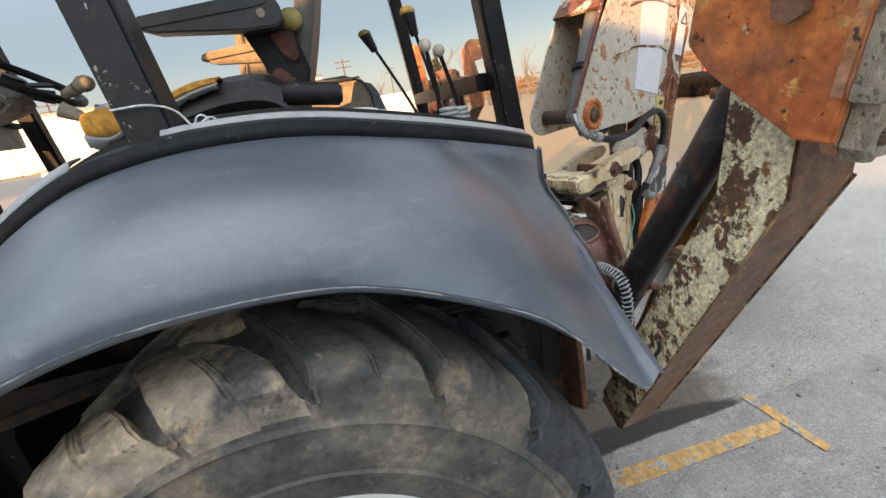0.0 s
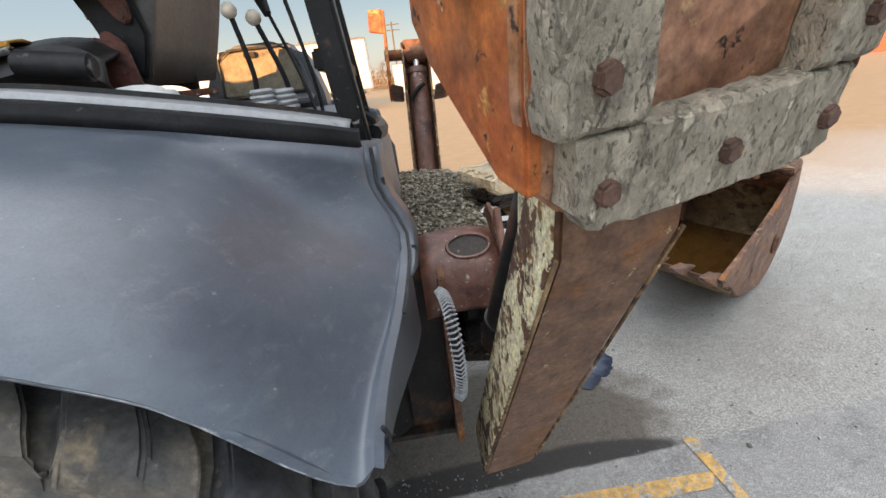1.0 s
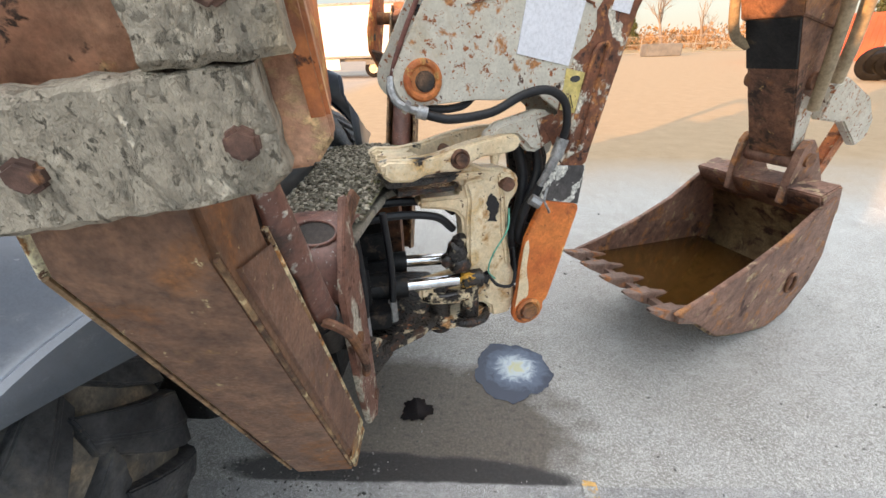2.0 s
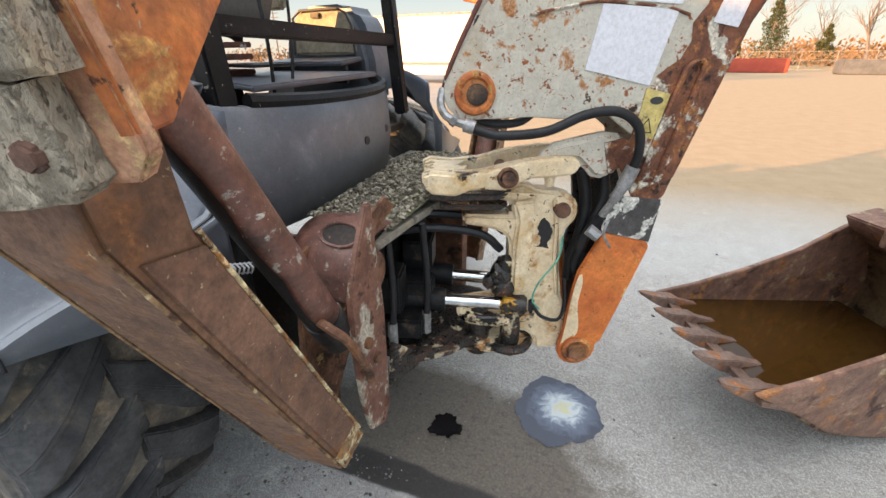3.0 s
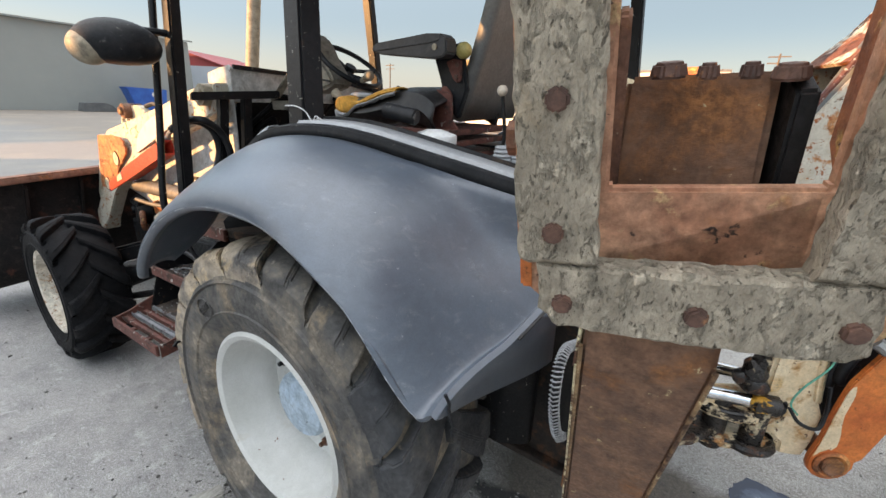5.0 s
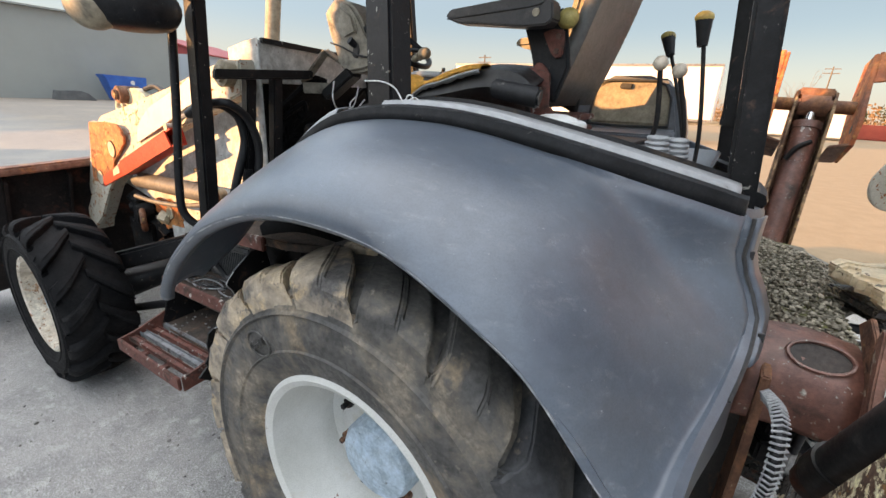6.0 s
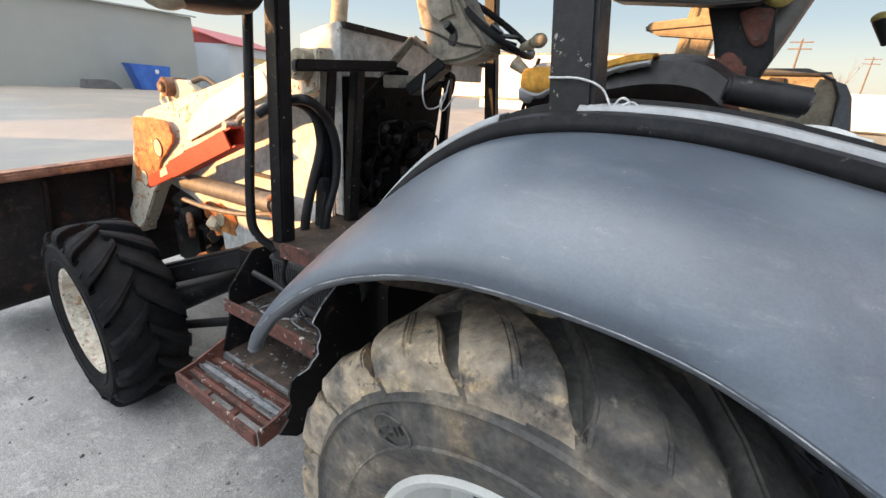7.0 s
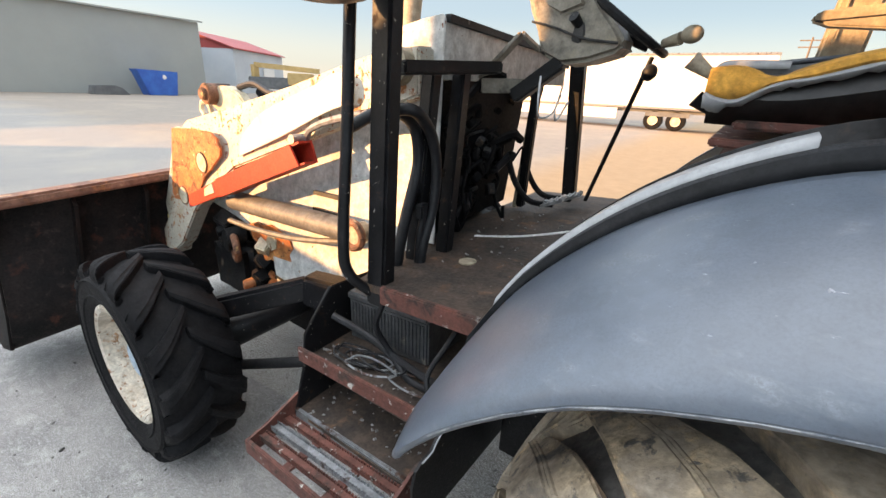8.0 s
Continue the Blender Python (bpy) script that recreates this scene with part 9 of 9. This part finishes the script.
# a second pale trailer behind, and low things further along
for (x0, x1, y, h, mt, lb_) in ((1.6, 9.0, 46.0, 2.9, M_WHITETRAILER, "white storage container far across the yard"), (-60, -30, 82, 4.6, M_WHITETRAILER, "long low white building beyond the yard")):
    bm = B()
    span(bm, (x0, y, 0.2), (x1, y + 2.6, h))
    soft(bm, 0.05)
    thing("storage_container" if h < 4 else "low_building", lb_, "container" if h < 4 else "building", bm, mt)
for (x, y, s, mt, lb_) in ((7.5, 52, (4.2, 2.2, 1.5), M_LEAFGREEN, "green steel skip far off"), (13, 54, (5.0, 2.2, 1.3), M_CONTRED, "red steel skip far off"), (20, 50, (3.5, 2.0, 1.2), M_GREYPAINT, "grey steel skip far off")):
    bm = B()
    box(bm, (x, y, s[2] / 2), s)
    soft(bm, 0.1)
    thing("steel_skip", lb_, "skip", bm, mt)


# red containers with ribs at the right-hand side of the yard
def container(x, y, rz, L_, H, mt, label):
    root = thing("shipping_container", label, "shipping container")
    M = pose(x, y, 0, 0, 0, rz)
    bm = B()
    vs = span(bm, (-L_ / 2, 0, 0.0), (L_ / 2, 2.4, H))
    soft(bm, 0.03)
    bm.transform(M)
    part("body", bm, mt, root)
    n_ = int(L_ / 0.28)
    for i in range(n_):
        bm = B()
        xx = -L_ / 2 + (i + 0.5) * L_ / n_
        span(bm, (xx - 0.07, -0.03, 0.2), (xx + 0.07, 0.0, H - 0.1))
        bm.transform(M)
        part("rib", bm, mt, root)
    return root


container(22.5, 30.5, -16, 6.0, 2.6, M_CONTRED, "faded red shipping container with ribs")
container(29.2, 25.5, -40, 6.0, 2.6, M_CONTRED, "red shipping container in the sun")
container(33.5, 19.0, -62, 6.0, 2.7, M_CREAMPANEL, "rust streaked cream shipping container")
bm = B()
vs = []
rt = random.Random(9)
for r, z in ((0.95, 0.0), (0.8, 0.3), (0.5, 0.6), (0.2, 0.85), (0.001, 0.95)):
    vs.append([bm.verts.new((19.2 + r * 1.2 * math.cos(a) * rt.uniform(0.85, 1.15), 28.6 + r * math.sin(a) * rt.uniform(0.85, 1.15), z)) for a in [2 * math.pi * k / 18 for k in range(18)]])
for u, v in zip(vs, vs[1:]):
    for k in range(18):
        bm.faces.new((u[k], u[(k + 1) % 18], v[(k + 1) % 18], v[k]))
thing("tarp_pile", "pile under a crumpled white tarp", "tarp", bm, M_TARP)
bm = B()
lathe(bm, [(0.30, -0.12), (0.34, -0.16), (0.50, -0.15), (0.56, -0.10), (0.57, 0.0), (0.56, 0.10), (0.50, 0.15), (0.34, 0.16), (0.30, 0.12)], (0, 0, 0), 30, closed=True)
tyre_me = mesh_of("tyre", bm, M_TYRE2)
row = thing("scrap_tyre_row", "row of worn scrap tractor tyres leaning together", "tyres")
for k in range(12):
    ob = new("tyre", tyre_me)
    ob.matrix_world = pose(15.2 + 0.10 * k, 16.9 - 0.30 * k, 0.53, 12 if k == 0 else 30 + (k * 7) % 9, 0, -42 if k == 0 else -58)
    ob.parent = row

# fence, brush and trees behind
fence = thing("chain_link_fence", "galvanised chain-link fence round the yard", "fence")
post_me = None
FX0, FX1, FY = -8.0, 96.0, 62.0
for k in range(36):
    b2 = B()
    rod(b2, (0, 0, 0), (0, 0, 2.0), 0.035, seg=8)
    if post_me is None:
        post_me = mesh_of("post", b2, M_GALV)
    ob = new("fence_post", post_me)
    ob.location = (lerp(FX0, FX1, k / 35), FY - 0.25 * (lerp(FX0, FX1, k / 35) - 20), 0)
    ob.parent = fence
verts, faces = [], []
def wire(a, b, r):
    a, b = Vector(a), Vector(b)
    d = (b - a).normalized()
    s = d.cross(Vector((0, 1, 0.2))).normalized() * r
    t = d.cross(s).normalized() * r
    n0 = len(verts)
    verts.extend([tuple(a + s), tuple(a - s * 0.5 + t), tuple(a - s * 0.5 - t), tuple(b + s), tuple(b - s * 0.5 + t), tuple(b - s * 0.5 - t)])
    faces.extend([(n0, n0 + 1, n0 + 4, n0 + 3), (n0 + 1, n0 + 2, n0 + 5, n0 + 4), (n0 + 2, n0, n0 + 3, n0 + 5)])
def fy(x):
    return FY - 0.25 * (x - 20)
for z in (0.05, 1.0, 1.95):
    wire((FX0, fy(FX0), z), (FX1, fy(FX1), z), 0.02)
st = 0.32
k = 0
x = FX0
while x < FX1 - 2:
    wire((x, fy(x), 0.05), (x + 1.9, fy(x + 1.9), 1.95), 0.005)
    wire((x + 1.9, fy(x + 1.9), 0.05), (x, fy(x), 1.95), 0.005)
    x += st
me = bpy.data.meshes.new("wire_mesh")
me.from_pydata(verts, [], faces)
me.materials.append(M_GALV)
wm = new("wire_mesh", me)
wm.parent = fence
tagged(wm, kind="stuff")
bm = B()
grid_mesh(bm, [[(x, fy(x) + dy, h) for dy, h in ((0.5, 0.02), (6, 0.35), (60, 0.8))] for x in (-60, -20, 20, 60, 140)])
thing("verge", "dry brown grass verge beyond the fence", "verge", bm, M_GRASS, kind="structure")


def scatter_leaves(bm_v, bm_f, centre, radius, count, size, rn, squash=(1, 1, 1)):
    for _ in range(count):
        d = Vector((rn.gauss(0, 1), rn.gauss(0, 1), rn.gauss(0, 1))).normalized() * radius * rn.random() ** 0.4
        p = centre + Vector((d.x * squash[0], d.y * squash[1], d.z * squash[2]))
        e = Euler((rn.uniform(0, 6.3), rn.uniform(0, 6.3), rn.uniform(0, 6.3))).to_matrix()
        s = size * rn.uniform(0.5, 1.4)
        n0 = len(bm_v)
        bm_v.extend([tuple(p + e @ Vector(q) * s) for q in ((-0.5, 0, 0), (0, -0.3, 0.1), (0.6, 0, 0), (0, 0.3, 0.1))])
        bm_f.append((n0, n0 + 1, n0 + 2, n0 + 3))


def from_lists(name, v, f, material, parent=None):
    me = bpy.data.meshes.new(name)
    me.from_pydata(v, [], f)
    me.materials.append(material)
    ob = new(name, me)
    if parent:
        ob.parent = parent
    return ob


def bare_tree(x, y, h, seed, label):
    rn = random.Random(seed)
    root = thing("tree", label, "tree", group="trees beyond the fence")
    bm = B()
    def limb(p, d, length, r, depth):
        pts = [p]
        for _ in range(3):
            d = (d + Vector((rn.uniform(-0.18, 0.18), rn.uniform(-0.18, 0.18), rn.uniform(-0.02, 0.10)))).normalized()
            pts.append(pts[-1] + d * length / 3)
        tube(bm, pts, lambda t: r * (1 - 0.6 * t), n=1, seg=5 if depth < 2 else 3)
        if depth < 4:
            for _ in range(4 if depth else 6):
                q = pts[rn.choice((1, 2, 3))]
                nd = (d + Vector((rn.uniform(-0.9, 0.9), rn.uniform(-0.9, 0.9), rn.uniform(-0.15, 0.6)))).normalized()
                limb(q, nd, length * rn.uniform(0.5, 0.72), r * 0.42, depth + 1)
    limb(Vector((x, y, 0)), Vector((0, 0, 1)), h * 0.45, h * 0.022, 0)
    part("trunk", bm, M_BARK, root)


for k, (x, y, h) in enumerate(((20, 78, 12.5), (26, 84, 10), (9, 88, 9), (31, 80, 13), (38, 82, 9.5), (48, 76, 11), (-1, 92, 7.5))):
    bare_tree(x, y, h, 40 + k, "bare grey winter tree beyond the fence")
for k, (x, y, h) in enumerate(((17.5, 72, 8.5), (24, 74, 5.0), (14, 74, 4.0), (52, 66, 6.5), (60, 60, 5.5))):
    rn = random.Random(70 + k)
    root = thing("cedar_tree", "green cedar tree beyond the fence", "tree", group="trees beyond the fence")
    bm = B()
    tube(bm, [(x, y, 0), (x, y, h * 0.5), (x, y, h * 0.95)], lambda t: 0.16 * (1 - 0.8 * t), seg=7)
    part("trunk", bm, M_BARK, root)
    v, f = [], []
    for q in range(34):
        t = q / 33
        a = rn.uniform(0, 6.3)
        rr = (1 - t) * h * 0.26 + 0.1
        scatter_leaves(v, f, Vector((x + rr * 0.7 * math.cos(a), y + rr * 0.7 * math.sin(a), lerp(0.5, h, t))), rr * 0.62 + 0.12, 110, 0.24, rn, (1, 1, 0.8))
    from_lists("crown", v, f, M_LEAFGREEN, root)
v, f = [], []
rn = random.Random(88)
for k in range(210):
    x = rn.uniform(-12, 110)
    y = fy(x) + rn.uniform(3, 16)
    hh = rn.uniform(0.8, 2.6)
    scatter_leaves(v, f, Vector((x, y, hh * 0.55)), hh * 0.62, 70, 0.34, rn, (1.5, 1, 0.8))
brush = from_lists("brush", v, f, M_LEAFBROWN)
tagged(brush, "dry brown brush along the fence", "brush", kind="stuff")
v, f = [], []
for k in range(260):
    x = rn.uniform(-140, 150)
    y = rn.uniform(125, 165)
    hh = rn.uniform(3.0, 6.5)
    scatter_leaves(v, f, Vector((x, y, hh * 0.5)), hh * 0.6, 60, 0.9, rn, (1.6, 1, 0.8))
wood = from_lists("far_woods", v, f, M_LEAFBROWN)
tagged(wood, "brown winter woods on the horizon", "woods", kind="stuff")
for k, (x, y, h) in enumerate(((-62, 70, 9.5), (-34, 64, 8.5), (2.5, 66, 9.0), (13.5, 100, 10.0))):
    root = thing("utility_pole", "weathered wooden utility pole with a crossarm", "utility pole", group="utility poles")
    bm = B()
    rod(bm, (x, y, 0), (x, y, h), 0.14, 0.10, seg=10)
    part("pole", bm, M_POLE, root)
    for dz in (0.4, 1.1):
        bm = B()
        span(bm, (x - 1.1, y - 0.06, h - dz), (x + 1.1, y + 0.06, h - dz + 0.12))
        part("crossarm", bm, M_POLE, root)
# parked car at the far edge
car = thing("parked_car", "pale parked car beside the warehouse", "car")
bm = B()
cp = [(0, 0.3), (0.1, 0.75), (0.9, 0.9), (1.5, 1.42), (3.0, 1.42), (3.6, 0.95), (4.3, 0.85), (4.4, 0.35)]
slab(bm, [(-38.5, 2.2 - a, z) for a, z in cp], (-1.7, 0, 0))
soft(bm, 0.06)
part("body", bm, M_WHITETRAILER, car)
bm = B()
slab(bm, [(-38.49, 2.2 - a, z) for a, z in ((1.15, 0.95), (1.6, 1.32), (2.9, 1.32), (3.3, 0.97))], (0.01, 0, 0))
part("side_window", bm, M_GLASSDARK, car)
for a in (0.85, 3.5):
    bm = B()
    rod(bm, (-38.45, 2.2 - a, 0.32), (-38.7, 2.2 - a, 0.32), 0.32, seg=20)
    part("wheel", bm, M_TYRE2, car)

# ---- unseen blocks added behind the camera to keep low sun off the near yard ----
SD = Vector((TO_SUN.x, TO_SUN.y, 0)).normalized()
SP = Vector((-SD.y, SD.x, 0))
if SP.x < 0:
    SP = -SP
TANE = math.tan(radians(SUN_EL))
for c0, c1, tip, dist in ((-11.6, -9.0, -4.0, 26.0), (-9.0, -3.0, 0.0, 26.0), (-3.0, -2.05, 2.4, 6.0), (-2.05, -1.32, 4.3, 6.0), (-1.32, -1.08, 12.0, 6.0), (-1.08, -0.79, 9.9, 6.0), (-0.79, 1.35, 12.0, 6.0), (1.35, 14.0, 6.0, 6.0)):
    h = (tip + dist) * TANE
    a = SD * dist + SP * c0
    b = SD * dist + SP * c1
    bm = B()
    slab(bm, [a, b, b + SD * 6, a + SD * 6], (0, 0, h))
    soft(bm, 0.03)
    thing("sun_block", "plain grey block, added unseen to shade the yard", "shed", bm, M_GREYPAINT, kind="structure")
